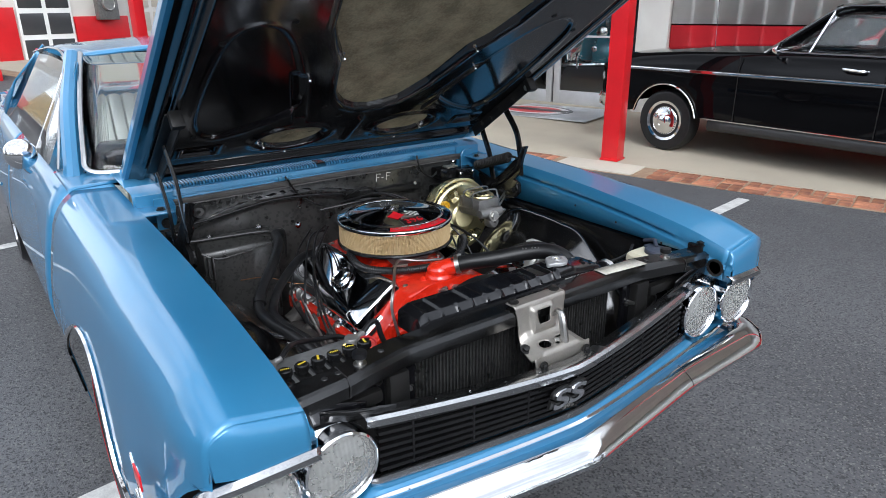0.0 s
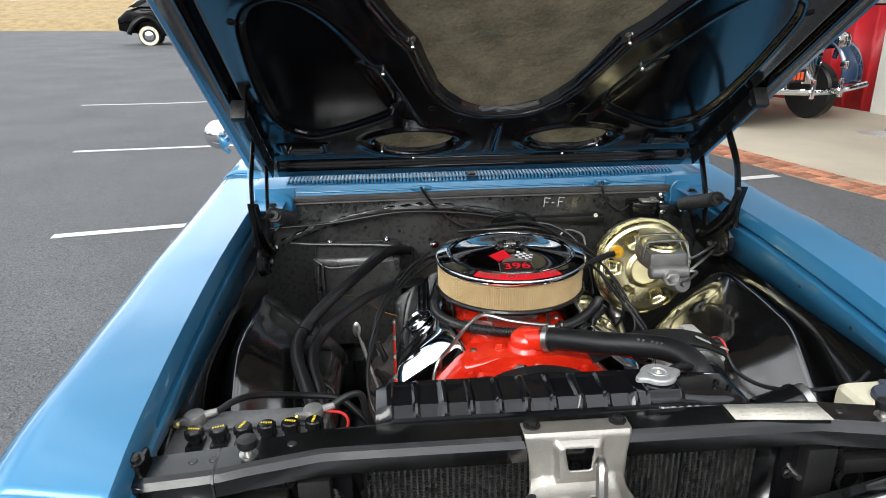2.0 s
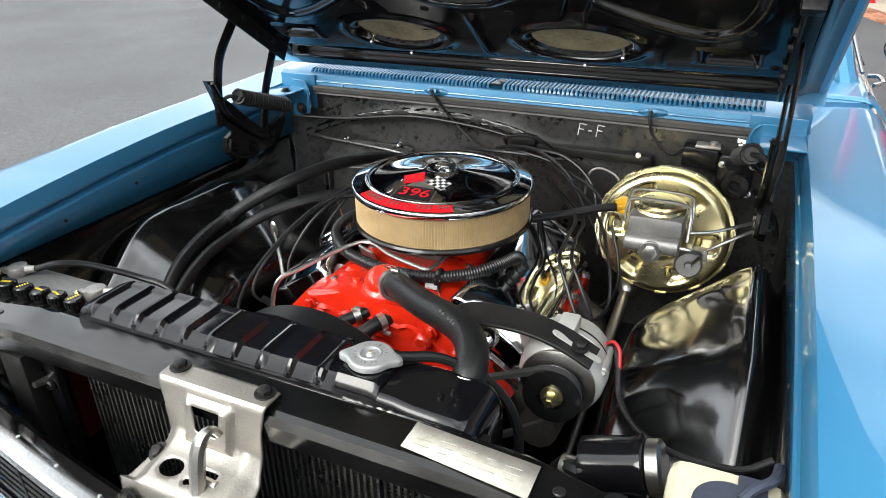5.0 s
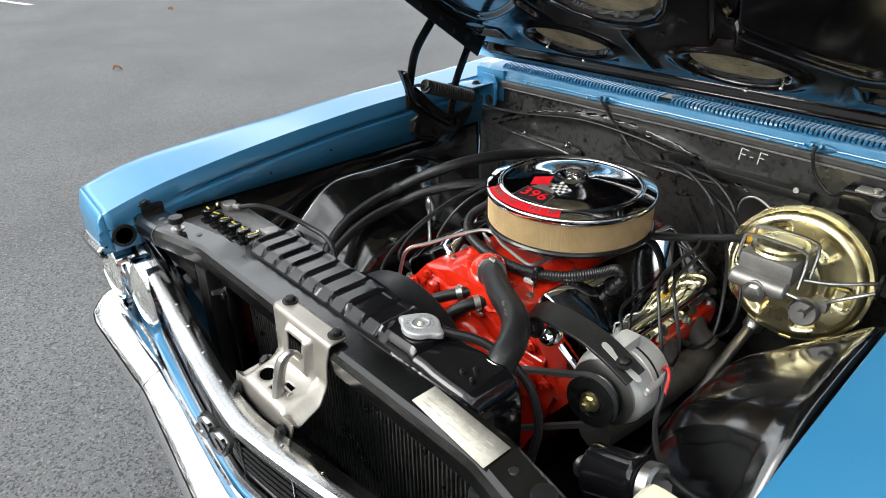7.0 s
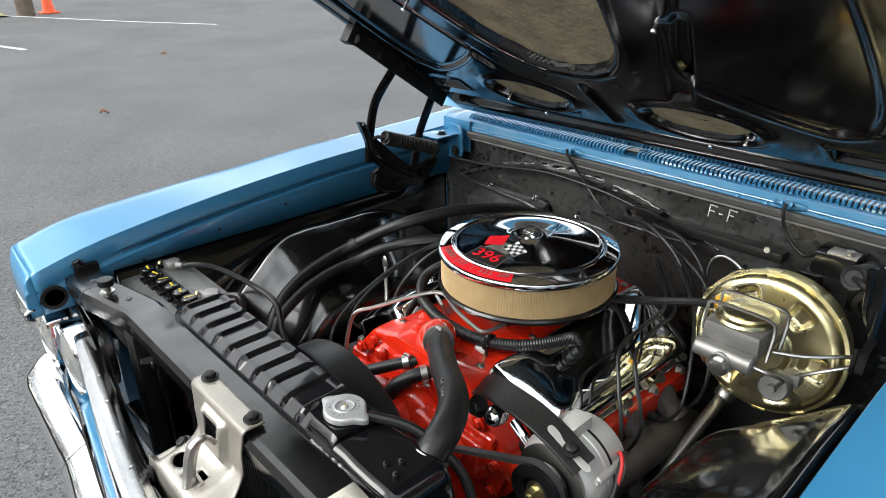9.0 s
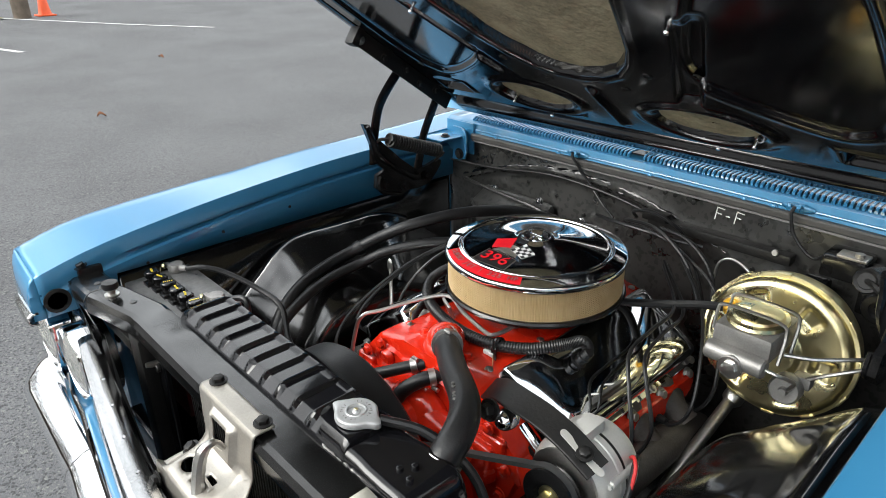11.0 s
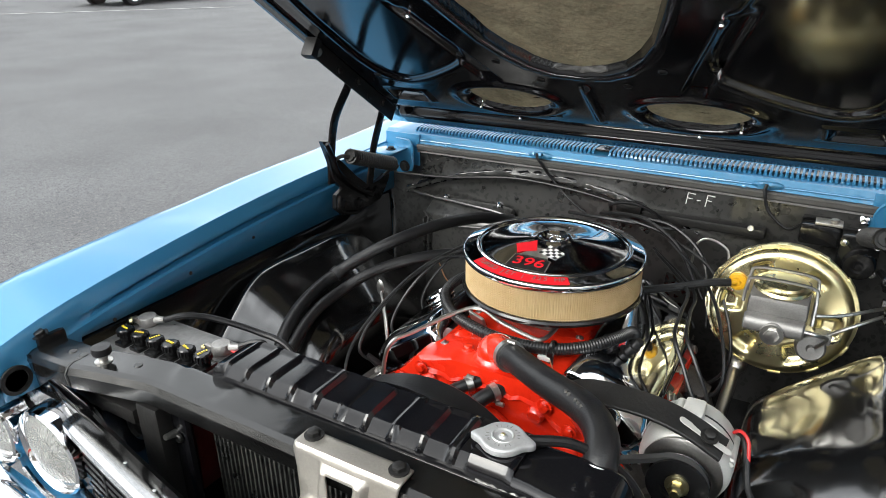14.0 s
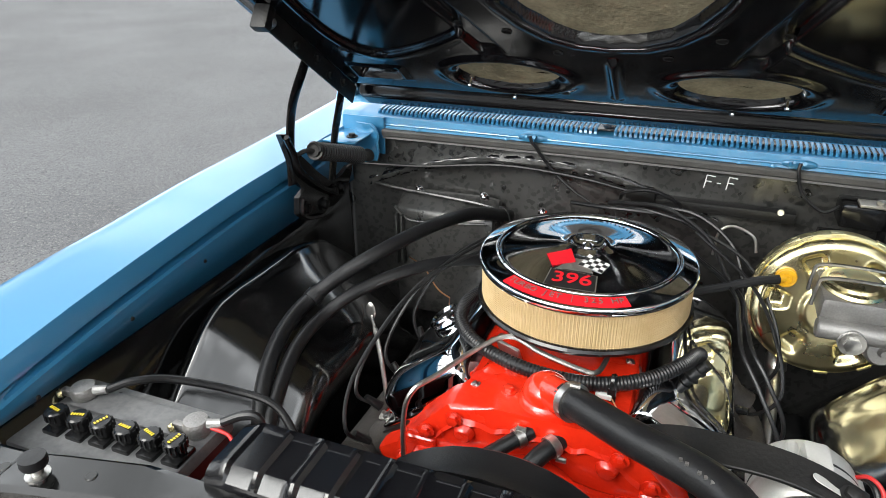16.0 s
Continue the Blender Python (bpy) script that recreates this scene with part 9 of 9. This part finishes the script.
sheet(bm, lambda u, v: Vector((-75 + 82 * u, 35.5 + 0.25 * (-75 + 82 * u + 34) * 0 + 14 * v + 1.0 * noise.noise((u * 12, 0, 3)), 0.6 + 3.2 * v ** 0.8 * (0.8 + 0.3 * noise.noise((u * 9, v * 3, 0))) + 0.15 * noise.noise((u * 60, v * 20, 1)))), 120, 24)
bank = tagged(part("bank", bm, DRY_GRASS), "bank of dry brown grass beyond the lot", "grass bank", kind="structure")

# ---- brick edging with concrete pads at the posts ----
edging = thing("brick_edging", "red paving brick border with pale mortar", "brick edging", shop(0, -3.48), kind="structure")
bm = B()
rows = []
for k in range(61):
    u = -18 + 38 * k / 60
    row = []
    for n, dz in ((-3.665, -0.05), (-3.665, 0.010), (-3.31, 0.014)):
        p = shop(u, n)
        row.append(p + Vector((0, 0, ground_z(p.x, p.y) + dz)))
    rows.append(row)
loft(bm, rows)
part("mortar_bed", bm, MORTAR, edging)
for u in (-5.08, -0.855, 3.367, 7.6):
    bm = B()
    p = shop(u, -3.48)
    box(bm, (u, -3.485, ground_z(p.x, p.y) + 0.0), (0.80, 0.36, 0.05), 0.004, SHOP_M)
    part("concrete_pad", bm, CONCRETE_LIGHT, edging)
brick_meshes = []
for size in ((0.195, 0.086, 0.05), (0.092, 0.176, 0.05)):
    bm = B()
    box(bm, (0, 0, 0), size, 0.008, None, 1)
    bmesh.ops.recalc_face_normals(bm, faces=bm.faces[:])
    me = bpy.data.meshes.new("brick")
    bm.to_mesh(me)
    bm.free()
    me.materials.append(BRICK)
    brick_meshes.append(me)
rng = random.Random(4)
turn = math.atan2(ALONG.y, ALONG.x)


def lay_brick(u, n, mesh):
    p = shop(u + rng.uniform(-0.005, 0.005), n + rng.uniform(-0.004, 0.004))
    ob = new("brick", mesh)
    ob.parent, ob.matrix_parent_inverse = edging, edging.matrix_world.inverted()
    ob.matrix_world = Matrix.Translation((p.x, p.y, ground_z(p.x, p.y) - 0.006 + rng.uniform(-0.004, 0.003))) @ Matrix.Rotation(turn + rng.uniform(-0.03, 0.03), 4, "Z") @ Matrix.Rotation(rng.uniform(-0.03, 0.03), 4, "X")


# basket pattern: two stretchers side by side, then two headers, in two rows
for k in range(62):
    u = -4.4 + 0.205 * k
    if any(abs(u - c) < 0.50 for c in (-5.08, -0.855, 3.367, 7.6)):
        continue
    for row, n in enumerate((-3.576, -3.392)):
        if (k + row) % 2:
            lay_brick(u, n - 0.0465, brick_meshes[0])
            lay_brick(u, n + 0.0465, brick_meshes[0])
        else:
            lay_brick(u - 0.050, n, brick_meshes[1])
            lay_brick(u + 0.050, n, brick_meshes[1])

# bare winter woods closing the lot behind the camera and across the road
WOOD_TONE = material("bare_winter_branches", (0.085, 0.072, 0.060), 0.95, 0, 0, (0.050, 0.043, 0.038), 3, 30)
rng = random.Random(21)
bm = B()


def limb(a, b, r0, r1):
    """A tapered three-sided limb."""
    d = (b - a).normalized()
    u = d.orthogonal().normalized()
    w = d.cross(u)
    rows = [[bm.verts.new(p + (u * math.cos(k * 2.094) + w * math.sin(k * 2.094)) * r) for k in range(3)] for p, r in ((a, r0), (b, r1))]
    for k in range(3):
        bm.faces.new((rows[0][k], rows[0][(k + 1) % 3], rows[1][(k + 1) % 3], rows[1][k]))


for k in range(330):
    ang = radians(150 + 180 * rng.random())
    dist = rng.uniform(46, 66)
    x, y = dist * math.cos(ang), dist * math.sin(ang)
    base = Vector((x, y, ground_z(x, y) - 0.1))
    hgt = rng.uniform(12, 21)
    lean = Vector((rng.uniform(-0.6, 0.6), rng.uniform(-0.6, 0.6), hgt))
    limb(base, base + lean, rng.uniform(0.12, 0.26), 0.03)
    for _ in range(12):
        f = rng.uniform(0.25, 0.92)
        p = base + lean * f
        a = rng.uniform(0, 6.283)
        size = (1.15 - f) * hgt * rng.uniform(0.25, 0.5)
        q_ = p + Vector((math.cos(a), math.sin(a), rng.uniform(0.5, 1.3))) * size
        limb(p, q_, 0.06, 0.015)
        for _ in range(3):
            g_ = p + (q_ - p) * rng.uniform(0.3, 0.95)
            a2 = a + rng.uniform(-1.2, 1.2)
            limb(g_, g_ + Vector((math.cos(a2), math.sin(a2), rng.uniform(0.2, 1.2))) * size * 0.45, 0.03, 0.01)
tagged(part("woods", bm, WOOD_TONE), "bare grey-brown winter trees beyond the lot", "trees", kind="stuff")
bm = B()
for j in range(2):
    rows = []
    for k in range(181):
        ang = radians(148 + 184 * k / 180)
        dist = 50 + 9 * j
        x, y = dist * math.cos(ang), dist * math.sin(ang)
        z = ground_z(x, y)
        tall = (1.8 + 3.6 * j) * (1 + 0.45 * noise.noise((k * 0.31, j * 7.0, 0.0)) + 0.2 * noise.noise((k * 1.3, j * 3.0, 4.0)))
        rows.append([Vector((x * (1 + 0.012 * q_), y * (1 + 0.012 * q_), z + tall * h_)) for q_, h_ in ((-1, -0.1), (-0.7, 0.55), (0.0, 1.0), (0.7, 0.6), (1, -0.1))])
    loft(bm, rows)
tagged(part("undergrowth", bm, WOOD_TONE), "brown winter undergrowth at the edge of the woods", "bushes", kind="stuff")


LEAF = material("dry_brown_leaf", (0.20, 0.075, 0.03), 0.8, 0, 0, (0.11, 0.045, 0.02), 60, 300)
for lx, ly, turn in ((-9.007, 3.313, 20), (-5.951, 1.534, 75)):
    bm = B()
    m = Matrix.Translation((lx, ly, ground_z(lx, ly) + 0.014)) @ pose(0, 0, 0, 12, -8, turn)
    sheet(bm, lambda u, v: m @ Vector(((u - 0.5) * 0.075, (v - 0.5) * 0.06 * math.sin(0.25 + 2.6 * u) * (1 + 0.25 * math.sin(u * 19)), 0.03 * abs(v - 0.5) + 0.02 * math.sin(u * 4))), 10, 6)
    tagged(part("fallen_leaf", bm, LEAF, solid=0.001), "curled dry brown leaf on the asphalt", "leaf", "fallen leaves")
